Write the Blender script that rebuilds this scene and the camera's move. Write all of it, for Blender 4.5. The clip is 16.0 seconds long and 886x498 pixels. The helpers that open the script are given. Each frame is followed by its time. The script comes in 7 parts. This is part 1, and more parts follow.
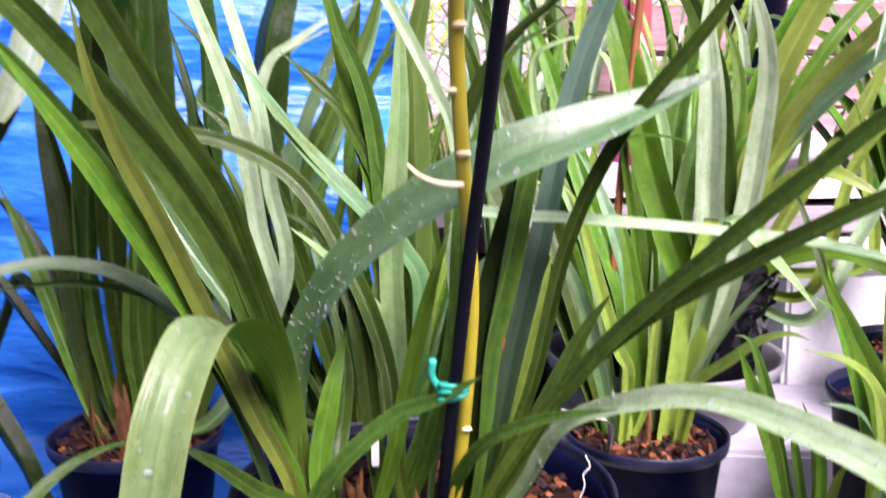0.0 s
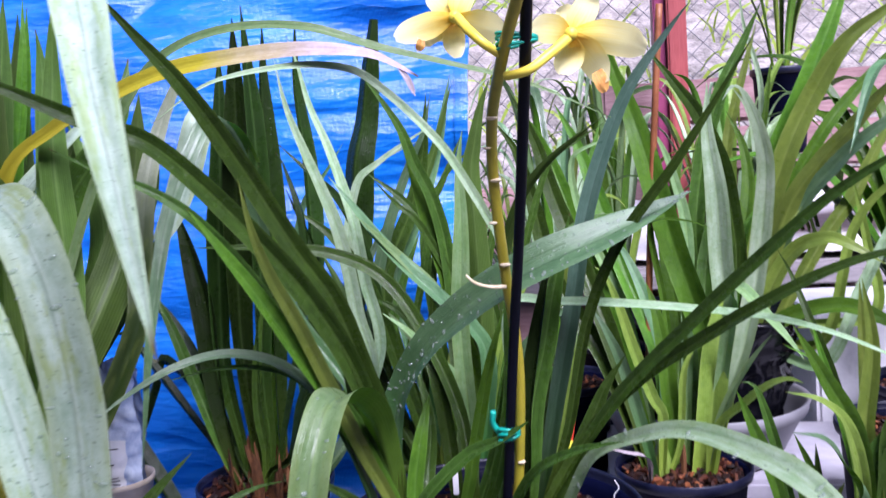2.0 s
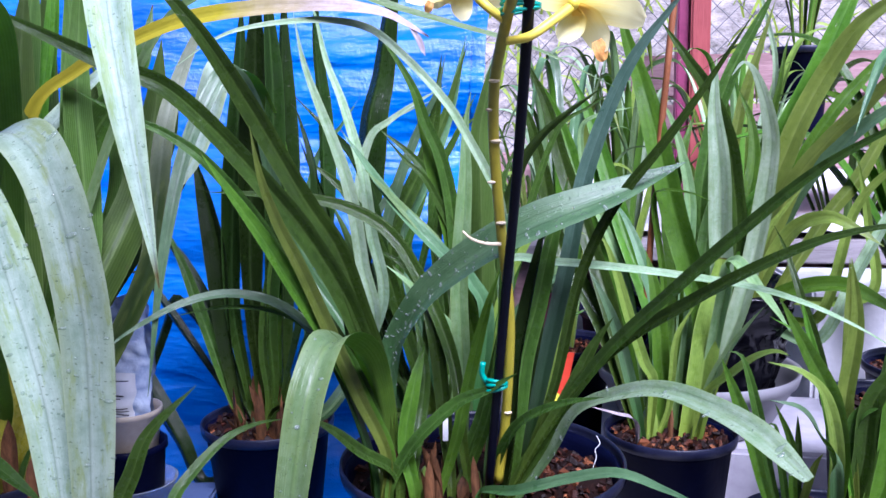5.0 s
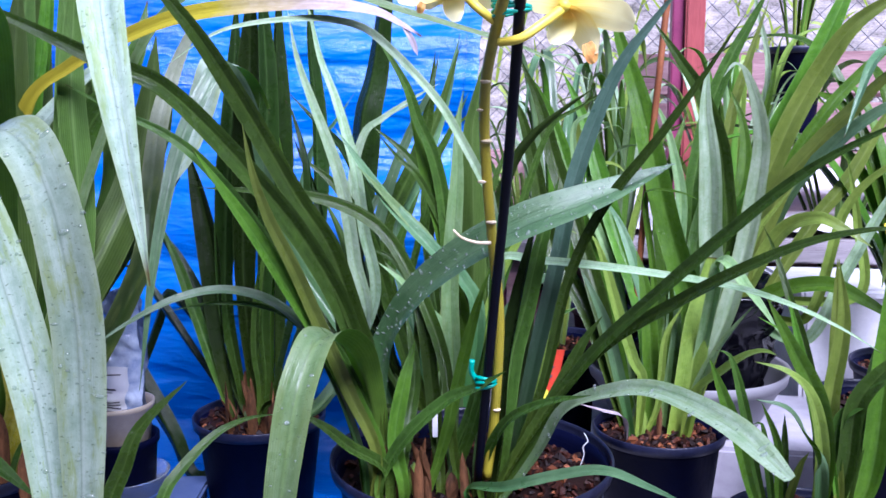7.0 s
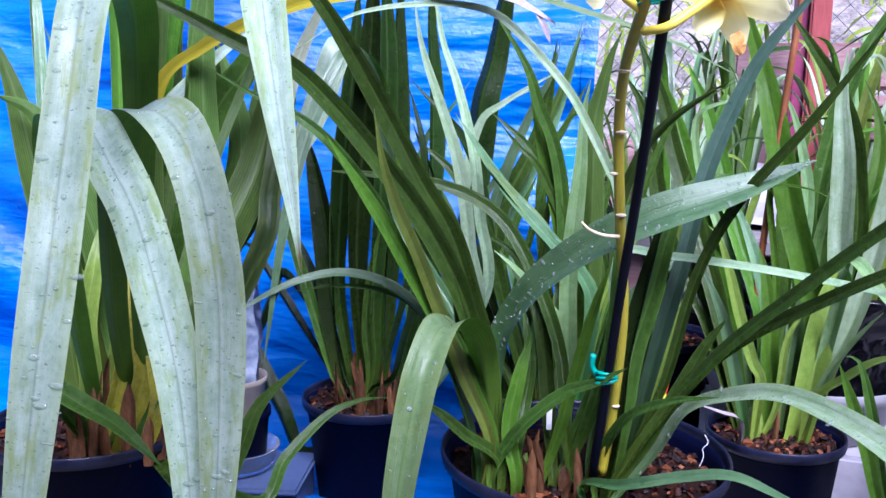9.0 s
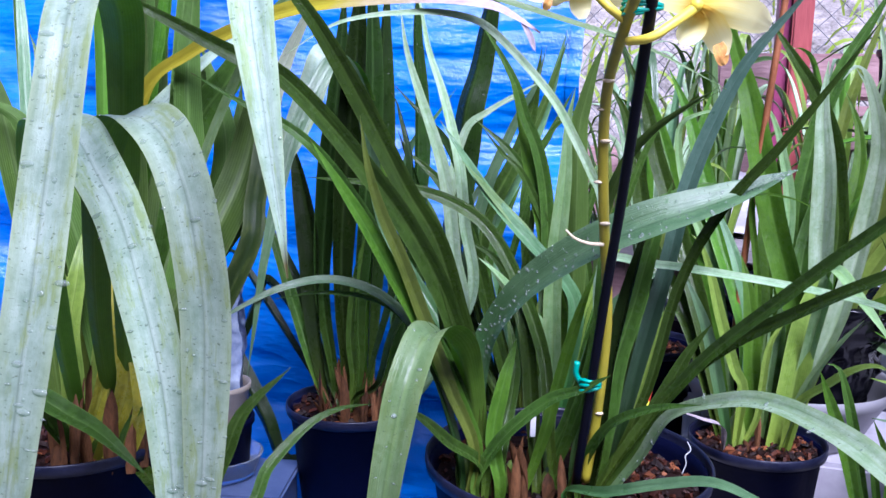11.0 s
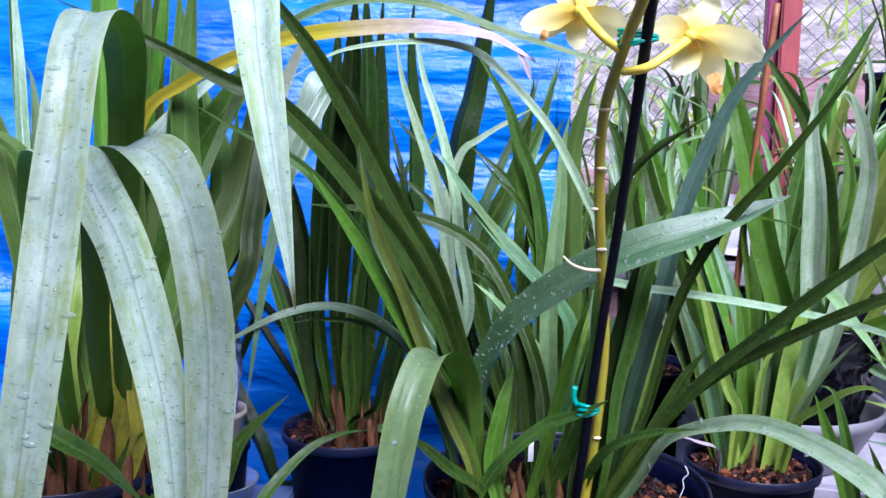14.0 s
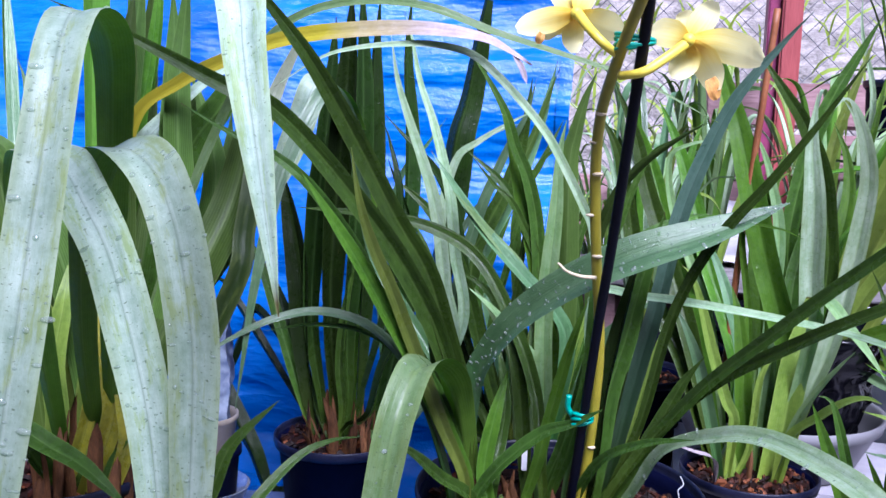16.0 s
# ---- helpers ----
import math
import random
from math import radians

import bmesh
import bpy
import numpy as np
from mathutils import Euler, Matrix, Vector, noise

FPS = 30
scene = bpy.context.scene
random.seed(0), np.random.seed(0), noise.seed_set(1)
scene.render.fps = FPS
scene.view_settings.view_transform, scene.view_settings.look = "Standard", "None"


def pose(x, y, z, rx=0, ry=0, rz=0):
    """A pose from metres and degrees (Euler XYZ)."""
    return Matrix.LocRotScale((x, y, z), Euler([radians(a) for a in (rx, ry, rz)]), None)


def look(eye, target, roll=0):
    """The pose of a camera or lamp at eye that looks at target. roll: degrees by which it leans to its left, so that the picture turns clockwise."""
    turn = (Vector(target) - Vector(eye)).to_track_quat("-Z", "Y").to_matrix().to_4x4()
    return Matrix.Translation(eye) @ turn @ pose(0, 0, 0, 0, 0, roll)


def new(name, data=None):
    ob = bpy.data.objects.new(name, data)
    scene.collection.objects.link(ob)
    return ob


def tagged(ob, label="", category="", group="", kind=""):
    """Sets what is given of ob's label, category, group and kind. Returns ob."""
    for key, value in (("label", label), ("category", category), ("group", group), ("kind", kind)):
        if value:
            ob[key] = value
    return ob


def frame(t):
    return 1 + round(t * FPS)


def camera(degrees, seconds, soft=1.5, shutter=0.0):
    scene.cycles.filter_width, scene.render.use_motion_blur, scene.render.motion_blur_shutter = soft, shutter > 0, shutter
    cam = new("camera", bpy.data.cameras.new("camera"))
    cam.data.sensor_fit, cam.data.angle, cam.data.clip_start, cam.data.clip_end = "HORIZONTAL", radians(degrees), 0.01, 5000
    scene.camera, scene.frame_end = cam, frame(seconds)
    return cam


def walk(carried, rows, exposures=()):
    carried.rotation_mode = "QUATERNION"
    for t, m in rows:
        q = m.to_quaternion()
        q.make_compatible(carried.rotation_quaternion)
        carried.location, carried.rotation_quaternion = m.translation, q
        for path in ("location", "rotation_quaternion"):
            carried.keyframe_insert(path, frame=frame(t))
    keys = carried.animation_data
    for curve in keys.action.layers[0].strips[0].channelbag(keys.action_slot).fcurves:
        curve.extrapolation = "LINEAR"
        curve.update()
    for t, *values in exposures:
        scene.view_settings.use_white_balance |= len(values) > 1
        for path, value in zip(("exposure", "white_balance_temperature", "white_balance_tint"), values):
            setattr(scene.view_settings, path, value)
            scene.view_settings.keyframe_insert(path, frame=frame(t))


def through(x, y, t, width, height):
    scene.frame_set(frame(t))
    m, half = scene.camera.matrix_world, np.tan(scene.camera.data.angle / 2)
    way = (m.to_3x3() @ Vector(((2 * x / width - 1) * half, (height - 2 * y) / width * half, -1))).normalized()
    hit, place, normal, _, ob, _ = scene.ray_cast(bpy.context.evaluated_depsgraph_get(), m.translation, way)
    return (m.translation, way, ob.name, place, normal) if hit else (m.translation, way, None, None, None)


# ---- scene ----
PATH = [
    (0, (0.107, 0.034, 0.464), (-0.048, 2.000, 0.132), -0.09),
    (0.5, (0.135, -0.013, 0.512), (-0.162, 1.945, 0.233), -1.75),
    (0.7, (0.135, -0.039, 0.516), (-0.157, 1.923, 0.258), -2.44),
    (1, (0.151, -0.024, 0.522), (-0.133, 1.937, 0.257), -3.12),
    (1.2, (0.170, -0.056, 0.514), (-0.139, 1.909, 0.310), -2.58),
    (1.5, (0.169, -0.084, 0.511), (-0.205, 1.874, 0.337), -2.54),
    (2, (0.144, -0.159, 0.519), (-0.178, 1.803, 0.311), -3.81),
    (2.5, (0.127, -0.234, 0.512), (-0.169, 1.729, 0.262), -4.15),
    (2.6, (0.117, -0.249, 0.508), (-0.145, 1.719, 0.271), -3.36),
    (3, (0.132, -0.252, 0.514), (-0.146, 1.714, 0.284), -2.80),
    (3.5, (0.144, -0.207, 0.517), (-0.180, 1.746, 0.229), -0.92),
    (3.7, (0.156, -0.204, 0.521), (-0.203, 1.739, 0.212), -1.21),
    (5.8, (0.165, -0.178, 0.514), (-0.198, 1.769, 0.234), -0.12),
    (6, (0.165, -0.184, 0.517), (-0.202, 1.761, 0.233), 0.37),
    (6.5, (0.158, -0.197, 0.516), (-0.220, 1.750, 0.250), 0.45),
    (7, (0.169, -0.191, 0.520), (-0.185, 1.754, 0.220), -0.20),
    (7.5, (0.169, -0.193, 0.520), (-0.135, 1.763, 0.236), 0.03),
    (8, (0.152, -0.201, 0.514), (-0.336, 1.717, 0.218), 0.37),
    (8.2, (0.140, -0.186, 0.518), (-0.401, 1.713, 0.200), 0.83),
    (10.3, (0.144, -0.197, 0.527), (-0.396, 1.697, 0.182), 1.33),
    (10.5, (0.137, -0.191, 0.529), (-0.367, 1.713, 0.183), 1.52),
    (11, (0.141, -0.192, 0.523), (-0.374, 1.715, 0.204), 1.39),
    (11.5, (0.136, -0.199, 0.528), (-0.358, 1.712, 0.203), 1.15),
    (12, (0.137, -0.196, 0.530), (-0.342, 1.719, 0.210), 0.98),
    (12.5, (0.133, -0.196, 0.531), (-0.275, 1.729, 0.180), 0.76),
    (13, (0.136, -0.194, 0.531), (-0.318, 1.722, 0.182), 0.54),
    (13.5, (0.136, -0.201, 0.529), (-0.347, 1.718, 0.237), 1.08),
    (14, (0.135, -0.199, 0.528), (-0.359, 1.721, 0.256), 1.15),
    (14.5, (0.139, -0.193, 0.531), (-0.365, 1.722, 0.259), 1.23),
    (15, (0.140, -0.196, 0.530), (-0.363, 1.720, 0.259), 1.33),
    (15.5, (0.139, -0.193, 0.530), (-0.354, 1.725, 0.258), 1.26),
    (16, (0.137, -0.187, 0.528), (-0.356, 1.733, 0.264), 1.66),
]
cam = camera(52.1, 16.0, soft=1.5, shutter=0.5)
walk(cam, [(t, look(eye, target, roll)) for t, eye, target, roll in PATH], exposures=[(0.0, 1.66, 6330, 35), (0.6, 1.42, 6210, 33), (1.6, 1.08, 5710, 31), (2.6, 0.90, 5410, 29), (3.7, 0.98, 5260, 29), (7.0, 1.07, 5180, 30), (12.5, 1.02, 5210, 28), (16.0, 0.96, 5240, 27)])

# ---- light: bright overcast sky, a soft sun high behind the camera ----
SUN_UP, SUN_ROUND = 49.0, 150.0
world = bpy.data.worlds.new("sky")
scene.world = world
world.use_nodes = True
wn = world.node_tree
sky = wn.nodes.new("ShaderNodeTexSky")
sky.sky_type, sky.sun_disc = "NISHITA", False
sky.sun_elevation, sky.sun_rotation = radians(SUN_UP), radians(SUN_ROUND)
sky.dust_density, sky.air_density, sky.ozone_density = 3.0, 1.0, 1.0
wn.links.new(sky.outputs["Color"], wn.nodes["Background"].inputs["Color"])
wn.nodes["Background"].inputs["Strength"].default_value = 0.066
sun = new("sun", bpy.data.lights.new("sun", "SUN"))
sun.data.energy, sun.data.angle, sun.data.color = 5.0, radians(32), (1.0, 0.97, 0.93)
sun.matrix_world = look((6 * math.sin(radians(SUN_ROUND)), 6 * math.cos(radians(SUN_ROUND)), 6 * math.tan(radians(SUN_UP))), (0, 0, 0))


# ---- materials ----
def material(name, rough=0.5, spec=0.5, metal=0.0):
    m = bpy.data.materials.new(name)
    m.use_nodes = True
    nt = m.node_tree
    b = nt.nodes["Principled BSDF"]
    b.inputs["Roughness"].default_value = rough
    b.inputs["Specular IOR Level"].default_value = spec
    b.inputs["Metallic"].default_value = metal
    return m, nt, b


def noise_node(nt, scale, detail=4.0, coord="Object", stretch=(1, 1, 1), rough=0.55):
    tc = nt.nodes.new("ShaderNodeTexCoord")
    mp = nt.nodes.new("ShaderNodeMapping")
    mp.inputs["Scale"].default_value = stretch
    n = nt.nodes.new("ShaderNodeTexNoise")
    n.inputs["Scale"].default_value, n.inputs["Detail"].default_value = scale, detail
    n.inputs["Roughness"].default_value = rough
    nt.links.new(tc.outputs[coord], mp.inputs["Vector"])
    nt.links.new(mp.outputs["Vector"], n.inputs["Vector"])
    return n.outputs["Fac"]


def ramp(nt, fac, *stops):
    r = nt.nodes.new("ShaderNodeValToRGB")
    while len(r.color_ramp.elements) < len(stops):
        r.color_ramp.elements.new(0.5)
    for e, (at, col) in zip(r.color_ramp.elements, stops):
        e.position, e.color = at, (*col, 1)
    nt.links.new(fac, r.inputs["Fac"])
    return r.outputs["Color"]


def mixed(nt, fac, a, b, mode="MIX"):
    m = nt.nodes.new("ShaderNodeMix")
    m.data_type, m.blend_type = "RGBA", mode
    for value, socket in ((fac, m.inputs["Factor"]), (a, m.inputs["A"]), (b, m.inputs["B"])):
        if isinstance(value, (int, float)):
            socket.default_value = value
        elif isinstance(value, tuple):
            socket.default_value = (*value, 1)
        else:
            nt.links.new(value, socket)
    return m.outputs["Result"]


def math_node(nt, op, a, b=0.0):
    m = nt.nodes.new("ShaderNodeMath")
    m.operation = op
    for value, socket in ((a, m.inputs[0]), (b, m.inputs[1])):
        if isinstance(value, (int, float)):
            socket.default_value = value
        else:
            nt.links.new(value, socket)
    return m.outputs["Value"]


def bump(nt, b, height, strength=0.3, distance=0.002):
    n = nt.nodes.new("ShaderNodeBump")
    n.inputs["Strength"].default_value, n.inputs["Distance"].default_value = strength, distance
    nt.links.new(height, n.inputs["Height"])
    nt.links.new(n.outputs["Normal"], b.inputs["Normal"])


def plain(name, dark, light, scale, rough=0.5, spec=0.5, metal=0.0, relief=0.0, fine=6.0, stretch=(1, 1, 1)):
    """A surface with broad stains and a fine grain."""
    m, nt, b = material(name, rough, spec, metal)
    broad = noise_node(nt, scale, 5, stretch=stretch)
    grain = noise_node(nt, scale * fine, 3, stretch=stretch)
    f = math_node(nt, "ADD", math_node(nt, "MULTIPLY", broad, 0.65), math_node(nt, "MULTIPLY", grain, 0.35))
    nt.links.new(ramp(nt, f, (0.3, dark), (0.7, light)), b.inputs["Base Color"])
    r = math_node(nt, "ADD", math_node(nt, "MULTIPLY", broad, 0.3), rough - 0.15)
    nt.links.new(r, b.inputs["Roughness"])
    if relief:
        bump(nt, b, grain, 0.6, relief)
    return m


def leaf_material(name, deep, light, vein, glow, through=0.22, rough=0.3, spec=0.6, stain=0.0, ribs=0.12, foot=0.5, streaks=0.22, relief=0.45, foot_tint=None, reach=0.34):
    """Strap leaf: lengthwise veins, blotches, a foot of another tint, beads of water, a waxy gloss and light that
    shines through.
    """
    m, nt, b = material(name, rough, spec)
    uv = nt.nodes.new("ShaderNodeUVMap")
    sep = nt.nodes.new("ShaderNodeSeparateXYZ")
    nt.links.new(uv.outputs["UV"], sep.inputs["Vector"])
    across = sep.outputs["X"]
    run = nt.nodes.new("ShaderNodeUVMap")
    run.uv_map = "along"
    run_sep = nt.nodes.new("ShaderNodeSeparateXYZ")
    nt.links.new(run.outputs["UV"], run_sep.inputs["Vector"])
    along = run_sep.outputs["Y"]
    lines = math_node(nt, "MULTIPLY", math_node(nt, "ADD", math_node(nt, "SINE", math_node(nt, "MULTIPLY", across, 95.0)), 1.0), 0.5)
    long_noise = noise_node(nt, 1.0, 4, "UV", (5, 3, 1))
    streak = noise_node(nt, 1.0, 4, "UV", (26, 1.6, 1))
    blotch = noise_node(nt, 24.0, 6, rough=0.65)
    mottle = noise_node(nt, 150.0, 4, rough=0.7)
    info = nt.nodes.new("ShaderNodeObjectInfo")
    f = math_node(nt, "ADD", math_node(nt, "ADD", math_node(nt, "MULTIPLY", long_noise, 0.34), math_node(nt, "MULTIPLY", blotch, 0.30)), math_node(nt, "MULTIPLY", mottle, 0.36))
    col = ramp(nt, f, (0.38, deep), (0.60, light))
    col = mixed(nt, math_node(nt, "MULTIPLY", lines, ribs), col, vein)
    mid = math_node(nt, "POWER", math_node(nt, "SUBTRACT", 1.0, math_node(nt, "ABSOLUTE", math_node(nt, "SUBTRACT", math_node(nt, "MULTIPLY", across, 2.0), 1.0))), 16.0)
    col = mixed(nt, math_node(nt, "MULTIPLY", mid, 0.5), col, vein)
    # Shading of the central groove, painted as a dark line beside the midrib.
    groove_shade = math_node(nt, "POWER", math_node(nt, "SUBTRACT", 1.0, math_node(nt, "ABSOLUTE", math_node(nt, "SUBTRACT", math_node(nt, "MULTIPLY", across, 2.0), 1.11))), 26.0)
    col = mixed(nt, math_node(nt, "MULTIPLY", groove_shade, 0.6), col, tuple(c * 0.45 for c in deep))
    edge = math_node(nt, "POWER", math_node(nt, "ABSOLUTE", math_node(nt, "SUBTRACT", math_node(nt, "MULTIPLY", across, 2.0), 1.0)), 18.0)
    col = mixed(nt, math_node(nt, "MULTIPLY", edge, 0.6), col, vein)
    col = mixed(nt, math_node(nt, "MULTIPLY", streak, streaks), col, vein)
    # Foot tint; on pale and bluish kinds it keeps painted sheen to the upper leaf.
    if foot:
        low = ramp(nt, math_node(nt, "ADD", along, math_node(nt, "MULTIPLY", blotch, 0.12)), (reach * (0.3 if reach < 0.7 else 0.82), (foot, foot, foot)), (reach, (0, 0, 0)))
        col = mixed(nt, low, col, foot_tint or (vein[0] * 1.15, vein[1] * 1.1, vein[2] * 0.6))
    tip = math_node(nt, "MULTIPLY", ramp(nt, along, (0.988, (0, 0, 0)), (0.996, (1, 1, 1))), math_node(nt, "GREATER_THAN", info.outputs["Random"], 0.55))
    col = mixed(nt, tip, col, (0.05, 0.028, 0.012))
    scar = ramp(nt, noise_node(nt, 1.0, 3, "UV", (9, 7, 1), 0.6), (0.70, (0, 0, 0)), (0.74, (0.55, 0.55, 0.55)))
    col = mixed(nt, scar, col, (0.10, 0.095, 0.035))
    if stain:
        rim = math_node(nt, "POWER", math_node(nt, "ABSOLUTE", math_node(nt, "SUBTRACT", math_node(nt, "MULTIPLY", across, 2.0), 1.0)), 3.0)
        col = mixed(nt, math_node(nt, "MULTIPLY", rim, stain * 0.7), col, (0.27, 0.35, 0.11))
        spots = ramp(nt, noise_node(nt, 1.0, 5, "UV", (3.0, 2.2, 1), 0.75), (0.52, (0, 0, 0)), (0.62, (stain, stain, stain)))
        col = mixed(nt, spots, col, (0.20, 0.27, 0.055))
        flecks = ramp(nt, noise_node(nt, 1.0, 2, "UV", (9, 60, 1)), (0.652, (0, 0, 0)), (0.69, (0.75, 0.75, 0.75)))
        col = mixed(nt, flecks, col, (0.055, 0.085, 0.05))
        worn = ramp(nt, noise_node(nt, 1.0, 4, "UV", (40, 60, 1), 0.7), (0.57, (0, 0, 0)), (0.68, (0.4, 0.4, 0.4)))
        col = mixed(nt, worn, col, (0.16, 0.22, 0.11))
    hue = nt.nodes.new("ShaderNodeHueSaturation")
    nt.links.new(math_node(nt, "ADD", math_node(nt, "MULTIPLY", info.outputs["Random"], 0.022), 0.489), hue.inputs["Hue"])
    nt.links.new(math_node(nt, "ADD", math_node(nt, "MULTIPLY", info.outputs["Random"], 0.8), 0.6), hue.inputs["Value"])
    nt.links.new(col, hue.inputs["Color"])
    col = hue.outputs["Color"]
    nt.links.new(col, b.inputs["Base Color"])
    wet = noise_node(nt, 45.0, 5, rough=0.7)
    nt.links.new(math_node(nt, "ADD", math_node(nt, "MULTIPLY", wet, 0.5), rough - 0.25), b.inputs["Roughness"])
    broad_ribs = math_node(nt, "SINE", math_node(nt, "MULTIPLY", across, 31.4))
    beads = ramp(nt, noise_node(nt, 230.0, 4), (0.60, (0, 0, 0)), (0.68, (1, 1, 1)))
    h = math_node(nt, "ADD", math_node(nt, "ADD", math_node(nt, "MULTIPLY", lines, ribs * 0.7), math_node(nt, "MULTIPLY", broad_ribs, 0.10)), math_node(nt, "ADD", math_node(nt, "MULTIPLY", blotch, 1.1), math_node(nt, "MULTIPLY", streak, 0.8)))
    h = math_node(nt, "ADD", h, math_node(nt, "ADD", math_node(nt, "MULTIPLY", beads, 0.42), math_node(nt, "MULTIPLY", mottle, 0.35)))
    bump(nt, b, h, relief, 0.0012)
    t = nt.nodes.new("ShaderNodeBsdfTranslucent")
    nt.links.new(mixed(nt, 0.55, col, glow), t.inputs["Color"])
    mix = nt.nodes.new("ShaderNodeMixShader")
    mix.inputs["Fac"].default_value = through
    out = nt.nodes["Material Output"]
    nt.links.new(b.outputs["BSDF"], mix.inputs[1])
    nt.links.new(t.outputs["BSDF"], mix.inputs[2])
    nt.links.new(mix.outputs["Shader"], out.inputs["Surface"])
    return m


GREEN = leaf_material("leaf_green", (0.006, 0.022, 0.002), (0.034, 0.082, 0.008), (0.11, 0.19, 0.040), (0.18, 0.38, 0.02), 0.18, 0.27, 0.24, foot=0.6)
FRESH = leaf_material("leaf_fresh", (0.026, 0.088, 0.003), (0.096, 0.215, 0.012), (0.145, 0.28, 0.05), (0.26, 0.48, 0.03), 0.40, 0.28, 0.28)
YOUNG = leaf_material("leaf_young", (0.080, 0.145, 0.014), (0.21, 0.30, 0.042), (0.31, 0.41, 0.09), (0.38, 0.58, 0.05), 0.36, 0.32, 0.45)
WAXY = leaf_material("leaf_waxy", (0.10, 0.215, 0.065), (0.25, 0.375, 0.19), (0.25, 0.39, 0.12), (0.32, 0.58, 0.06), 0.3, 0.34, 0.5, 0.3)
# Pale upper part is the sky's reflection put into the colour; green foot.
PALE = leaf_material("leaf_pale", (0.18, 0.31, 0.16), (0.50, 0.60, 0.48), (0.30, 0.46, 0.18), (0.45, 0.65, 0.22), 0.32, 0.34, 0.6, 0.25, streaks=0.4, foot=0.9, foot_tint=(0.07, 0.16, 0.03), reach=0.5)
# Near wet leaves: sky glare on green leaf, painted as grey-white colour.
SHEEN = leaf_material("leaf_pale_bloom", (0.185, 0.272, 0.195), (0.37, 0.465, 0.38), (0.43, 0.50, 0.43), (0.36, 0.60, 0.08), 0.18, 0.40, 0.4, 0.6, 0.0, 0.4, 0.05, 0.16)
# Bluish sheen of the upper leaf is put into its colour above a green foot.
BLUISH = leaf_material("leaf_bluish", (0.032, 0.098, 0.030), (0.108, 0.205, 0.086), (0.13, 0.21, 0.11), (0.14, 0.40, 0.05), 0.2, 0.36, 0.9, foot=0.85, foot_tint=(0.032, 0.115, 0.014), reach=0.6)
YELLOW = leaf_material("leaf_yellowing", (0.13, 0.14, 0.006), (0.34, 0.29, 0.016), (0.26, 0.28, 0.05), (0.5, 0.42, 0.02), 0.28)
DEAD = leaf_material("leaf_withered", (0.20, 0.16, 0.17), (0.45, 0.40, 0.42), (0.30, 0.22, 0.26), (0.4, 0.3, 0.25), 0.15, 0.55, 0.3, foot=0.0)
# One under-side green in two copies: lit here, darkened for shaded leaves next.
LIT_BELOW = leaf_material("leaf_light_under_side", (0.040, 0.125, 0.008), (0.125, 0.265, 0.022), (0.20, 0.34, 0.07), (0.32, 0.66, 0.03), 0.5, 0.5, 0.25, 0.0, 0.3)
SHADED_BELOW = leaf_material("leaf_under_side", (0.017, 0.048, 0.004), (0.050, 0.108, 0.010), (0.16, 0.25, 0.06), (0.22, 0.48, 0.02), 0.32, 0.5, 0.25, 0.0, 0.3)
# Darkened copy of the green leaf: shade among the leaves put into the colour.
SHADED = leaf_material("leaf_deep_green", (0.002, 0.007, 0.001), (0.008, 0.023, 0.002), (0.045, 0.085, 0.020), (0.10, 0.26, 0.02), 0.10, 0.30, 0.2, foot=0.7)
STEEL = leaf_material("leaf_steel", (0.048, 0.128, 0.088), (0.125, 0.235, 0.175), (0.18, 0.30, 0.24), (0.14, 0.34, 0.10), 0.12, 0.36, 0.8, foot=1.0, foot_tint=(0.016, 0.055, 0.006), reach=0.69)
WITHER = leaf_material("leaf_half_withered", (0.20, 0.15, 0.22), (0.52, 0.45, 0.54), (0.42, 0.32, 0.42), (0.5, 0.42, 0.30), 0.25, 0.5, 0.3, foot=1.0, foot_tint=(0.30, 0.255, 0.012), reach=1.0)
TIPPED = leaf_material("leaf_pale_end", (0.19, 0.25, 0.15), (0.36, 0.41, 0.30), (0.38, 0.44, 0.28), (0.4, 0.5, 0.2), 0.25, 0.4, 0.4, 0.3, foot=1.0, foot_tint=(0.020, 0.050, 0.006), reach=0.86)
KINDS = {"wither": WITHER, "tipped": TIPPED, "deep": SHADED, "steel": STEEL, "green": GREEN, "young": YOUNG, "waxy": WAXY, "bluish": BLUISH, "yellow": YELLOW, "dead": DEAD, "pale": PALE, "sheen": SHEEN, "fresh": FRESH}
UNDER = {"green": SHADED_BELOW, "sheen": LIT_BELOW, "waxy": LIT_BELOW, "bluish": FRESH, "pale": WAXY}

SHOOT = plain("shoot_green", (0.07, 0.13, 0.015), (0.22, 0.30, 0.05), 40, 0.4, 0.4, relief=0.0006, stretch=(1, 1, 0.15))
HUSK = plain("dry_husk", (0.012, 0.006, 0.004), (0.20, 0.085, 0.032), 75, 0.75, 0.2, relief=0.002, stretch=(1, 1, 0.25))


def bark_material():
    m, nt, b = material("bark_chip", 0.6, 0.25)
    geo = nt.nodes.new("ShaderNodeNewGeometry")
    col = ramp(nt, geo.outputs["Random Per Island"], (0.0, (0.005, 0.0012, 0.001)), (0.5, (0.020, 0.005, 0.003)), (0.82, (0.085, 0.019, 0.007)), (0.95, (0.34, 0.11, 0.035)))
    grain = noise_node(nt, 190.0, 3)
    nt.links.new(mixed(nt, math_node(nt, "MULTIPLY", grain, 0.8), col, (0.006, 0.002, 0.001)), b.inputs["Base Color"])
    bump(nt, b, grain, 0.6, 0.003)
    return m


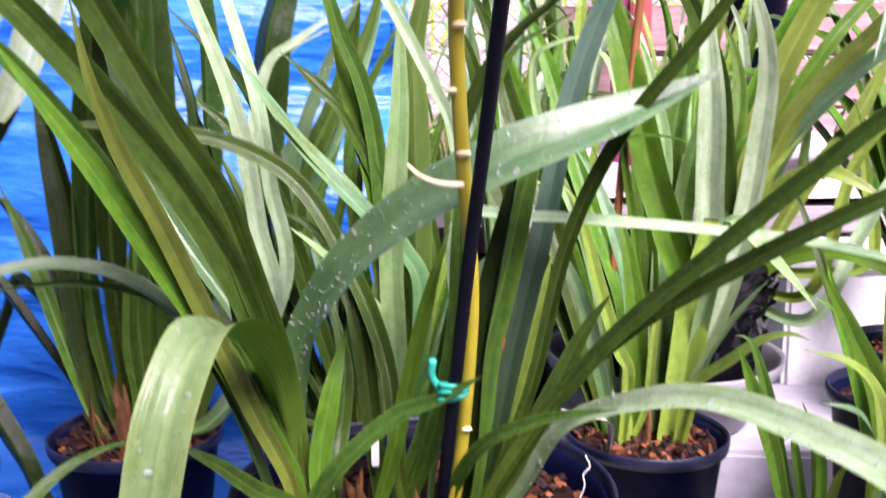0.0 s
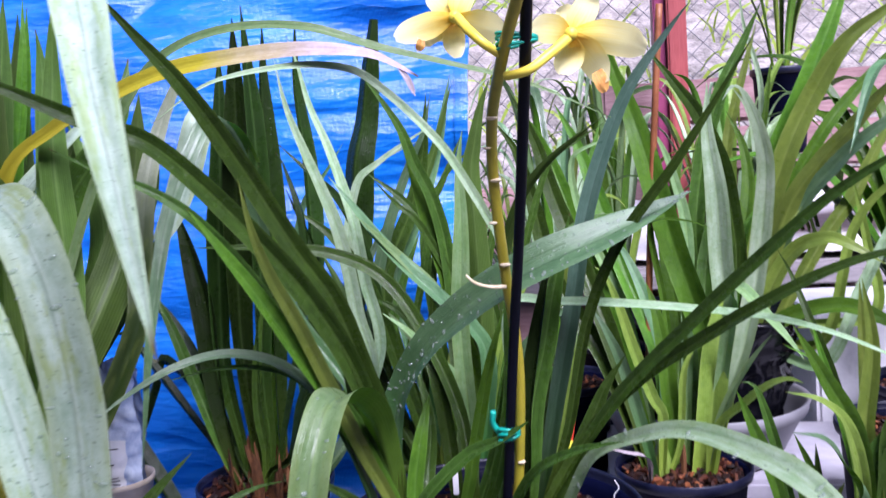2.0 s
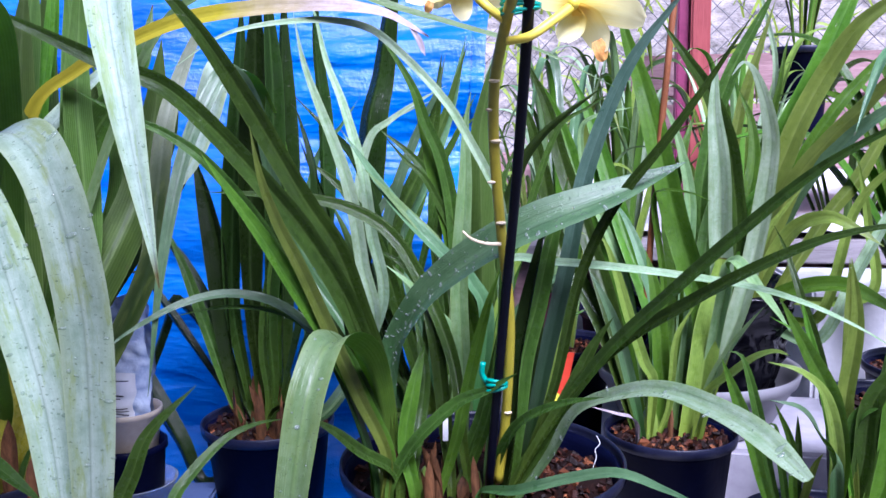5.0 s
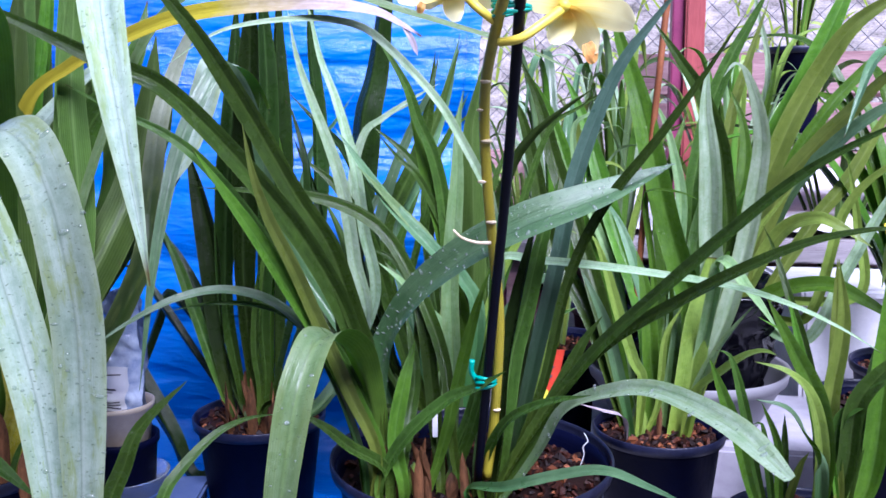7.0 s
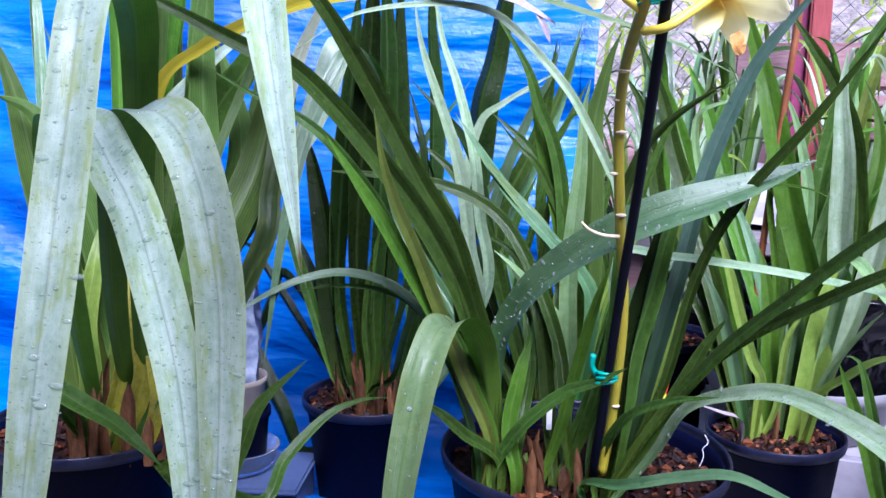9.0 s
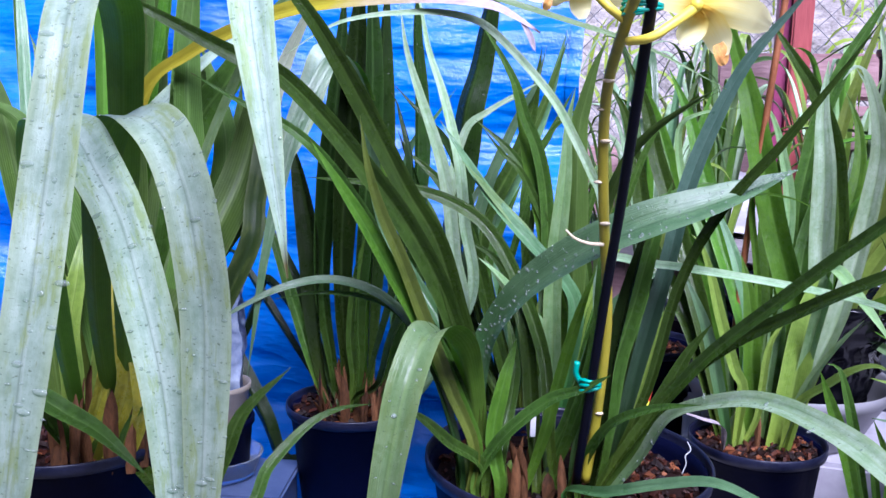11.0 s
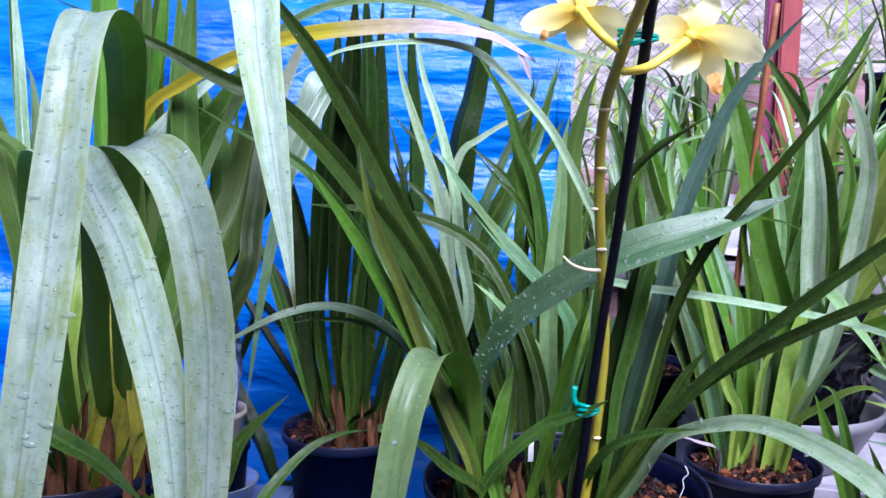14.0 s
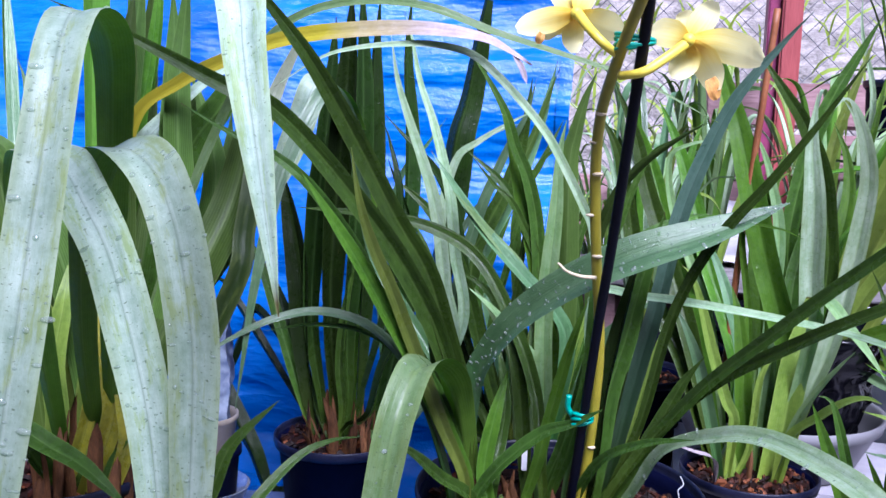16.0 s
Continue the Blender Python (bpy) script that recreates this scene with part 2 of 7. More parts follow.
BARK = bark_material()
SOIL = plain("dark_mix", (0.005, 0.0018, 0.0015), (0.022, 0.007, 0.0045), 60, 0.85, 0.15, relief=0.004)
POT = plain("black_plastic", (0.0010, 0.0015, 0.010), (0.0026, 0.0036, 0.020), 18, 0.5, 0.05, relief=0.0004)
POT_RIM = plain("scuffed_plastic", (0.002, 0.003, 0.012), (0.016, 0.018, 0.044), 40, 0.38, 0.3, relief=0.0004)
TAN = plain("tan_plastic", (0.30, 0.25, 0.19), (0.42, 0.36, 0.29), 25, 0.45, relief=0.0004)
STAKE = plain("black_stake", (0.0008, 0.001, 0.004), (0.0022, 0.0026, 0.009), 60, 0.42, 0.14, relief=0.0003)
CANE = plain("rust_cane", (0.16, 0.048, 0.014), (0.28, 0.095, 0.032), 50, 0.5, relief=0.0005)
STALK = plain("flower_stalk", (0.20, 0.19, 0.010), (0.44, 0.36, 0.022), 22, 0.4, 0.5, relief=0.0004, stretch=(1, 1, 0.3))
BRACT = plain("dry_bract", (0.50, 0.38, 0.20), (0.80, 0.70, 0.52), 150, 0.7, 0.2)
TIE = plain("green_wire", (0.0, 0.22, 0.16), (0.01, 0.40, 0.30), 90, 0.4)


def petal_material():
    m, nt, b = material("petal", 0.5, 0.3)
    uv = nt.nodes.new("ShaderNodeUVMap")
    uv.uv_map = "along"
    sep = nt.nodes.new("ShaderNodeSeparateXYZ")
    nt.links.new(uv.outputs["UV"], sep.inputs["Vector"])
    veins = noise_node(nt, 1.0, 3, "UV", (16, 3, 1))
    f = math_node(nt, "ADD", sep.outputs["Y"], math_node(nt, "MULTIPLY", math_node(nt, "SUBTRACT", veins, 0.5), 0.35))
    col = ramp(nt, f, (0.05, (0.84, 0.58, 0.04)), (0.30, (0.90, 0.74, 0.20)), (0.65, (0.96, 0.87, 0.40)), (1.0, (0.96, 0.90, 0.52)))
    nt.links.new(col, b.inputs["Base Color"])
    bump(nt, b, veins, 0.2, 0.0008)
    t = nt.nodes.new("ShaderNodeBsdfTranslucent")
    nt.links.new(col, t.inputs["Color"])
    mix = nt.nodes.new("ShaderNodeMixShader")
    mix.inputs["Fac"].default_value = 0.5
    nt.links.new(b.outputs["BSDF"], mix.inputs[1])
    nt.links.new(t.outputs["BSDF"], mix.inputs[2])
    nt.links.new(mix.outputs["Shader"], nt.nodes["Material Output"].inputs["Surface"])
    return m


PETAL = petal_material()
PETAL_EDGE = plain("petal_brown", (0.30, 0.10, 0.02), (0.70, 0.42, 0.10), 120, 0.6)
PEDICEL = plain("pedicel", (0.70, 0.55, 0.03), (0.85, 0.70, 0.08), 60, 0.45)
WHITE = plain("white_plastic", (0.66, 0.66, 0.68), (0.82, 0.82, 0.84), 9, 0.45, relief=0.0005)
FOAM = plain("white_foam", (0.58, 0.57, 0.60), (0.80, 0.79, 0.82), 14, 0.7, 0.3, relief=0.0015)
SHEET = plain("dull_white_film", (0.44, 0.43, 0.45), (0.72, 0.70, 0.73), 11, 0.4, 0.4, relief=0.001)
RED_WOOD = plain("red_timber", (0.20, 0.025, 0.030), (0.38, 0.075, 0.072), 10, 0.6, relief=0.002, stretch=(3, 3, 0.4))
PINK_WOOD = plain("faded_timber", (0.16, 0.08, 0.085), (0.40, 0.25, 0.255), 9, 0.7, relief=0.003, stretch=(0.5, 3, 3))
GREY_BOARD = plain("grey_board", (0.15, 0.13, 0.14), (0.33, 0.30, 0.31), 12, 0.7, relief=0.001, stretch=(0.5, 3, 3))
LILAC = plain("lilac_white_plastic", (0.30, 0.285, 0.33), (0.50, 0.48, 0.53), 9, 0.5, relief=0.0008)
# Blue print; the blotches also paint in the film's highlights and dark hollows.
BAG_FILM = plain("printed_film", (0.02, 0.10, 0.36), (0.78, 0.85, 0.92), 22, 0.22, 0.7, relief=0.003, fine=3)
WIRE = plain("galvanised_wire", (0.12, 0.12, 0.135), (0.25, 0.25, 0.27), 40, 0.5, 0.4, 0.3)
GROUND = plain("pale_ground", (0.10, 0.092, 0.088), (0.27, 0.255, 0.25), 7, 0.85, 0.3, relief=0.006, fine=9)
SCRUB = plain("dry_grass", (0.030, 0.028, 0.022), (0.42, 0.375, 0.36), 13, 0.9, 0.2, relief=0.01, fine=7)
ORANGE = plain("orange_label", (0.34, 0.022, 0.010), (0.50, 0.05, 0.02), 30, 0.4)
PURPLE = plain("purple_label", (0.16, 0.015, 0.12), (0.26, 0.04, 0.2), 30, 0.4)
YELLOW_LABEL = plain("yellow_label", (0.50, 0.50, 0.02), (0.66, 0.64, 0.05), 30, 0.4)
DULL_BLOCK = plain("dull_wall", (0.10, 0.09, 0.08), (0.16, 0.15, 0.13), 4, 0.8, 0.2, relief=0.003)
SLATE = plain("blue_grey_plastic", (0.05, 0.075, 0.16), (0.09, 0.12, 0.22), 20, 0.4, relief=0.0004)
INK = plain("dark_ink", (0.03, 0.03, 0.04), (0.06, 0.06, 0.08), 60, 0.6)
MAROON = plain("maroon_plastic", (0.16, 0.02, 0.07), (0.30, 0.05, 0.13), 20, 0.45)
YELLOW_FLOWER = plain("yellow_petal", (0.75, 0.52, 0.0), (0.9, 0.7, 0.02), 60, 0.5)
BAG = plain("black_film", (0.0012, 0.0012, 0.002), (0.003, 0.003, 0.005), 30, 0.2, 0.22)


def tarp_material():
    """Woven blue film: stains, sharp criss-cross creases and a fine weave."""
    m, nt, b = material("blue_tarp", 0.3, 0.5)
    broad = noise_node(nt, 3.0, 5)
    f = noise_node(nt, 9.0, 4, stretch=(0.5, 1, 1.8))
    col = ramp(nt, math_node(nt, "ADD", math_node(nt, "MULTIPLY", broad, 0.6), math_node(nt, "MULTIPLY", f, 0.4)), (0.3, (0.003, 0.050, 0.29)), (0.7, (0.010, 0.165, 0.58)))
    nt.links.new(col, b.inputs["Base Color"])

    def crease(scale, stretch):
        n = noise_node(nt, scale, 3, stretch=stretch, rough=0.6)
        return math_node(nt, "SUBTRACT", 1.0, math_node(nt, "MULTIPLY", math_node(nt, "ABSOLUTE", math_node(nt, "SUBTRACT", n, 0.5)), 4.0))

    w = nt.nodes.new("ShaderNodeTexWave")
    w.inputs["Scale"].default_value = 160.0
    tc = nt.nodes.new("ShaderNodeTexCoord")
    nt.links.new(tc.outputs["Object"], w.inputs["Vector"])
    h = math_node(nt, "ADD", f, math_node(nt, "MULTIPLY", w.outputs["Fac"], 0.02))
    h = math_node(nt, "ADD", h, math_node(nt, "MULTIPLY", crease(7.0, (0.45, 1, 2.2)), 0.45))
    h = math_node(nt, "ADD", h, math_node(nt, "MULTIPLY", crease(19.0, (0.6, 1, 1.6)), 0.12))
    h = math_node(nt, "ADD", h, math_node(nt, "MULTIPLY", crease(55.0, (1, 1, 1)), 0.02))
    bump(nt, b, h, 0.75, 0.012)
    wear = noise_node(nt, 14.0, 5, rough=0.7)
    nt.links.new(math_node(nt, "ADD", math_node(nt, "MULTIPLY", wear, 0.35), 0.17), b.inputs["Roughness"])
    return m


TARP = tarp_material()


def clear_material(name, tint, rough, opaque):
    m, nt, b = material(name, rough, 0.5)
    b.inputs["Base Color"].default_value = (*tint, 1)
    b.inputs["Transmission Weight"].default_value = 1.0 - opaque
    b.inputs["IOR"].default_value = 1.25
    return m


CLEAR = clear_material("clear_plastic", (0.80, 0.86, 0.95), 0.08, 0.12)
FROSTED = clear_material("frosted_plastic", (0.27, 0.265, 0.29), 0.4, 0.75)


def drop_material():
    """Clear water: mostly see-through, with a bright gloss."""
    m, nt, b = material("water_drop", 0.05, 1.0)
    b.inputs["Base Color"].default_value = (0.75, 0.82, 0.78, 1)
    clear = nt.nodes.new("ShaderNodeBsdfTransparent")
    clear.inputs["Color"].default_value = (0.72, 0.79, 0.72, 1)
    blend = nt.nodes.new("ShaderNodeMixShader")
    blend.inputs["Fac"].default_value = 0.16
    nt.links.new(clear.outputs["BSDF"], blend.inputs[1])
    nt.links.new(b.outputs["BSDF"], blend.inputs[2])
    nt.links.new(blend.outputs["Shader"], nt.nodes["Material Output"].inputs["Surface"])
    return m


DROP = drop_material()


# ---- builders ----
def link(name, me, mat, parent=None, label="", smooth=True):
    if mat is not None and not me.materials:
        me.materials.append(mat)
    if smooth:
        me.polygons.foreach_set("use_smooth", [True] * len(me.polygons))
    ob = new(name, me)
    ob.parent = parent
    if label:
        tagged(ob, label)
    return ob


def part(name, bm, mat, parent=None, label="", smooth=True):
    me = bpy.data.meshes.new(name)
    bm.to_mesh(me)
    bm.free()
    return link(name, me, mat, parent, label, smooth)


def thing(name, label, category, group="", kind=""):
    return tagged(new(name), label, category, group, kind)


def spline(pts, n):
    """Points along a smooth curve through pts."""
    p = [Vector(q) for q in pts]
    p = [p[0] * 2 - p[1], *p, p[-1] * 2 - p[-2]]
    seg = len(p) - 3
    out = []
    for k in range(n + 1):
        x = k / n * seg
        i = min(int(x), seg - 1)
        t = x - i
        a, b, c, d = p[i:i + 4]
        out.append(0.5 * ((2 * b) + (c - a) * t + (2 * a - 5 * b + 4 * c - d) * t * t + (3 * b - a - 3 * c + d) * t ** 3))
    return out


def even(pts, n):
    """The same curve, cut into n steps of equal length."""
    fine = spline(pts, 300)
    run = [0.0]
    for a, b in zip(fine, fine[1:]):
        run.append(run[-1] + (b - a).length)
    out, i = [], 0
    for k in range(n + 1):
        d = run[-1] * k / n
        while i < 299 and run[i + 1] < d:
            i += 1
        out.append(fine[i].lerp(fine[i + 1], min(1, max(0, (d - run[i]) / max(run[i + 1] - run[i], 1e-9)))))
    return out


def ribbon(pts, width, face=None, side=None, fold=0.22, blunt=0.0, base=0.45, n=0, cols=8, wave=0.012, thick=0.0, hold=0.55, rise=0.35):
    """Mesh data of a strap leaf: a keeled ribbon along the curve, narrow at its base and running to a point.
    With thick it gets an under side too; the last half of the faces is that under side."""
    if not n:
        n = int(min(96, max(22, sum((Vector(b) - Vector(a)).length for a, b in zip(pts, pts[1:])) / 0.0075)))
    line = even(pts, n)
    bends = [0.0] + [((c - b).normalized() - (b - a).normalized()).length / max((c - a).length / 2, 1e-5) for a, b, c in zip(line, line[1:], line[2:])] + [0.0]
    bends = [sum(bends[max(0, k - 4):k + 5]) / len(bends[max(0, k - 4):k + 5]) for k in range(n + 1)]
    total = sum((b - a).length for a, b in zip(line, line[1:]))
    top, under, uvs, faces = [], [], [], []
    run = 0.0
    seed = random.random() * 50
    twist = random.uniform(-0.12, 0.12)
    for k, q in enumerate(line):
        if k:
            run += (q - line[k - 1]).length
        v = run / total
        tan = (line[min(k + 1, n)] - line[max(k - 1, 0)]).normalized()
        if side is not None:
            s = Vector(side)
            s = (s - tan * s.dot(tan)).normalized()
        else:
            s = tan.cross(Vector(face)).normalized()
        nor = s.cross(tan)
        roll = twist * math.sin(run * 14 + seed)
        s, nor = s * math.cos(roll) + nor * math.sin(roll), nor * math.cos(roll) - s * math.sin(roll)
        w = base + (1 - base) * min(1, v / rise) ** 0.8
        if v > hold:
            w *= max(0.0, 1 - ((v - hold) / (1 - hold)) ** 2.3) * (1 - blunt) + blunt
        w = max(w, 0.03) * width / 2 * (1 + 0.05 * noise.noise(Vector((run * 14, seed, 7))))
        deep = fold * (1.6 - v) / (1 + (1.3 * bends[k] * width) ** 2)
        for j in range(cols + 1):
            u = j / cols * 2 - 1
            lift = deep * w * (abs(u) ** 1.1 - 0.4) - 0.12 * w * u * u + 0.015 * w * math.cos(u * 9.4)
            lift += wave * width * noise.noise(Vector((u * 1.5, run * 18, seed)))
            p = q + s * (u * w) + nor * lift
            top.append(p)
            under.append(p - nor * thick * (1 - abs(u) ** 3))
            uvs.append((j / cols, run / max(width, 0.004) * 0.25 + seed))
    for k in range(n):
        for j in range(cols):
            a = k * (cols + 1) + j
            faces.append((a, a + 1, a + cols + 2, a + cols + 1))
    if thick:
        o = len(top)
        faces += [tuple(o + i for i in (f[0], f[3], f[2], f[1])) for f in faces]
        top, uvs = top + under, uvs + uvs
    return top, faces, uvs


def mesh_from(name, verts, faces, uvs=None):
    me = bpy.data.meshes.new(name)
    me.from_pydata([tuple(v) for v in verts], [], faces)
    if uvs:
        layer = me.uv_layers.new(name="UVMap")
        for l in me.loops:
            layer.data[l.index].uv = uvs[l.vertex_index]
    return me


def blade(owner, kind, mm, pts, face=None, side=None, fold=0.6, blunt=0.0, base=0.45, drops=0, label="", hold=0.55, rise=0.35):
    """One leaf of a plant, mm wide, with its upper and its paler or darker under side."""
    if kind == "deep":
        face, fold = tuple(Matrix.Rotation(random.uniform(-0.75, 0.75), 3, "Z") @ Vector(face)), 0.95
    verts, faces, uvs = ribbon(pts, mm / 1000, face, side, fold, blunt, base, thick=0.0006, hold=hold, rise=rise)
    me = mesh_from("leaf", verts, faces, uvs)
    layer, rows = me.uv_layers.new(name="along"), len(verts) // 18
    for l in me.loops:
        layer.data[l.index].uv = (0.5, l.vertex_index % (rows * 9) // 9 / (rows - 1))
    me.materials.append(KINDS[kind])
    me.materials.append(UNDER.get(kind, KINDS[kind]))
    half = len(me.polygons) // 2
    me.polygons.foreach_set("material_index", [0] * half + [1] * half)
    ob = link("leaf", me, None, owner, label)
    if drops:
        dew(ob, verts[:len(verts) // 2], faces[:half], drops)
    return ob


def dew(leaf, verts, faces, count):
    """Water drops standing on the upper side of a leaf."""
    rng = random.Random(count + len(leaf.name))
    vs, fs = [], []
    for _ in range(count):
        f = rng.choice(faces)
        a, b, c, d = (verts[i] for i in f)
        u, v = rng.random(), rng.random()
        p = a.lerp(b, u).lerp(d.lerp(c, u), v)
        nor = (b - a).cross(d - a).normalized()
        s = (b - a).normalized()
        t = nor.cross(s)
        r = rng.uniform(0.0004, 0.0010) * (2.0 if rng.random() < 0.16 else 1.0)
        ln = rng.uniform(0.9, 2.4)
        o = len(vs)
        for ring, h in ((1.0, 0.0), (0.85, 0.35), (0.45, 0.6)):
            for k in range(7):
                an = 6.283 * k / 7
                vs.append(p + (s * math.cos(an) * ln + t * math.sin(an)) * r * ring + nor * r * h)
        vs.append(p + nor * r * 0.66)
        for q in range(2):
            for k in range(7):
                fs.append((o + q * 7 + k, o + q * 7 + (k + 1) % 7, o + q * 7 + 7 + (k + 1) % 7, o + q * 7 + 7 + k))
        for k in range(7):
            fs.append((o + 14 + k, o + 14 + (k + 1) % 7, o + 21))
    tagged(link("dew", mesh_from("dew", vs, fs), DROP, leaf), kind="stuff")


def tube(bm, pts, radius, n=24, sides=8, tip=1.0):
    line = spline(pts, n) if len(pts) > 2 else [Vector(pts[0]).lerp(Vector(pts[1]), k / n) for k in range(n + 1)]
    rings = []
    ref = Vector((0.3, 0.9, 0.1))
    for k, q in enumerate(line):
        tan = (line[min(k + 1, n)] - line[max(k - 1, 0)]).normalized()
        a = tan.cross(ref).normalized()
        b = tan.cross(a)
        r = radius * (1 + (tip - 1) * k / n)
        rings.append([bm.verts.new(q + (a * math.cos(2 * math.pi * j / sides) + b * math.sin(2 * math.pi * j / sides)) * r) for j in range(sides)])
    for p, q in zip(rings, rings[1:]):
        for j in range(sides):
            bm.faces.new((p[j], p[(j + 1) % sides], q[(j + 1) % sides], q[j]))
    bm.faces.new(rings[0][::-1])
    bm.faces.new(rings[-1])
    return bm


def lathe(profile, sides=56, at=(0, 0, 0), wobble=0.0, ring=False):
    """A turned form: (radius, height) pairs from the bottom up, round and back inside."""
    bm = bmesh.new()
    rings = []
    for r, z in profile:
        rings.append([bm.verts.new((at[0] + r * (1 + wobble * math.sin(3 * a + z * 20)) * math.cos(a), at[1] + r * math.sin(a), at[2] + z)) for a in (2 * math.pi * j / sides for j in range(sides))])
    for p, q in zip(rings, rings[1:]):
        for j in range(sides):
            bm.faces.new((p[j], p[(j + 1) % sides], q[(j + 1) % sides], q[j]))
    if ring:
        for j in range(sides):
            bm.faces.new((rings[-1][j], rings[-1][(j + 1) % sides], rings[0][(j + 1) % sides], rings[0][j]))
    else:
        bm.faces.new(rings[0][::-1])
        bm.faces.new(rings[-1])
    return bm


def box(bm, centre, size, turn=0.0, bevel=0.0):
    m = Matrix.Translation(centre) @ Matrix.Rotation(turn, 4, "Z") @ Matrix.Diagonal((*size, 1))
    made = bmesh.ops.create_cube(bm, size=1, matrix=m)
    if bevel:
        edges = list({e for v in made["verts"] for e in v.link_edges})
        bmesh.ops.bevel(bm, geom=edges, offset=bevel, segments=2, affect="EDGES")
    return bm


def pot(owner, x, y, r, h, mat=POT, rim=POT_RIM, z=0.0, foot=0.74, lip=0.010, label="", fill=0.018, chips=330):
    """A nursery pot: tapered wall, rolled rim, foot ring and inside; filled with bark mix."""
    f = r * foot
    wall = [(f * 0.92, 0.0), (f, 0.004), (f + (r - f) * 0.06, 0.012), (f + (r - f) * 0.9 - 0.004, h - lip * 1.7), (r - 0.004, h - lip * 1.6), (r - 0.0035, h - lip * 0.9)]
    inner = [(r - 0.0065, h - lip * 0.9), (r - 0.008, h - lip * 2), (f * 0.95, h * 0.45), (f * 0.5, h * 0.4)]
    body = part("pot", lathe(wall + inner, at=(x, y, z)), mat, owner, label)
    part("rim", lathe([(r - 0.0033, h - lip * 1.3), (r - 0.0006, h - lip * 1.25), (r + 0.0008, h - lip * 0.6), (r + 0.0006, h - 0.001), (r - 0.0004, h), (r - 0.0018, h - 0.0005), (r - 0.0028, h - lip * 0.4), (r - 0.0030, h - lip * 1.3)], 64, (x, y, z), ring=True), rim, body)
    mix(owner, x, y, z + h - fill, r - 0.010, chips)
    return body


def mix(owner, x, y, z, r, chips=330):
    """Bark mix: a rough dark bed with loose chips on it."""
    bm = bmesh.new()
    rings, sides = 7, 30
    grid = []
    for i in range(rings + 1):
        ring = []
        for j in range(sides):
            a = 2 * math.pi * j / sides
            q = r * i / rings
            ring.append(bm.verts.new((x + q * math.cos(a), y + q * math.sin(a), z + 0.006 * noise.noise(Vector((x + q * math.cos(a), y + q * math.sin(a), z)) * 70))))
        grid.append(ring)
    for p, q in zip(grid, grid[1:]):
        for j in range(sides):
            bm.faces.new((p[j], p[(j + 1) % sides], q[(j + 1) % sides], q[j]))
    part("mix_bed", bm, SOIL, owner)
    rng = random.Random(int(x * 1000) + int(y * 777))
    verts, faces = [], []
    for _ in range(int(chips * 2.6 * (r / 0.11) ** 2)):
        a, q = rng.random() * 6.283, r * math.sqrt(rng.random()) * 0.97
        size = rng.uniform(0.0022, 0.0066)
        m = Matrix.Translation((x + q * math.cos(a), y + q * math.sin(a), z + rng.uniform(0.0, 0.006))) @ Euler((rng.uniform(-0.7, 0.7), rng.uniform(-0.7, 0.7), rng.random() * 6.28)).to_matrix().to_4x4() @ Matrix.Diagonal((size, size * rng.uniform(0.25, 0.7), size * rng.uniform(0.2, 0.5), 1))
        k = len(verts)
        for cx, cy, cz in ((-1, -1, -1), (1, -1, -1), (1, 1, -1), (-1, 1, -1), (-0.7, -0.8, 1), (0.8, -0.6, 1), (0.6, 0.8, 1), (-0.8, 0.7, 1)):
            verts.append(m @ Vector((cx + rng.uniform(-0.3, 0.3), cy + rng.uniform(-0.3, 0.3), cz)) )
        faces += [tuple(k + i for i in f) for f in ((0, 3, 2, 1), (4, 5, 6, 7), (0, 1, 5, 4), (1, 2, 6, 5), (2, 3, 7, 6), (3, 0, 4, 7))]
    ob = link("bark_mix", mesh_from("bark_mix", verts, faces), BARK, owner, "red-brown bark chips", smooth=False)
    tagged(ob, kind="stuff")


def husks(owner, x, y, z, r, count, tall=0.05, seed=1, wide=1.0):
    """Dry sheath scales round the foot of the shoots."""
    rng = random.Random(seed)
    for _ in range(count):
        a = rng.random() * 6.283
        q = r * rng.uniform(0.4, 1.0)
        p = Vector((x + q * math.cos(a), y + q * math.sin(a), z))
        out = Vector((math.cos(a), math.sin(a), 0)) * rng.uniform(-0.010, 0.020)
        hgt = tall * rng.uniform(0.3, 1.1)
        verts, faces, uvs = ribbon([p, p + out * 0.3 + Vector((0, 0, hgt * 0.5)), p + out + Vector((0, 0, hgt))], rng.uniform(0.003, 0.011) * wide, face=(math.cos(a) + rng.uniform(-0.5, 0.5), math.sin(a), 0.1), fold=-0.5, base=0.8, n=8, cols=4, wave=0.15)
        link("husk", mesh_from("husk", verts, faces, uvs), HUSK, owner)


def shoot(owner, x, y, z, r, h, mat, lean=(0, 0), flat=0.6, turn=0.0, name="shoot"):
    """A swollen, flattened shoot that the leaf bases wrap."""
    bm = lathe([(r * 0.55, -0.006), (r * 0.9, h * 0.06), (r * 1.08, h * 0.22), (r * 0.98, h * 0.45), (r * 0.72, h * 0.75), (r * 0.3, h * 0.97), (r * 0.1, h)], 22)
    for v in bm.verts:
        q = Vector((v.co.x, v.co.y * flat, 0)) * (1 + 0.10 * math.sin(math.atan2(v.co.y, v.co.x) * 5))
        q.rotate(Euler((0, 0, turn)))
        k = v.co.z / h
        v.co = Vector((x + q.x + lean[0] * k * h, y + q.y + lean[1] * k * h, z + v.co.z))
    return part(name, bm, mat, owner)


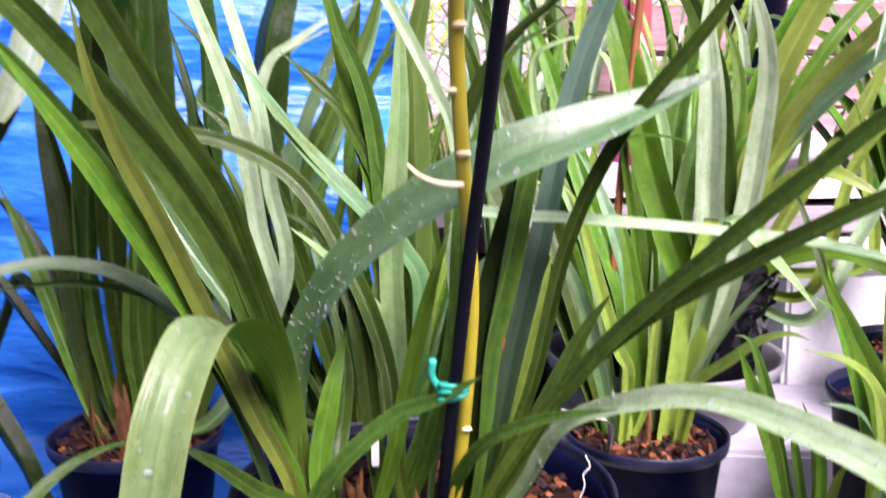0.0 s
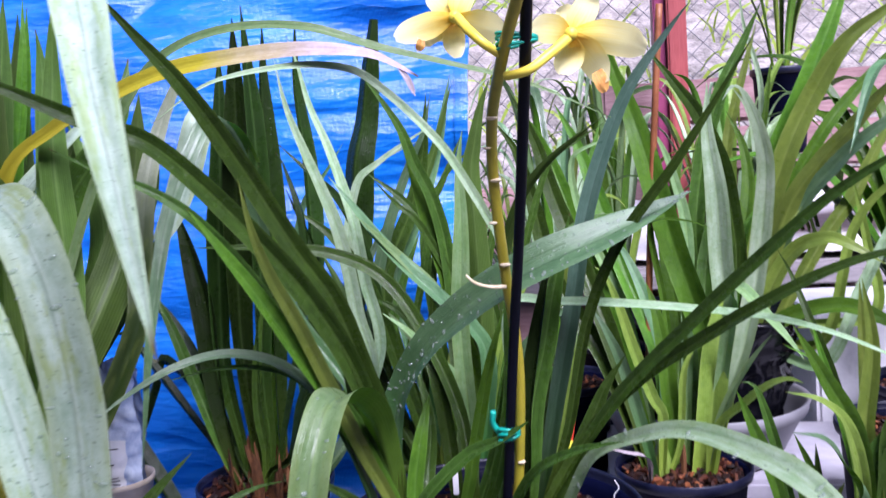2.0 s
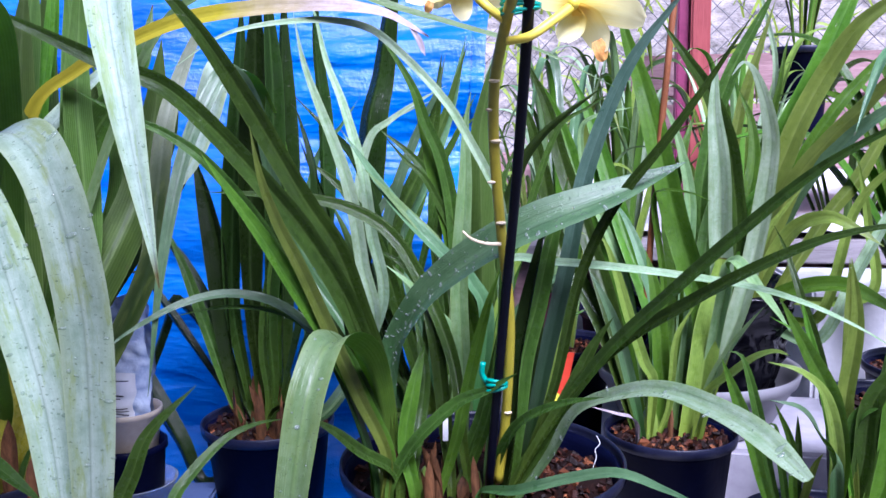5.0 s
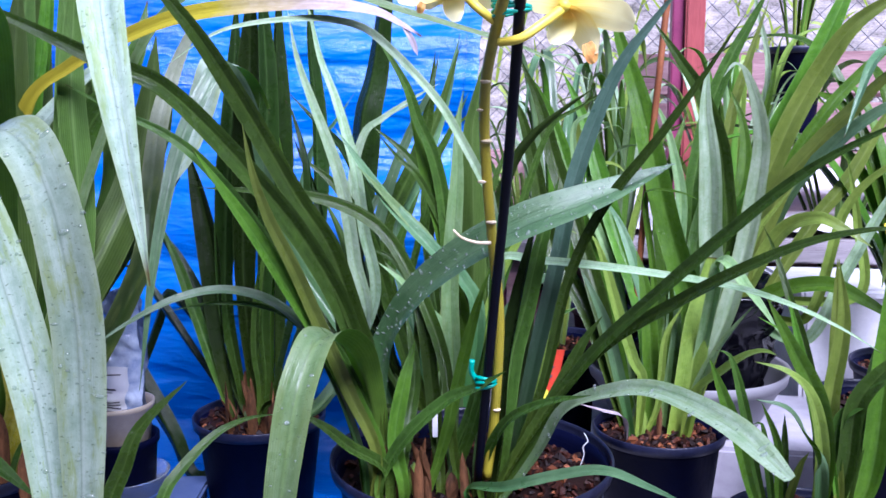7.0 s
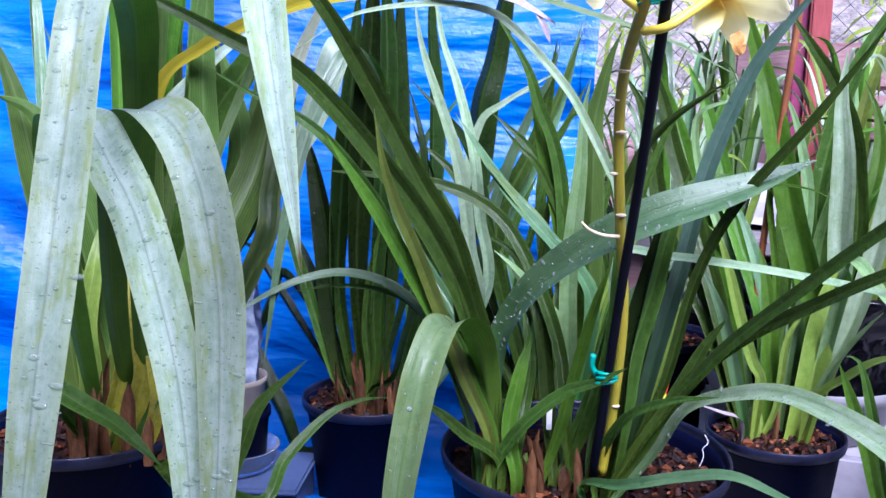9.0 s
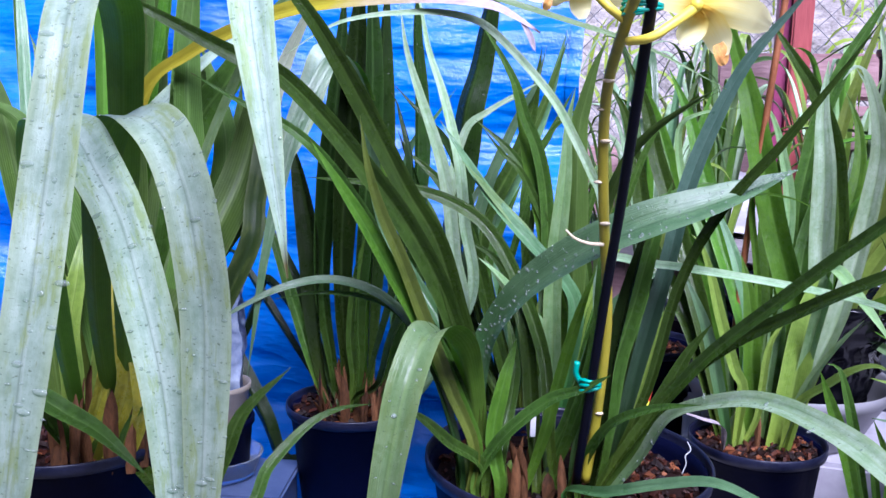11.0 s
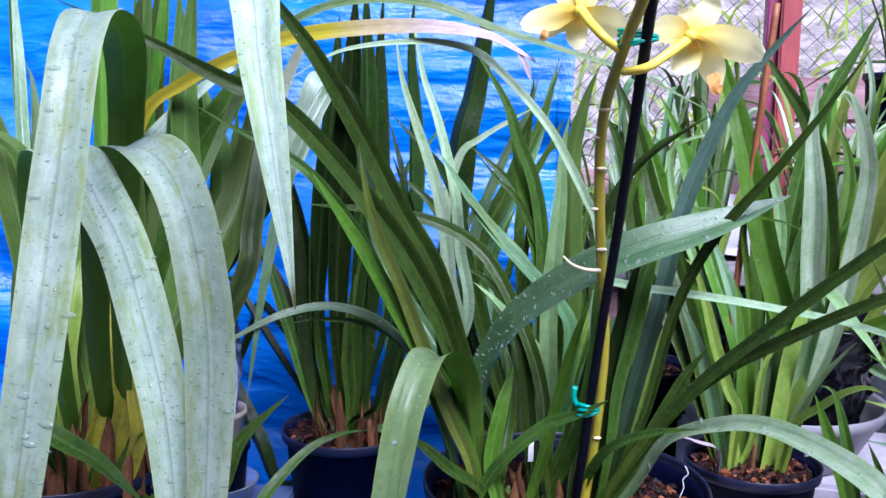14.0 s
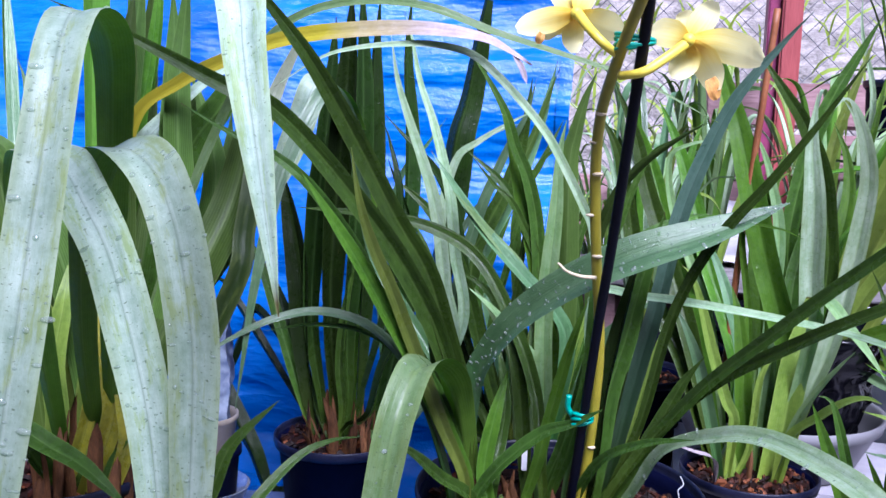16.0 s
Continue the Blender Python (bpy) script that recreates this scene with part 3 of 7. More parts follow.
def fan(owner, x, y, z, count, tall, spread, mm, seed, kinds=("green", "young"), droop=0.5, lean=(0, 0)):
    """A free clump of strap leaves that arch out from one crown."""
    rng = random.Random(seed)
    for k in range(count):
        a = rng.random() * 6.283
        out = Vector((math.cos(a) + lean[0], math.sin(a) + lean[1], 0))
        reach, hgt = spread * rng.uniform(0.35, 1.0), tall * rng.uniform(0.6, 1.0)
        p = Vector((x, y, z)) + out * 0.012
        d = droop * rng.uniform(0.2, 1.0)
        pts = [p, p + out * reach * 0.16 + Vector((0, 0, hgt * 0.45)), p + out * reach * 0.5 + Vector((0, 0, hgt * 0.88)), p + out * reach * 0.9 + Vector((0, 0, hgt * (1 - 0.35 * d))), p + out * reach * 1.25 + Vector((0, 0, hgt * (1 - 1.1 * d)))]
        tangent = Vector((-out.y, out.x, 0)).normalized()
        blade(owner, rng.choice(kinds), mm * rng.uniform(0.7, 1.1), pts, side=tuple(Vector((0, 0, 0)) - tangent + Vector((rng.uniform(-0.5, 0.5), rng.uniform(-0.5, 0.5), rng.uniform(-0.3, 0.3)))))


# ---- setting ----
def ground():
    bm = bmesh.new()
    n = 60
    rows = []
    for i in range(n + 1):
        row = []
        for j in range(n + 1):
            # cells grow with distance
            u, v = (j / n * 2 - 1), (i / n * 2 - 1)
            px, py = 60 * u * abs(u) ** 2.2, 60 * v * abs(v) ** 2.2
            row.append(bm.verts.new((px, py, 0.006 * noise.noise(Vector((px * 4, py * 4, 0))) - 0.006 if abs(px) + abs(py) < 4 else -0.006)))
        rows.append(row)
    for a, b in zip(rows, rows[1:]):
        for j in range(n):
            bm.faces.new((a[j], a[j + 1], b[j + 1], b[j]))
    tagged(part("ground", bm, GROUND), "pale grey gritty ground under the pots", "ground", kind="structure")


ground()
# Two unseen upright panels, added to hold back light from the low sky.
for name, label, centre, size in (("wall_south", "unseen grey-brown panel behind the walker, added to cut low sky light", (0, -1.6, 1.1), (7.0, 0.15, 2.2)), ("wall_west", "unseen grey-brown panel beside the pots, added to cut low sky light", (-2.6, 0.2, 1.1), (0.15, 3.2, 2.2))):
    bm = bmesh.new()
    box(bm, centre, size)
    tagged(part(name, bm, DULL_BLOCK, smooth=False), label, "wall", kind="structure")


def tarp(x0, x1, y0, y1, top, foot, seed=3):
    """A hanging plastic sheet with sagging cross folds, its foot spread forward on the ground."""
    bm = bmesh.new()
    nx, nz = 170, 190
    rows = []
    bend = 0.07
    for i in range(nz + 1):
        row = []
        d = (foot + top) * i / nz
        for j in range(nx + 1):
            u = j / nx
            x = x0 + (x1 - x0) * u
            back = y0 + (y1 - y0) * u
            arc = bend * math.pi / 2
            run = d - (foot - arc / 2)
            if run <= 0:
                y, z, up = back - bend + run, 0.0, 0.0
            elif run < arc:
                an = run / bend
                y, z, up = back - bend + bend * math.sin(an), bend * (1 - math.cos(an)), an / (math.pi / 2)
            else:
                y, z, up = back + 0.12 * max(0.0, run - arc - 0.1) + 0.26 * max(0.0, run - arc - 0.25), bend + run - arc, 1.0
            f = noise.noise(Vector((x * 2.0 + seed, d * 9.0 + 1.4 * noise.noise(Vector((x * 3, d * 2, 5))), seed))) * 0.034
            f += noise.noise(Vector((x * 5 + d * 3, d * 20, seed + 4))) * 0.006 + noise.noise(Vector((x * 14, d * 34, seed + 2))) * 0.0012
            f += 0.012 * (1 - abs(noise.noise(Vector((x * 1.6 + 0.6 * noise.noise(Vector((x * 4, d * 4, 8))), d * 15, seed + 6))))) ** 4
            f += 0.035 * noise.noise(Vector((x * 1.2, d * 3.0, seed + 9)))
            row.append(bm.verts.new((x + 0.008 * noise.noise(Vector((d * 9, 2, seed))), y + f * up, 0.006 + z + abs(f) * 0.9 * (1 - up))))
        rows.append(row)
    for a, b in zip(rows, rows[1:]):
        for j in range(nx):
            bm.faces.new((a[j], a[j + 1], b[j + 1], b[j]))
    ob = thing("tarpaulin", "creased shiny blue plastic tarpaulin hanging behind the pots", "tarpaulin")
    hem = bmesh.new()
    strips = [[hem.verts.new(row[nx - k].co + Vector((0.001, -0.0035 - 0.001 * (k == 1), 0.001))) for k in (0, 1, 2)] for row in rows]
    for a, b in zip(strips, strips[1:]):
        for k in range(2):
            hem.faces.new((a[k], a[k + 1], b[k + 1], b[k]))
    part("sheet", bm, TARP, ob)
    part("hem", hem, TARP, ob, "doubled welded edge")
    return ob


tarp(-1.7, -0.022, 1.08, 1.05, 1.2, 0.5)

# ---- the orchids: pots first, then every leaf ----
M = thing("potted_orchid", "large strap-leaved orchid with yellow flowers in a black pot", "potted plant", "orchid pots")
pot(M, 0.045, 0.64, 0.136, 0.193, fill=0.026, chips=150)
husks(M, 0.022, 0.600, 0.165, 0.05, 16, 0.06, 3, 1.3)
N = thing("potted_orchid", "orchid with broad drooping wet leaves in a black pot", "potted plant", "orchid pots")
pot(N, -0.454, 0.570, 0.105, 0.185, fill=0.02, chips=150)
husks(N, -0.403, 0.550, 0.165, 0.055, 34, 0.085, 5, 2.0)
L = thing("potted_orchid", "upright orchid with leaves coloured dark for shade, in a black pot before the tarpaulin", "potted plant", "orchid pots")
pot(L, -0.256, 0.849, 0.082, 0.146, fill=0.012, chips=140)
husks(L, -0.240, 0.825, 0.132, 0.045, 46, 0.060, 8, 1.1)
C = thing("potted_orchid", "orchid with thin crossing leaves in a black pot", "potted plant", "orchid pots")
pot(C, -0.025, 0.820, 0.08, 0.16)
B = thing("potted_orchid", "light-green orchid with a thick shoot in a black pot", "potted plant", "orchid pots")
pot(B, 0.236, 0.877, 0.077, 0.149, fill=0.012)
husks(B, 0.239, 0.870, 0.135, 0.03, 10, 0.045, 12)
D = thing("potted_orchid", "tall orchid with broad arching leaves in a black film-lined pot", "potted plant", "orchid pots")
dx, dy, dz = (0.288, 1.100, 0.282)
outline = [(0.084, 0.096), (0.094, 0.12), (0.112, 0.20), (0.122, dz - 0.02), (0.131, dz)]
rise = [Vector((r, z, 0)).lerp(Vector((q, w, 0)), k / 9) for (r, z), (q, w) in zip(outline, outline[1:]) for k in range(9)]
bm = lathe([(v.x, v.y) for v in rise] + [(0.131, dz), (0.124, dz + 0.004), (0.118, dz - 0.01), (0.112, dz - 0.05), (0.05, dz - 0.06)], 110, (dx, dy, 0))
for q in bm.verts:
    d = Vector((q.co.x - dx, q.co.y - dy, 0))
    if d.length > 0.09:
        q.co += d.normalized() * (0.010 * noise.noise(q.co * 32) + 0.007 * noise.noise(q.co * 85) + 0.004 * noise.noise(q.co * 170))
part("pot", bm, BAG, D, "crumpled black film round the pot")
mix(D, dx, dy, dz - 0.03, 0.108)
E = thing("potted_orchid", "young light-green orchid with thin shoots in a black pot", "potted plant", "orchid pots")
pot(E, 0.376, 0.705, 0.086, 0.118, fill=0.012, chips=170)
F = thing("potted_orchid", "black pot of bark mix with a few leaves", "potted plant", "orchid pots")
pot(F, 0.477, 0.860, 0.078, 0.20, chips=190)
fan(F, 0.497, 0.870, 0.185, 6, 0.3, 0.2, 18, 41, ("fresh", "young"), 0.4, (0.8, 0.2))
for x, y, r, h, lean in ((-0.035, 0.585, 0.013, 0.040, -0.25), (0.0, 0.60, 0.012, 0.035, 0.0), (0.035, 0.61, 0.012, 0.035, 0.1)):
    shoot(M, x, y, 0.162, r, h, SHOOT, (lean, -0.05), 0.6, x * 5)
shoot(B, 0.213, 0.868, 0.132, 0.011, 0.05, SHOOT, (0.0, 0.0), 0.7)
shoot(C, -0.01, 0.82, 0.138, 0.013, 0.05, SHOOT, (0.0, 0.0), 0.6)
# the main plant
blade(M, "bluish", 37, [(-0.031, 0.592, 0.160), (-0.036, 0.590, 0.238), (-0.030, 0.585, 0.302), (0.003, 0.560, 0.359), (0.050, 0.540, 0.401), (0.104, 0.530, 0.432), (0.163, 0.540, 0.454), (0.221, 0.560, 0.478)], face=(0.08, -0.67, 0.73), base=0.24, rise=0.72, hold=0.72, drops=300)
blade(M, "waxy", 27, [(-0.029, 0.584, 0.160), (-0.031, 0.580, 0.221), (-0.034, 0.550, 0.291), (-0.034, 0.500, 0.334), (-0.040, 0.445, 0.354), (-0.045, 0.410, 0.329), (-0.050, 0.395, 0.288), (-0.057, 0.390, 0.234), (-0.067, 0.400, 0.157)], side=(-1, -.15, .1), fold=.9, blunt=.5, drops=50)
blade(M, "green", 18, [(-0.030, 0.580, 0.160), (-0.030, 0.578, 0.210), (-0.035, 0.570, 0.292), (-0.049, 0.560, 0.349), (-0.064, 0.545, 0.406), (-0.088, 0.530, 0.452), (-0.117, 0.510, 0.516), (-0.144, 0.480, 0.577), (-0.174, 0.460, 0.622), (-0.191, 0.440, 0.652)], face=(0.30, -0.95, 0.05), base=.5, hold=.6)
blade(M, "fresh", 17, [(-0.034, 0.575, 0.160), (-0.028, 0.565, 0.215), (-0.045, 0.555, 0.264), (-0.066, 0.530, 0.325), (-0.082, 0.500, 0.374), (-0.098, 0.475, 0.419), (-0.116, 0.460, 0.455), (-0.139, 0.450, 0.493)], face=(0.23, -0.71, 0.67), base=.5)
blade(M, "young", 12, [(-0.036, 0.566, 0.160), (-0.027, 0.555, 0.219), (-0.048, 0.545, 0.277), (-0.068, 0.515, 0.353), (-0.078, 0.490, 0.400), (-0.088, 0.470, 0.438), (-0.094, 0.455, 0.474), (-0.099, 0.450, 0.512)], face=(0.28, -0.87, 0.40), base=.5)
blade(M, "green", 6, [(-0.043, 0.576, 0.160), (-0.049, 0.570, 0.217), (-0.069, 0.550, 0.300), (-0.095, 0.540, 0.341), (-0.122, 0.530, 0.356), (-0.156, 0.510, 0.361), (-0.188, 0.490, 0.357)], face=(0.29, -0.79, 0.54))
blade(M, "bluish", 9, [(-0.039, 0.568, 0.160), (-0.044, 0.560, 0.221), (-0.071, 0.540, 0.313), (-0.104, 0.530, 0.356), (-0.141, 0.510, 0.373), (-0.173, 0.480, 0.371), (-0.209, 0.460, 0.352), (-0.231, 0.440, 0.334)], face=(0.26, -0.65, 0.72))
blade(M, "green", 10, [(0.077, 0.585, 0.160), (0.078, 0.580, 0.192), (0.118, 0.570, 0.256), (0.163, 0.540, 0.327), (0.215, 0.500, 0.390), (0.254, 0.470, 0.435), (0.295, 0.440, 0.478), (0.334, 0.410, 0.507), (0.365, 0.390, 0.521)], face=(-0.12, -0.91, 0.39))
blade(M, "green", 11, [(0.080, 0.577, 0.160), (0.081, 0.570, 0.191), (0.130, 0.560, 0.280), (0.174, 0.540, 0.334), (0.224, 0.510, 0.375), (0.264, 0.480, 0.406), (0.305, 0.460, 0.430), (0.346, 0.440, 0.443), (0.378, 0.430, 0.441)], face=(-0.11, -0.78, 0.61))
# Drooping leaf: its whitish outer half is painted sky reflection.
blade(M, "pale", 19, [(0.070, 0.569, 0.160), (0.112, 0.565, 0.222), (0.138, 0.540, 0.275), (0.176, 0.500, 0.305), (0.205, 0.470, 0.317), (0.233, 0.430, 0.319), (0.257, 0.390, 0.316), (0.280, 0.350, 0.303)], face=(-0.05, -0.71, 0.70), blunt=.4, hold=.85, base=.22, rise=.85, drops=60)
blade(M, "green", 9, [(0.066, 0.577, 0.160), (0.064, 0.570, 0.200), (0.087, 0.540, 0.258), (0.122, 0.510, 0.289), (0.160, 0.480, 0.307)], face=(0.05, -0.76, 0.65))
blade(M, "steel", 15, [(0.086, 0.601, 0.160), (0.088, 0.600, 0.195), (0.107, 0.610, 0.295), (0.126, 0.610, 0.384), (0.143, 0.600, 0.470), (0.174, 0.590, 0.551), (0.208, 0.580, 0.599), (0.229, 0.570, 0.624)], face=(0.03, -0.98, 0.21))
blade(M, "green", 9, [(0.085, 0.585, 0.160), (0.088, 0.580, 0.198), (0.118, 0.570, 0.286), (0.138, 0.560, 0.378), (0.165, 0.550, 0.441), (0.205, 0.530, 0.497), (0.237, 0.520, 0.545), (0.264, 0.510, 0.589)], face=(0.01, -0.93, 0.38))
blade(M, "green", 13, [(0.041, 0.601, 0.160), (0.033, 0.600, 0.221), (0.019, 0.630, 0.291), (-0.014, 0.650, 0.361), (-0.048, 0.660, 0.407), (-0.091, 0.660, 0.431), (-0.143, 0.650, 0.442), (-0.226, 0.640, 0.447)], face=(0.20, -0.89, 0.41))
blade(M, "bluish", 10, [(0.060, 0.561, 0.160), (0.056, 0.550, 0.195), (0.092, 0.500, 0.220), (0.138, 0.470, 0.246), (0.172, 0.450, 0.260), (0.203, 0.430, 0.258), (0.232, 0.410, 0.254)], face=(-0.00, -0.62, 0.79))
blade(M, "green", 11, [(-0.020, 0.568, 0.160), (-0.020, 0.560, 0.203), (-0.044, 0.530, 0.234), (-0.060, 0.510, 0.258), (-0.081, 0.500, 0.274)], face=(0.21, -0.75, 0.62))
blade(M, "green", 12, [(-0.026, 0.568, 0.160), (-0.027, 0.560, 0.186), (-0.018, 0.560, 0.209), (0.004, 0.550, 0.243), (0.038, 0.545, 0.276), (0.066, 0.530, 0.293), (0.092, 0.515, 0.313)], face=(0.13, -0.75, 0.65))
blade(M, "green", 12, [(0.041, 0.601, 0.160), (0.033, 0.600, 0.175), (0.055, 0.600, 0.242), (0.070, 0.600, 0.317), (0.075, 0.590, 0.406), (0.087, 0.590, 0.456)], face=(0.12, -0.96, 0.25))
blade(M, "green", 14, [(0.015, 0.592, 0.160), (0.024, 0.590, 0.173), (0.013, 0.620, 0.232), (0.001, 0.640, 0.304), (-0.016, 0.660, 0.355), (-0.043, 0.680, 0.396)], face=(0.19, -0.92, 0.34))
blade(M, "green", 16, [(-0.020, 0.576, 0.160), (-0.019, 0.570, 0.178), (-0.034, 0.570, 0.236), (-0.052, 0.570, 0.293), (-0.064, 0.570, 0.350), (-0.076, 0.570, 0.390)], face=(-0.27, 0.94, -0.18))
blade(M, "fresh", 14, [(-0.007, 0.568, 0.160), (-0.004, 0.560, 0.189), (-0.014, 0.570, 0.227), (-0.009, 0.580, 0.271), (-0.001, 0.600, 0.314)], face=(0.21, -0.90, 0.39))
blade(M, "fresh", 11, [(0.008, 0.584, 0.160), (0.015, 0.580, 0.179), (0.029, 0.590, 0.228), (0.038, 0.600, 0.273), (0.052, 0.610, 0.335), (0.066, 0.620, 0.381)], face=(0.14, -0.88, 0.46))
blade(M, "green", 14, [(0.078, 0.577, 0.160), (0.079, 0.570, 0.185), (0.103, 0.570, 0.229), (0.129, 0.580, 0.274), (0.150, 0.580, 0.320), (0.167, 0.580, 0.346)], face=(0.05, -0.95, 0.30))
blade(M, "young", 9, [(0.086, 0.601, 0.160), (0.088, 0.600, 0.184), (0.102, 0.620, 0.238), (0.121, 0.630, 0.312), (0.134, 0.640, 0.363)], face=(0.06, -0.94, 0.34))
blade(M, "green", 12, [(0.058, 0.601, 0.160), (0.054, 0.600, 0.176), (0.086, 0.620, 0.248), (0.097, 0.630, 0.311), (0.104, 0.640, 0.373), (0.110, 0.650, 0.425)], face=(-0.09, 0.99, -0.15))
blade(M, "pale", 9, [(0.075, 0.605, 0.160), (0.073, 0.614, 0.280), (0.069, 0.630, 0.379), (0.114, 0.600, 0.389), (0.163, 0.570, 0.391), (0.216, 0.530, 0.392), (0.264, 0.500, 0.390), (0.299, 0.470, 0.384), (0.328, 0.450, 0.373), (0.349, 0.430, 0.362)], face=(-0.09, -0.67, 0.74))
blade(M, "green", 11, [(0.045, 0.601, 0.160), (0.037, 0.600, 0.205), (0.048, 0.610, 0.241), (0.060, 0.620, 0.287), (0.067, 0.630, 0.339)], face=(0.09, -0.92, 0.37))
blade(M, "green", 12, [(-0.009, 0.576, 0.160), (-0.007, 0.570, 0.206), (-0.007, 0.600, 0.238), (-0.006, 0.620, 0.281), (-0.019, 0.640, 0.329)], face=(0.16, -0.91, 0.38))
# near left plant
blade(N, "sheen", 29, [(-0.389, 0.564, 0.160), (-0.384, 0.560, 0.203), (-0.319, 0.470, 0.392), (-0.265, 0.400, 0.526), (-0.231, 0.350, 0.572), (-0.205, 0.300, 0.588), (-0.193, 0.262, 0.588), (-0.182, 0.235, 0.571), (-0.176, 0.220, 0.550), (-0.173, 0.210, 0.526), (-0.171, 0.200, 0.498), (-0.170, 0.190, 0.464), (-0.167, 0.178, 0.432), (-0.167, 0.168, 0.395), (-0.171, 0.162, 0.350), (-0.177, 0.160, 0.309)], side=(-1, -.25, .05), fold=.4, blunt=.7, base=.32, drops=150, hold=.8, rise=.52)
blade(N, "sheen", 32, [(-0.428, 0.556, 0.160), (-0.432, 0.550, 0.201), (-0.381, 0.460, 0.340), (-0.345, 0.400, 0.447), (-0.305, 0.360, 0.499), (-0.244, 0.310, 0.503), (-0.203, 0.280, 0.478), (-0.179, 0.268, 0.450), (-0.161, 0.262, 0.403), (-0.152, 0.260, 0.371), (-0.147, 0.260, 0.337), (-0.144, 0.260, 0.292), (-0.147, 0.265, 0.235)], side=(-1, -.1, -.1), fold=.4, blunt=.5, base=.32, drops=170, hold=.75, rise=.52)
blade(N, "sheen", 31, [(-0.402, 0.564, 0.160), (-0.400, 0.560, 0.201), (-0.346, 0.470, 0.341), (-0.299, 0.410, 0.448), (-0.250, 0.360, 0.501), (-0.190, 0.300, 0.513), (-0.151, 0.270, 0.502), (-0.129, 0.255, 0.474), (-0.119, 0.250, 0.441), (-0.115, 0.250, 0.407), (-0.115, 0.250, 0.371), (-0.118, 0.250, 0.311), (-0.126, 0.255, 0.246)], side=(-1, -.1, -.15), fold=.4, blunt=.45, base=.32, drops=170, hold=.75, rise=.52)
blade(N, "sheen", 28, [(-0.410, 0.580, 0.160), (-0.410, 0.580, 0.510), (-0.390, 0.570, 0.800), (-0.322, 0.500, 0.900), (-0.233, 0.420, 0.721), (-0.155, 0.330, 0.715), (-0.096, 0.250, 0.650), (-0.061, 0.200, 0.586), (-0.054, 0.190, 0.560), (-0.046, 0.182, 0.532), (-0.038, 0.176, 0.497), (-0.033, 0.175, 0.466), (-0.029, 0.173, 0.444)], side=(-1, -.1, -.1), fold=.5, drops=50, hold=.83)
blade(N, "green", 35, [(-0.389, 0.564, 0.160), (-0.384, 0.560, 0.215), (-0.375, 0.560, 0.374), (-0.367, 0.550, 0.483), (-0.358, 0.530, 0.575), (-0.356, 0.520, 0.609)], face=(-0.56, 0.82, 0.15))
blade(N, "green", 33, [(-0.408, 0.572, 0.160), (-0.407, 0.570, 0.208), (-0.430, 0.580, 0.309), (-0.453, 0.580, 0.394), (-0.482, 0.570, 0.462), (-0.498, 0.560, 0.500), (-0.534, 0.550, 0.516)], face=(-0.63, 0.77, 0.13))
blade(N, "green", 29, [(-0.387, 0.580, 0.160), (-0.382, 0.580, 0.202), (-0.360, 0.600, 0.299), (-0.344, 0.620, 0.401), (-0.350, 0.630, 0.537), (-0.348, 0.640, 0.621), (-0.341, 0.640, 0.682)], face=(-0.51, 0.85, 0.11))
blade(N, "green", 42, [(-0.382, 0.564, 0.160), (-0.375, 0.560, 0.204), (-0.353, 0.600, 0.311), (-0.330, 0.640, 0.382), (-0.318, 0.680, 0.443), (-0.308, 0.700, 0.515), (-0.299, 0.710, 0.599)], face=(-0.46, 0.89, 0.01))
blade(N, "green", 34, [(-0.419, 0.580, 0.160), (-0.421, 0.580, 0.197), (-0.424, 0.620, 0.361), (-0.436, 0.660, 0.506), (-0.429, 0.680, 0.620), (-0.423, 0.690, 0.703)], face=(-0.55, 0.82, 0.17))
blade(N, "yellow", 21, [(-0.408, 0.580, 0.160), (-0.408, 0.580, 0.193), (-0.422, 0.600, 0.281), (-0.443, 0.620, 0.372), (-0.452, 0.630, 0.442)], face=(0.57, -0.80, 0.16))
blade(N, "green", 31, [(-0.456, 0.572, 0.160), (-0.467, 0.570, 0.202), (-0.495, 0.580, 0.351), (-0.517, 0.580, 0.448), (-0.534, 0.580, 0.516), (-0.558, 0.580, 0.578)], face=(-0.64, 0.76, 0.12))
blade(N, "fresh", 20, [(-0.431, 0.596, 0.160), (-0.436, 0.600, 0.183), (-0.437, 0.660, 0.354), (-0.442, 0.700, 0.506), (-0.430, 0.720, 0.612), (-0.424, 0.730, 0.699)], face=(0.53, -0.82, 0.22))
blade(N, "green", 17, [(-0.446, 0.580, 0.160), (-0.455, 0.580, 0.188), (-0.559, 0.660, 0.378), (-0.600, 0.700, 0.521), (-0.623, 0.720, 0.625), (-0.626, 0.720, 0.701)], face=(0.63, -0.77, 0.11))
blade(N, "waxy", 21, [(-0.410, 0.580, 0.160), (-0.434, 0.587, 0.170), (-0.477, 0.600, 0.178), (-0.561, 0.680, 0.342), (-0.579, 0.700, 0.470), (-0.591, 0.710, 0.560), (-0.601, 0.710, 0.592)], face=(0.59, -0.73, 0.33))
blade(N, "wither", 17, [(-0.420, 0.596, 0.160), (-0.422, 0.600, 0.190), (-0.432, 0.640, 0.418), (-0.399, 0.630, 0.525), (-0.335, 0.610, 0.564), (-0.269, 0.590, 0.587), (-0.203, 0.570, 0.603), (-0.136, 0.560, 0.609), (-0.072, 0.550, 0.609), (-0.024, 0.548, 0.602), (0.000, 0.546, 0.591), (0.018, 0.545, 0.580)], face=(0.41, -0.78, 0.47), blunt=.1, base=.9, hold=.8)
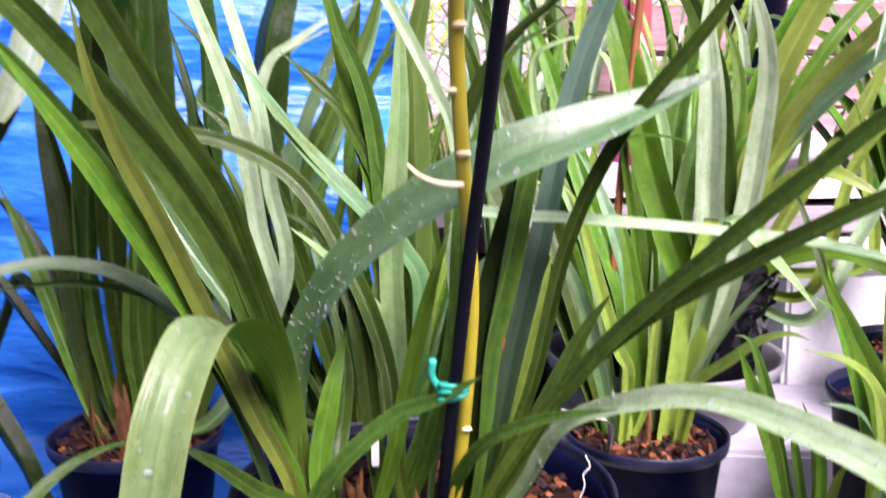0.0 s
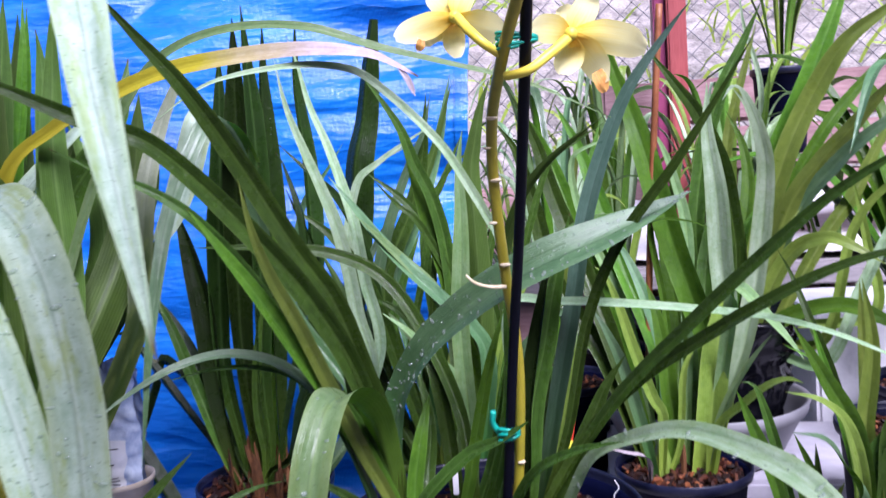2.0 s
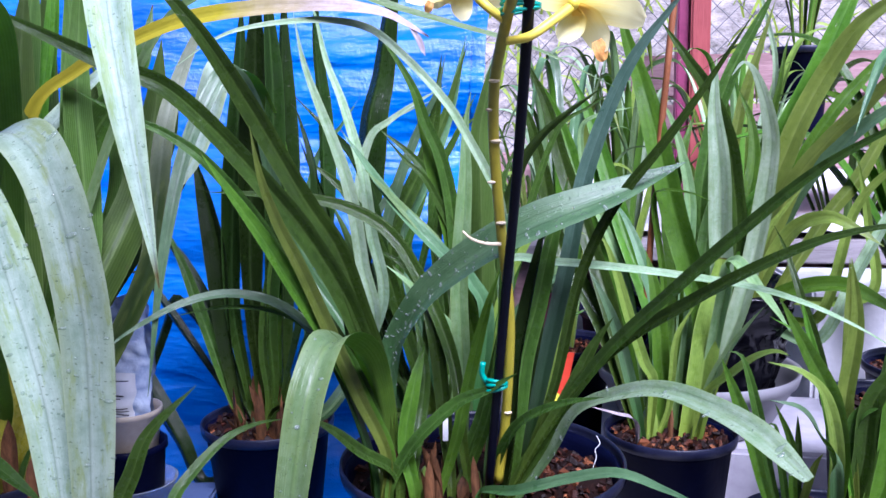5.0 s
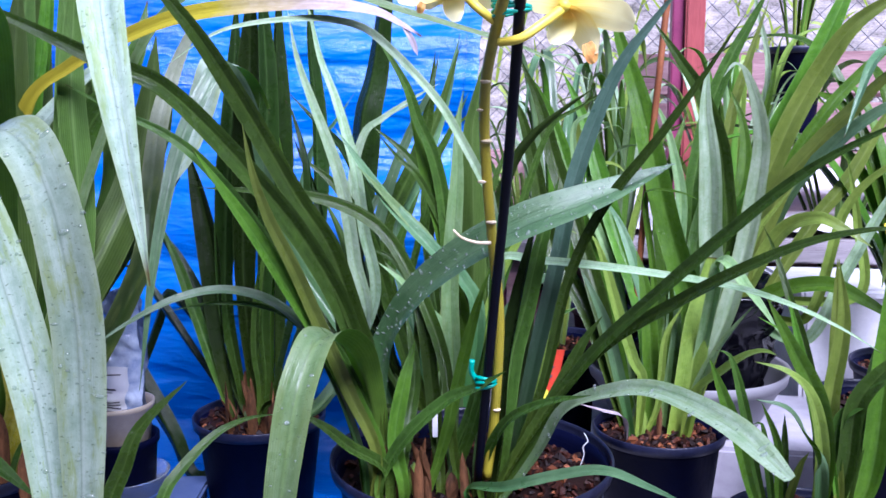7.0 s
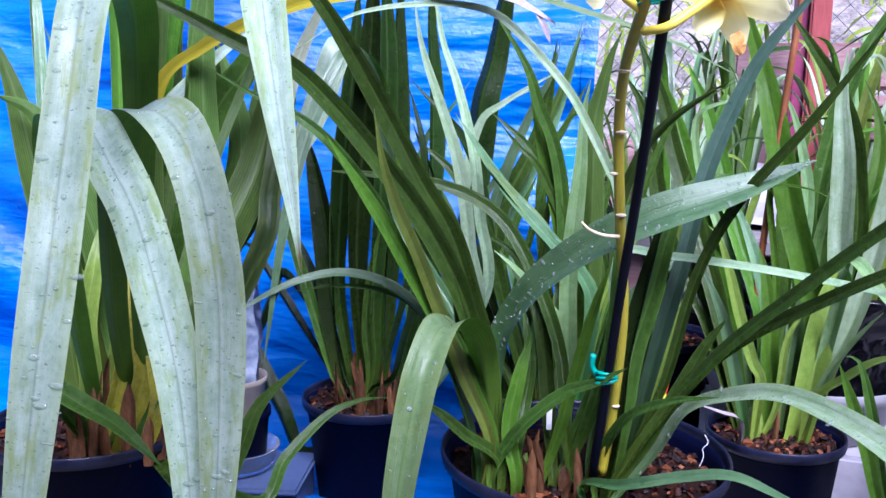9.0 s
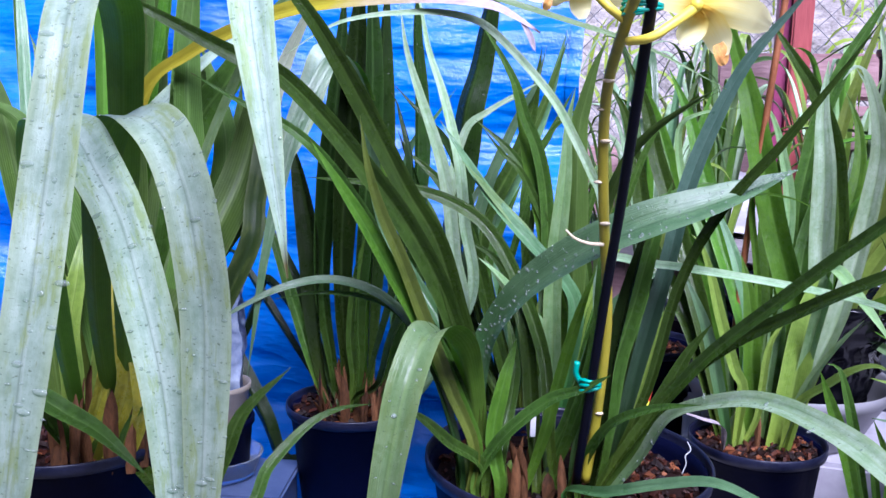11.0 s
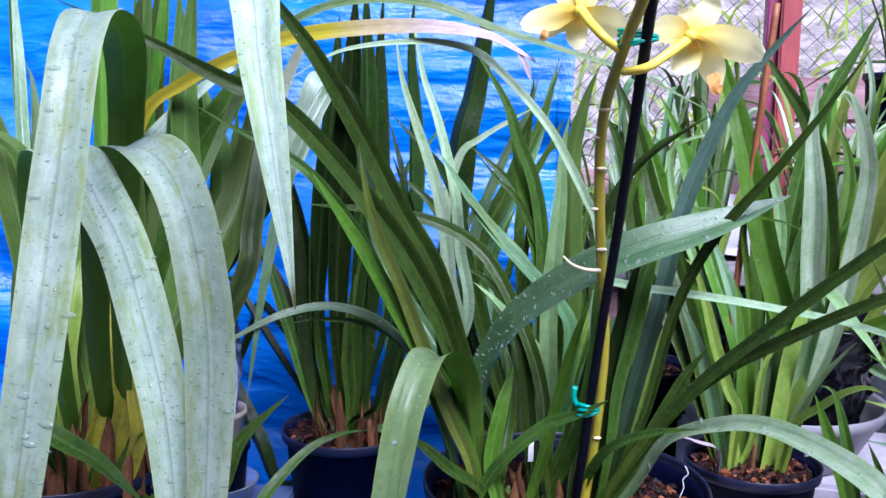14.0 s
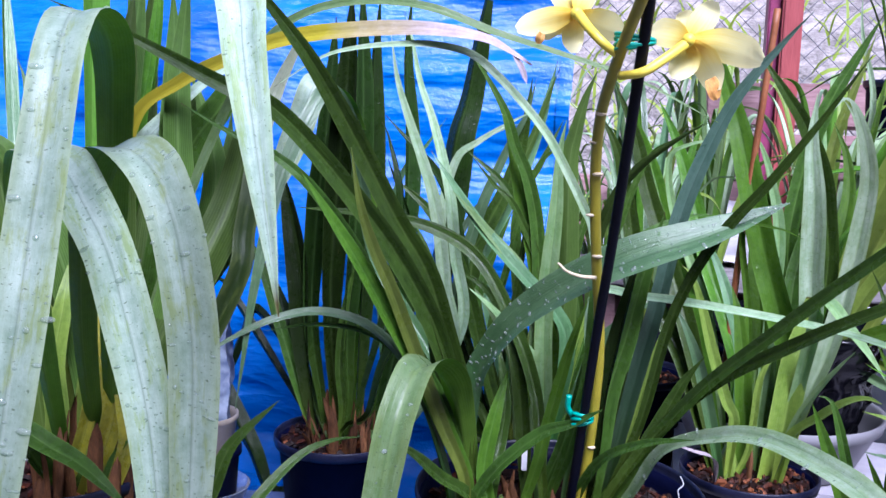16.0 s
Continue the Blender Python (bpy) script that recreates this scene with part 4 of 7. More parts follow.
blade(N, "waxy", 10, [(-0.414, 0.596, 0.160), (-0.415, 0.600, 0.191), (-0.343, 0.620, 0.424), (-0.298, 0.620, 0.527), (-0.250, 0.610, 0.597), (-0.206, 0.600, 0.626), (-0.147, 0.590, 0.637), (-0.081, 0.580, 0.631), (-0.021, 0.580, 0.610), (0.037, 0.580, 0.592), (0.099, 0.580, 0.572), (0.165, 0.580, 0.539)], face=(0.30, -0.81, 0.50))
blade(N, "green", 20, [(-0.410, 0.580, 0.160), (-0.412, 0.559, 0.174), (-0.416, 0.520, 0.185), (-0.414, 0.470, 0.252), (-0.374, 0.460, 0.245), (-0.333, 0.450, 0.235), (-0.283, 0.440, 0.208)], face=(0.42, -0.53, 0.74))
blade(N, "green", 17, [(-0.410, 0.580, 0.160), (-0.360, 0.545, 0.161), (-0.266, 0.480, 0.162), (-0.240, 0.490, 0.208), (-0.226, 0.505, 0.249), (-0.192, 0.530, 0.286)], face=(0.35, -0.66, 0.66))
blade(N, "green", 12, [(-0.410, 0.580, 0.160), (-0.350, 0.559, 0.153), (-0.238, 0.520, 0.148), (-0.229, 0.560, 0.176), (-0.205, 0.600, 0.207), (-0.178, 0.620, 0.220), (-0.149, 0.630, 0.224)], face=(0.28, -0.64, 0.71))
blade(N, "green", 12, [(-0.410, 0.580, 0.160), (-0.391, 0.570, 0.168), (-0.356, 0.550, 0.175), (-0.367, 0.530, 0.187), (-0.357, 0.530, 0.217), (-0.341, 0.530, 0.235)], face=(0.49, -0.72, 0.50))
blade(M, "waxy", 17, [(0.037, 0.625, 0.160), (0.028, 0.630, 0.190), (0.025, 0.650, 0.274), (0.021, 0.660, 0.349), (0.025, 0.660, 0.414), (0.028, 0.660, 0.461), (0.029, 0.660, 0.508), (0.034, 0.660, 0.539)], face=(0.11, -0.84, 0.54))
blade(M, "pale", 8, [(0.056, 0.617, 0.160), (0.052, 0.620, 0.197), (0.074, 0.620, 0.361), (0.069, 0.600, 0.439), (0.060, 0.590, 0.465), (0.045, 0.580, 0.496), (0.030, 0.575, 0.523), (0.011, 0.570, 0.547), (-0.012, 0.565, 0.571), (-0.034, 0.560, 0.589), (-0.061, 0.555, 0.596), (-0.089, 0.550, 0.597), (-0.130, 0.545, 0.593), (-0.161, 0.540, 0.584), (-0.204, 0.540, 0.559)], face=(0.18, -0.90, 0.41))
blade(M, "bluish", 14, [(-0.020, 0.600, 0.160), (-0.065, 0.621, 0.290), (-0.148, 0.660, 0.397), (-0.156, 0.610, 0.519), (-0.160, 0.560, 0.559), (-0.170, 0.530, 0.530), (-0.182, 0.510, 0.487), (-0.187, 0.490, 0.438), (-0.192, 0.475, 0.384), (-0.196, 0.465, 0.330), (-0.199, 0.460, 0.298)], face=(0.42, -0.85, 0.32))
blade(N, "green", 32, [(-0.410, 0.580, 0.160), (-0.449, 0.594, 0.163), (-0.522, 0.620, 0.166), (-0.556, 0.640, 0.253), (-0.564, 0.650, 0.334), (-0.557, 0.660, 0.410), (-0.532, 0.660, 0.485)], face=(-0.64, 0.77, 0.02))
blade(N, "green", 32, [(-0.447, 0.596, 0.160), (-0.456, 0.600, 0.186), (-0.482, 0.620, 0.271), (-0.493, 0.630, 0.355), (-0.490, 0.640, 0.427), (-0.481, 0.650, 0.499)], face=(-0.61, 0.79, 0.03))
blade(N, "green", 43, [(-0.403, 0.596, 0.160), (-0.402, 0.600, 0.187), (-0.406, 0.620, 0.266), (-0.397, 0.640, 0.347), (-0.401, 0.660, 0.417), (-0.409, 0.670, 0.477)], face=(-0.54, 0.84, 0.02))
blade(N, "young", 25, [(-0.451, 0.572, 0.160), (-0.461, 0.570, 0.190), (-0.449, 0.570, 0.240), (-0.450, 0.570, 0.298), (-0.464, 0.570, 0.355)], face=(-0.60, 0.78, -0.14))
blade(N, "young", 27, [(-0.413, 0.572, 0.160), (-0.414, 0.570, 0.196), (-0.416, 0.570, 0.243), (-0.404, 0.570, 0.302), (-0.386, 0.570, 0.349)], face=(-0.57, 0.81, -0.14))
# upright plant in front of the tarp, the shade on it put into its leaf colour
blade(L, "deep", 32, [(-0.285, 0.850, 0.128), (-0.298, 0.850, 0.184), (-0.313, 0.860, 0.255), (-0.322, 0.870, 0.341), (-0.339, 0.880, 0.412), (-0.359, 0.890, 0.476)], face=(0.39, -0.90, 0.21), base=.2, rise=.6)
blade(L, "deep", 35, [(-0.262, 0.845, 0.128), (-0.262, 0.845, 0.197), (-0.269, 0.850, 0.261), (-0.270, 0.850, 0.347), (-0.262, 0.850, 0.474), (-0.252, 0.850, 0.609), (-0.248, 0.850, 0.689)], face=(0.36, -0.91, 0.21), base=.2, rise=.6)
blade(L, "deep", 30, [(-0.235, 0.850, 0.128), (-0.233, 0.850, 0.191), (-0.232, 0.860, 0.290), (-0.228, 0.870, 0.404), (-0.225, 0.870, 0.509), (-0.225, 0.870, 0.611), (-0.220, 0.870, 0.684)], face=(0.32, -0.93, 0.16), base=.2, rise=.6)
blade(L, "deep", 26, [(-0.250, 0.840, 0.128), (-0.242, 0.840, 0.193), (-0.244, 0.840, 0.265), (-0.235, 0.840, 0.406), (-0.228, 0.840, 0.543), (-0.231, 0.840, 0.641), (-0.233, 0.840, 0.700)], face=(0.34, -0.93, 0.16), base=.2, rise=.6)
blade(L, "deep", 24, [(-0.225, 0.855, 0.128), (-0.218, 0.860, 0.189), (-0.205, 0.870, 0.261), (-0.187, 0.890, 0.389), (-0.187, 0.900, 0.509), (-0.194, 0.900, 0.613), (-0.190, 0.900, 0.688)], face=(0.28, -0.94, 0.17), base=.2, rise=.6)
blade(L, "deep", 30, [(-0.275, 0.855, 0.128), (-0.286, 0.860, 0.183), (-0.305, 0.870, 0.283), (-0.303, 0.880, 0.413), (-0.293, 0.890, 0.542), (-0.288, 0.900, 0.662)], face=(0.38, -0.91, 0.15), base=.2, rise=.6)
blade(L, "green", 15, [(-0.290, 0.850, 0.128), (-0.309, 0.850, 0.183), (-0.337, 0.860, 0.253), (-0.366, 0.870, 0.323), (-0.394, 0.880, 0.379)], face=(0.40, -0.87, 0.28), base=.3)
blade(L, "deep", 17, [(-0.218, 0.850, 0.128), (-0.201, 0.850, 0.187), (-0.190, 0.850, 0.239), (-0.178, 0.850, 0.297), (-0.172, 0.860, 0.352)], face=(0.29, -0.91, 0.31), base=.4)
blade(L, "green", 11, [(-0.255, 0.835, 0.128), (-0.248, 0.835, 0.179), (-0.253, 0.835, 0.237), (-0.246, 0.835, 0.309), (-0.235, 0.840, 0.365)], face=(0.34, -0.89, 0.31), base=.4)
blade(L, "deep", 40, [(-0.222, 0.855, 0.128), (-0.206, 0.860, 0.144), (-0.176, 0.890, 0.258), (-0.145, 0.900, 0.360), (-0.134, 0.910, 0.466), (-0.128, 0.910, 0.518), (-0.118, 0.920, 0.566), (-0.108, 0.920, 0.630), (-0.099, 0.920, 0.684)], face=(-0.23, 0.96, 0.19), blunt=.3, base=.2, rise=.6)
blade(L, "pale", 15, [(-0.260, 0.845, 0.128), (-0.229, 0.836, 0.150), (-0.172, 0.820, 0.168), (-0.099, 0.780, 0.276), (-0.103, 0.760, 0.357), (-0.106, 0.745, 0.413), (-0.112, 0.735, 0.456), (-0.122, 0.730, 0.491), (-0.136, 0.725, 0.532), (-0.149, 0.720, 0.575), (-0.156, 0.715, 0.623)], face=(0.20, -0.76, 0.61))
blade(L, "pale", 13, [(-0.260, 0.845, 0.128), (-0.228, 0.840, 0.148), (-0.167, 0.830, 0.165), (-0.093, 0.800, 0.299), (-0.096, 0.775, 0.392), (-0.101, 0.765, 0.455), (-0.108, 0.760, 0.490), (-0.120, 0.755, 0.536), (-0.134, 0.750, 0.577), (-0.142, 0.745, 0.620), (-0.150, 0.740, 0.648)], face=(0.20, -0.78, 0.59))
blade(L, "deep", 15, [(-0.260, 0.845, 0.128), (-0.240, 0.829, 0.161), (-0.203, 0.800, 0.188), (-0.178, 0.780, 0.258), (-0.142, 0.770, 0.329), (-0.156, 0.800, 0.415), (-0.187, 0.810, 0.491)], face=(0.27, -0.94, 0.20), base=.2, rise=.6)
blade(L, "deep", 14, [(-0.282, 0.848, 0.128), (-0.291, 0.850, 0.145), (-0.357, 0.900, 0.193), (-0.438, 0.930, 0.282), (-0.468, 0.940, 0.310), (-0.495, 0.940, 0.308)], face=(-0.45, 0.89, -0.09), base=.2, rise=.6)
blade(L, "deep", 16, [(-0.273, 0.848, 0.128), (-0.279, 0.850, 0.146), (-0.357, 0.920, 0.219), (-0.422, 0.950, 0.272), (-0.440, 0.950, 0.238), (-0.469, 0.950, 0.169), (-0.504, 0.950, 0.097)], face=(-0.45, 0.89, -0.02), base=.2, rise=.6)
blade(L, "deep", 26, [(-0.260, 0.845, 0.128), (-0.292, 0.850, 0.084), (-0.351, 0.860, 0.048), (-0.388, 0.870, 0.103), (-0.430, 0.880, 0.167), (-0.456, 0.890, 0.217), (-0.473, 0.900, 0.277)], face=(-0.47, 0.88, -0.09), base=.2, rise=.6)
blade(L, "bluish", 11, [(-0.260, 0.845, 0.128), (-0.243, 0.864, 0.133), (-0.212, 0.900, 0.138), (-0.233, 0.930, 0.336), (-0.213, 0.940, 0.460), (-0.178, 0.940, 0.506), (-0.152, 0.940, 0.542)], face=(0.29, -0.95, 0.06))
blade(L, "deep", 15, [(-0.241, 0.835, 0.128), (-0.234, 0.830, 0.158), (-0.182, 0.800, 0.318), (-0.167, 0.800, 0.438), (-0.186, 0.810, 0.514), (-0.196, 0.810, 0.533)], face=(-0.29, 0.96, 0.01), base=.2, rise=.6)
# plant behind the main one
blade(C, "green", 15, [(-0.020, 0.806, 0.136), (-0.020, 0.800, 0.192), (-0.001, 0.790, 0.296), (-0.002, 0.780, 0.361), (-0.007, 0.775, 0.429), (-0.017, 0.770, 0.476), (-0.031, 0.765, 0.510), (-0.042, 0.760, 0.545), (-0.060, 0.755, 0.578), (-0.081, 0.750, 0.609)], face=(0.14, -0.86, 0.49))
blade(C, "green", 11, [(-0.001, 0.822, 0.136), (0.004, 0.820, 0.188), (0.011, 0.790, 0.335), (-0.027, 0.770, 0.440), (-0.054, 0.765, 0.471), (-0.076, 0.760, 0.498)], face=(0.17, -0.98, 0.09))
blade(C, "green", 26, [(0.012, 0.822, 0.136), (0.020, 0.820, 0.190), (0.024, 0.800, 0.353), (0.024, 0.790, 0.436), (0.023, 0.790, 0.497), (0.028, 0.790, 0.526), (0.037, 0.790, 0.564), (0.048, 0.790, 0.592)], face=(-0.11, 0.99, 0.07))
blade(C, "bluish", 14, [(-0.020, 0.830, 0.136), (-0.043, 0.833, 0.152), (-0.084, 0.840, 0.164), (-0.118, 0.860, 0.284), (-0.112, 0.870, 0.350), (-0.092, 0.880, 0.431), (-0.064, 0.890, 0.504), (-0.042, 0.890, 0.547), (-0.031, 0.890, 0.591)], face=(0.21, -0.97, 0.09))
blade(C, "green", 15, [(-0.020, 0.830, 0.136), (-0.042, 0.841, 0.148), (-0.081, 0.860, 0.158), (-0.114, 0.890, 0.292), (-0.107, 0.900, 0.363), (-0.066, 0.910, 0.455), (-0.041, 0.920, 0.512), (-0.024, 0.920, 0.560), (-0.009, 0.920, 0.605)], face=(-0.18, 0.98, 0.03))
blade(C, "green", 9, [(-0.055, 0.838, 0.136), (-0.063, 0.840, 0.167), (-0.074, 0.870, 0.271), (-0.057, 0.890, 0.367), (-0.032, 0.900, 0.473), (-0.006, 0.900, 0.509), (0.020, 0.900, 0.526)], face=(0.15, -0.98, 0.15))
blade(C, "waxy", 17, [(-0.013, 0.806, 0.136), (-0.011, 0.800, 0.220), (-0.004, 0.790, 0.308), (-0.018, 0.770, 0.372), (-0.057, 0.750, 0.423), (-0.089, 0.730, 0.463)], face=(0.12, -0.74, 0.66))
blade(C, "waxy", 13, [(-0.029, 0.838, 0.136), (-0.031, 0.840, 0.201), (-0.038, 0.830, 0.271), (-0.062, 0.830, 0.317), (-0.088, 0.830, 0.347)], face=(0.15, -0.76, 0.63))
blade(C, "pale", 8, [(-0.020, 0.830, 0.136), (-0.038, 0.861, 0.146), (-0.072, 0.920, 0.155), (-0.124, 0.940, 0.341), (-0.132, 0.940, 0.458), (-0.119, 0.940, 0.505), (-0.083, 0.940, 0.527), (-0.045, 0.940, 0.541)], face=(0.17, -0.75, 0.63))
blade(C, "green", 14, [(-0.052, 0.822, 0.136), (-0.060, 0.820, 0.181), (-0.094, 0.840, 0.234), (-0.132, 0.870, 0.316), (-0.163, 0.900, 0.374), (-0.186, 0.910, 0.414)], face=(-0.24, 0.97, -0.09))
blade(C, "waxy", 12, [(-0.003, 0.790, 0.136), (0.002, 0.780, 0.209), (-0.004, 0.770, 0.263), (-0.012, 0.760, 0.287), (-0.025, 0.760, 0.308)], face=(0.13, -0.82, 0.55))
blade(C, "green", 12, [(0.017, 0.822, 0.136), (0.026, 0.820, 0.197), (0.040, 0.820, 0.306), (0.029, 0.830, 0.381), (0.043, 0.840, 0.445), (0.059, 0.850, 0.489)], face=(0.10, -0.98, 0.14))
blade(C, "young", 10, [(0.015, 0.806, 0.136), (0.024, 0.800, 0.212), (0.040, 0.800, 0.298), (0.065, 0.800, 0.363), (0.096, 0.800, 0.403), (0.139, 0.800, 0.387)], face=(0.07, -0.90, 0.43))
blade(C, "green", 12, [(0.014, 0.806, 0.136), (0.022, 0.800, 0.203), (0.043, 0.800, 0.284), (0.066, 0.810, 0.367), (0.096, 0.820, 0.412), (0.147, 0.830, 0.440), (0.189, 0.830, 0.442)], face=(0.03, -0.77, 0.63))
blade(C, "green", 8, [(-0.042, 0.830, 0.136), (-0.048, 0.830, 0.179), (-0.050, 0.840, 0.266), (-0.038, 0.850, 0.347), (-0.033, 0.860, 0.420), (-0.040, 0.870, 0.472)], face=(0.16, -0.95, 0.26))
blade(C, "young", 8, [(-0.033, 0.838, 0.136), (-0.036, 0.840, 0.177), (-0.028, 0.870, 0.261), (-0.009, 0.900, 0.348), (0.006, 0.920, 0.416), (0.020, 0.930, 0.465)], face=(0.12, -0.93, 0.34))
blade(C, "green", 8, [(-0.059, 0.830, 0.136), (-0.069, 0.830, 0.176), (-0.085, 0.830, 0.265), (-0.111, 0.830, 0.318), (-0.143, 0.830, 0.343), (-0.196, 0.840, 0.345)], face=(0.20, -0.83, 0.52))
blade(C, "bluish", 16, [(0.008, 0.814, 0.136), (0.015, 0.810, 0.192), (0.055, 0.810, 0.283), (0.090, 0.800, 0.327), (0.124, 0.800, 0.354)], face=(0.04, -0.81, 0.58))
blade(C, "green", 14, [(0.019, 0.806, 0.136), (0.029, 0.800, 0.197), (0.070, 0.800, 0.248), (0.111, 0.800, 0.290), (0.140, 0.800, 0.306)], face=(0.02, -0.80, 0.60))
blade(C, "green", 9, [(0.015, 0.822, 0.136), (0.023, 0.820, 0.190), (0.044, 0.840, 0.315), (0.069, 0.860, 0.406), (0.101, 0.870, 0.498), (0.135, 0.870, 0.524), (0.167, 0.870, 0.543)], face=(0.03, -0.99, 0.13))
# potted plant at the middle right
# tall plant further back on the right
blade(D, "young", 29, [(0.344, 1.120, 0.235), (0.342, 1.099, 0.244), (0.337, 1.060, 0.251), (0.356, 1.070, 0.379), (0.383, 1.070, 0.450), (0.403, 1.070, 0.504), (0.433, 1.070, 0.565), (0.468, 1.060, 0.623), (0.509, 1.050, 0.656), (0.555, 1.040, 0.685)], face=(-0.22, -0.97, -0.04))
blade(D, "fresh", 31, [(0.333, 1.080, 0.235), (0.330, 1.070, 0.249), (0.349, 1.080, 0.378), (0.383, 1.090, 0.473), (0.425, 1.100, 0.559), (0.458, 1.110, 0.636), (0.484, 1.120, 0.698), (0.495, 1.120, 0.736)], face=(-0.21, -0.98, -0.03))
blade(D, "young", 23, [(0.344, 1.120, 0.235), (0.344, 1.095, 0.245), (0.343, 1.050, 0.253), (0.388, 1.040, 0.412), (0.431, 1.030, 0.480), (0.465, 1.020, 0.519), (0.505, 1.010, 0.565), (0.543, 1.000, 0.589)], face=(0.25, 0.96, 0.10))
blade(D, "bluish", 21, [(0.344, 1.120, 0.235), (0.344, 1.095, 0.245), (0.343, 1.050, 0.253), (0.396, 1.040, 0.404), (0.443, 1.020, 0.472), (0.481, 1.000, 0.511), (0.520, 0.990, 0.534), (0.571, 0.980, 0.545)], face=(-0.23, -0.83, 0.52))
blade(D, "fresh", 17, [(0.344, 1.120, 0.235), (0.342, 1.099, 0.244), (0.337, 1.060, 0.251), (0.395, 1.070, 0.425), (0.443, 1.080, 0.510), (0.483, 1.090, 0.559), (0.539, 1.100, 0.615), (0.583, 1.100, 0.658)], face=(-0.25, -0.95, 0.17))
blade(D, "young", 19, [(0.372, 1.088, 0.235), (0.380, 1.080, 0.263), (0.447, 1.100, 0.373), (0.488, 1.110, 0.427), (0.530, 1.120, 0.506), (0.552, 1.120, 0.545)], face=(0.25, 0.97, 0.04))
blade(D, "pale", 16, [(0.334, 1.088, 0.235), (0.332, 1.080, 0.247), (0.372, 1.120, 0.407), (0.373, 1.140, 0.514), (0.362, 1.140, 0.556), (0.343, 1.130, 0.582)], face=(-0.15, -0.88, 0.45))
blade(D, "pale", 9, [(0.334, 1.088, 0.235), (0.332, 1.080, 0.247), (0.367, 1.140, 0.372), (0.381, 1.160, 0.514), (0.397, 1.160, 0.530), (0.415, 1.150, 0.545)], face=(-0.16, -0.88, 0.45))
blade(D, "pale", 9, [(0.338, 1.088, 0.235), (0.336, 1.080, 0.247), (0.376, 1.160, 0.455), (0.389, 1.180, 0.581), (0.368, 1.180, 0.674), (0.364, 1.180, 0.732)], face=(-0.17, -0.93, 0.33))
blade(D, "fresh", 11, [(0.338, 1.088, 0.235), (0.336, 1.080, 0.247), (0.364, 1.140, 0.431), (0.389, 1.160, 0.538), (0.400, 1.170, 0.605), (0.408, 1.170, 0.629)], face=(-0.17, -0.95, 0.27))
blade(D, "young", 21, [(0.344, 1.120, 0.235), (0.342, 1.095, 0.245), (0.339, 1.050, 0.253), (0.386, 1.030, 0.358), (0.424, 1.000, 0.387), (0.454, 0.980, 0.377), (0.487, 0.970, 0.355)], face=(-0.19, -0.83, 0.52))
blade(D, "fresh", 22, [(0.344, 1.120, 0.235), (0.345, 1.089, 0.247), (0.347, 1.030, 0.257), (0.387, 1.000, 0.293), (0.438, 0.970, 0.308), (0.478, 0.940, 0.293), (0.519, 0.920, 0.267)], face=(-0.19, -0.77, 0.61))
blade(D, "young", 15, [(0.332, 1.096, 0.235), (0.329, 1.090, 0.245), (0.327, 1.140, 0.407), (0.340, 1.160, 0.516), (0.363, 1.170, 0.599), (0.386, 1.180, 0.673)], face=(-0.15, -0.99, -0.00))
blade(D, "young", 13, [(0.344, 1.120, 0.235), (0.373, 1.085, 0.247), (0.428, 1.020, 0.257), (0.465, 1.020, 0.395), (0.509, 1.000, 0.454), (0.547, 0.990, 0.475)], face=(-0.27, -0.90, 0.33))
blade(D, "young", 13, [(0.344, 1.120, 0.235), (0.397, 1.095, 0.260), (0.495, 1.050, 0.281), (0.488, 1.050, 0.376), (0.476, 1.050, 0.439), (0.469, 1.050, 0.462)], face=(-0.25, -0.96, 0.15))
blade(D, "pale", 15, [(0.344, 1.120, 0.235), (0.372, 1.078, 0.232), (0.423, 1.000, 0.230), (0.464, 0.990, 0.323), (0.496, 0.980, 0.397), (0.514, 0.970, 0.434), (0.544, 0.960, 0.468)], face=(-0.24, -0.82, 0.51))
blade(D, "young", 15, [(0.344, 1.120, 0.235), (0.342, 1.099, 0.244), (0.337, 1.060, 0.251), (0.325, 1.080, 0.346), (0.297, 1.100, 0.395), (0.257, 1.100, 0.413)], face=(-0.11, -0.93, 0.36))
# plant at the right edge
blade(E, "young", 12, [(0.394, 0.692, 0.100), (0.395, 0.690, 0.152), (0.388, 0.700, 0.227), (0.390, 0.720, 0.300), (0.390, 0.730, 0.377)], face=(-0.22, -0.89, 0.40))
blade(E, "green", 10, [(0.392, 0.700, 0.100), (0.393, 0.700, 0.147), (0.375, 0.760, 0.266), (0.356, 0.780, 0.332), (0.343, 0.800, 0.376), (0.331, 0.800, 0.400)], face=(-0.17, -0.88, 0.44))
blade(E, "fresh", 10, [(0.386, 0.700, 0.100), (0.385, 0.700, 0.146), (0.374, 0.720, 0.231), (0.360, 0.740, 0.294), (0.350, 0.750, 0.338)], face=(-0.20, -0.95, 0.23))
blade(E, "green", 12, [(0.402, 0.700, 0.100), (0.406, 0.700, 0.148), (0.420, 0.720, 0.211), (0.434, 0.740, 0.274), (0.456, 0.760, 0.339)], face=(-0.27, -0.93, 0.25))
blade(E, "fresh", 6, [(0.392, 0.692, 0.100), (0.393, 0.690, 0.151), (0.369, 0.680, 0.255), (0.341, 0.680, 0.308), (0.310, 0.680, 0.329)], face=(-0.16, -0.82, 0.54))
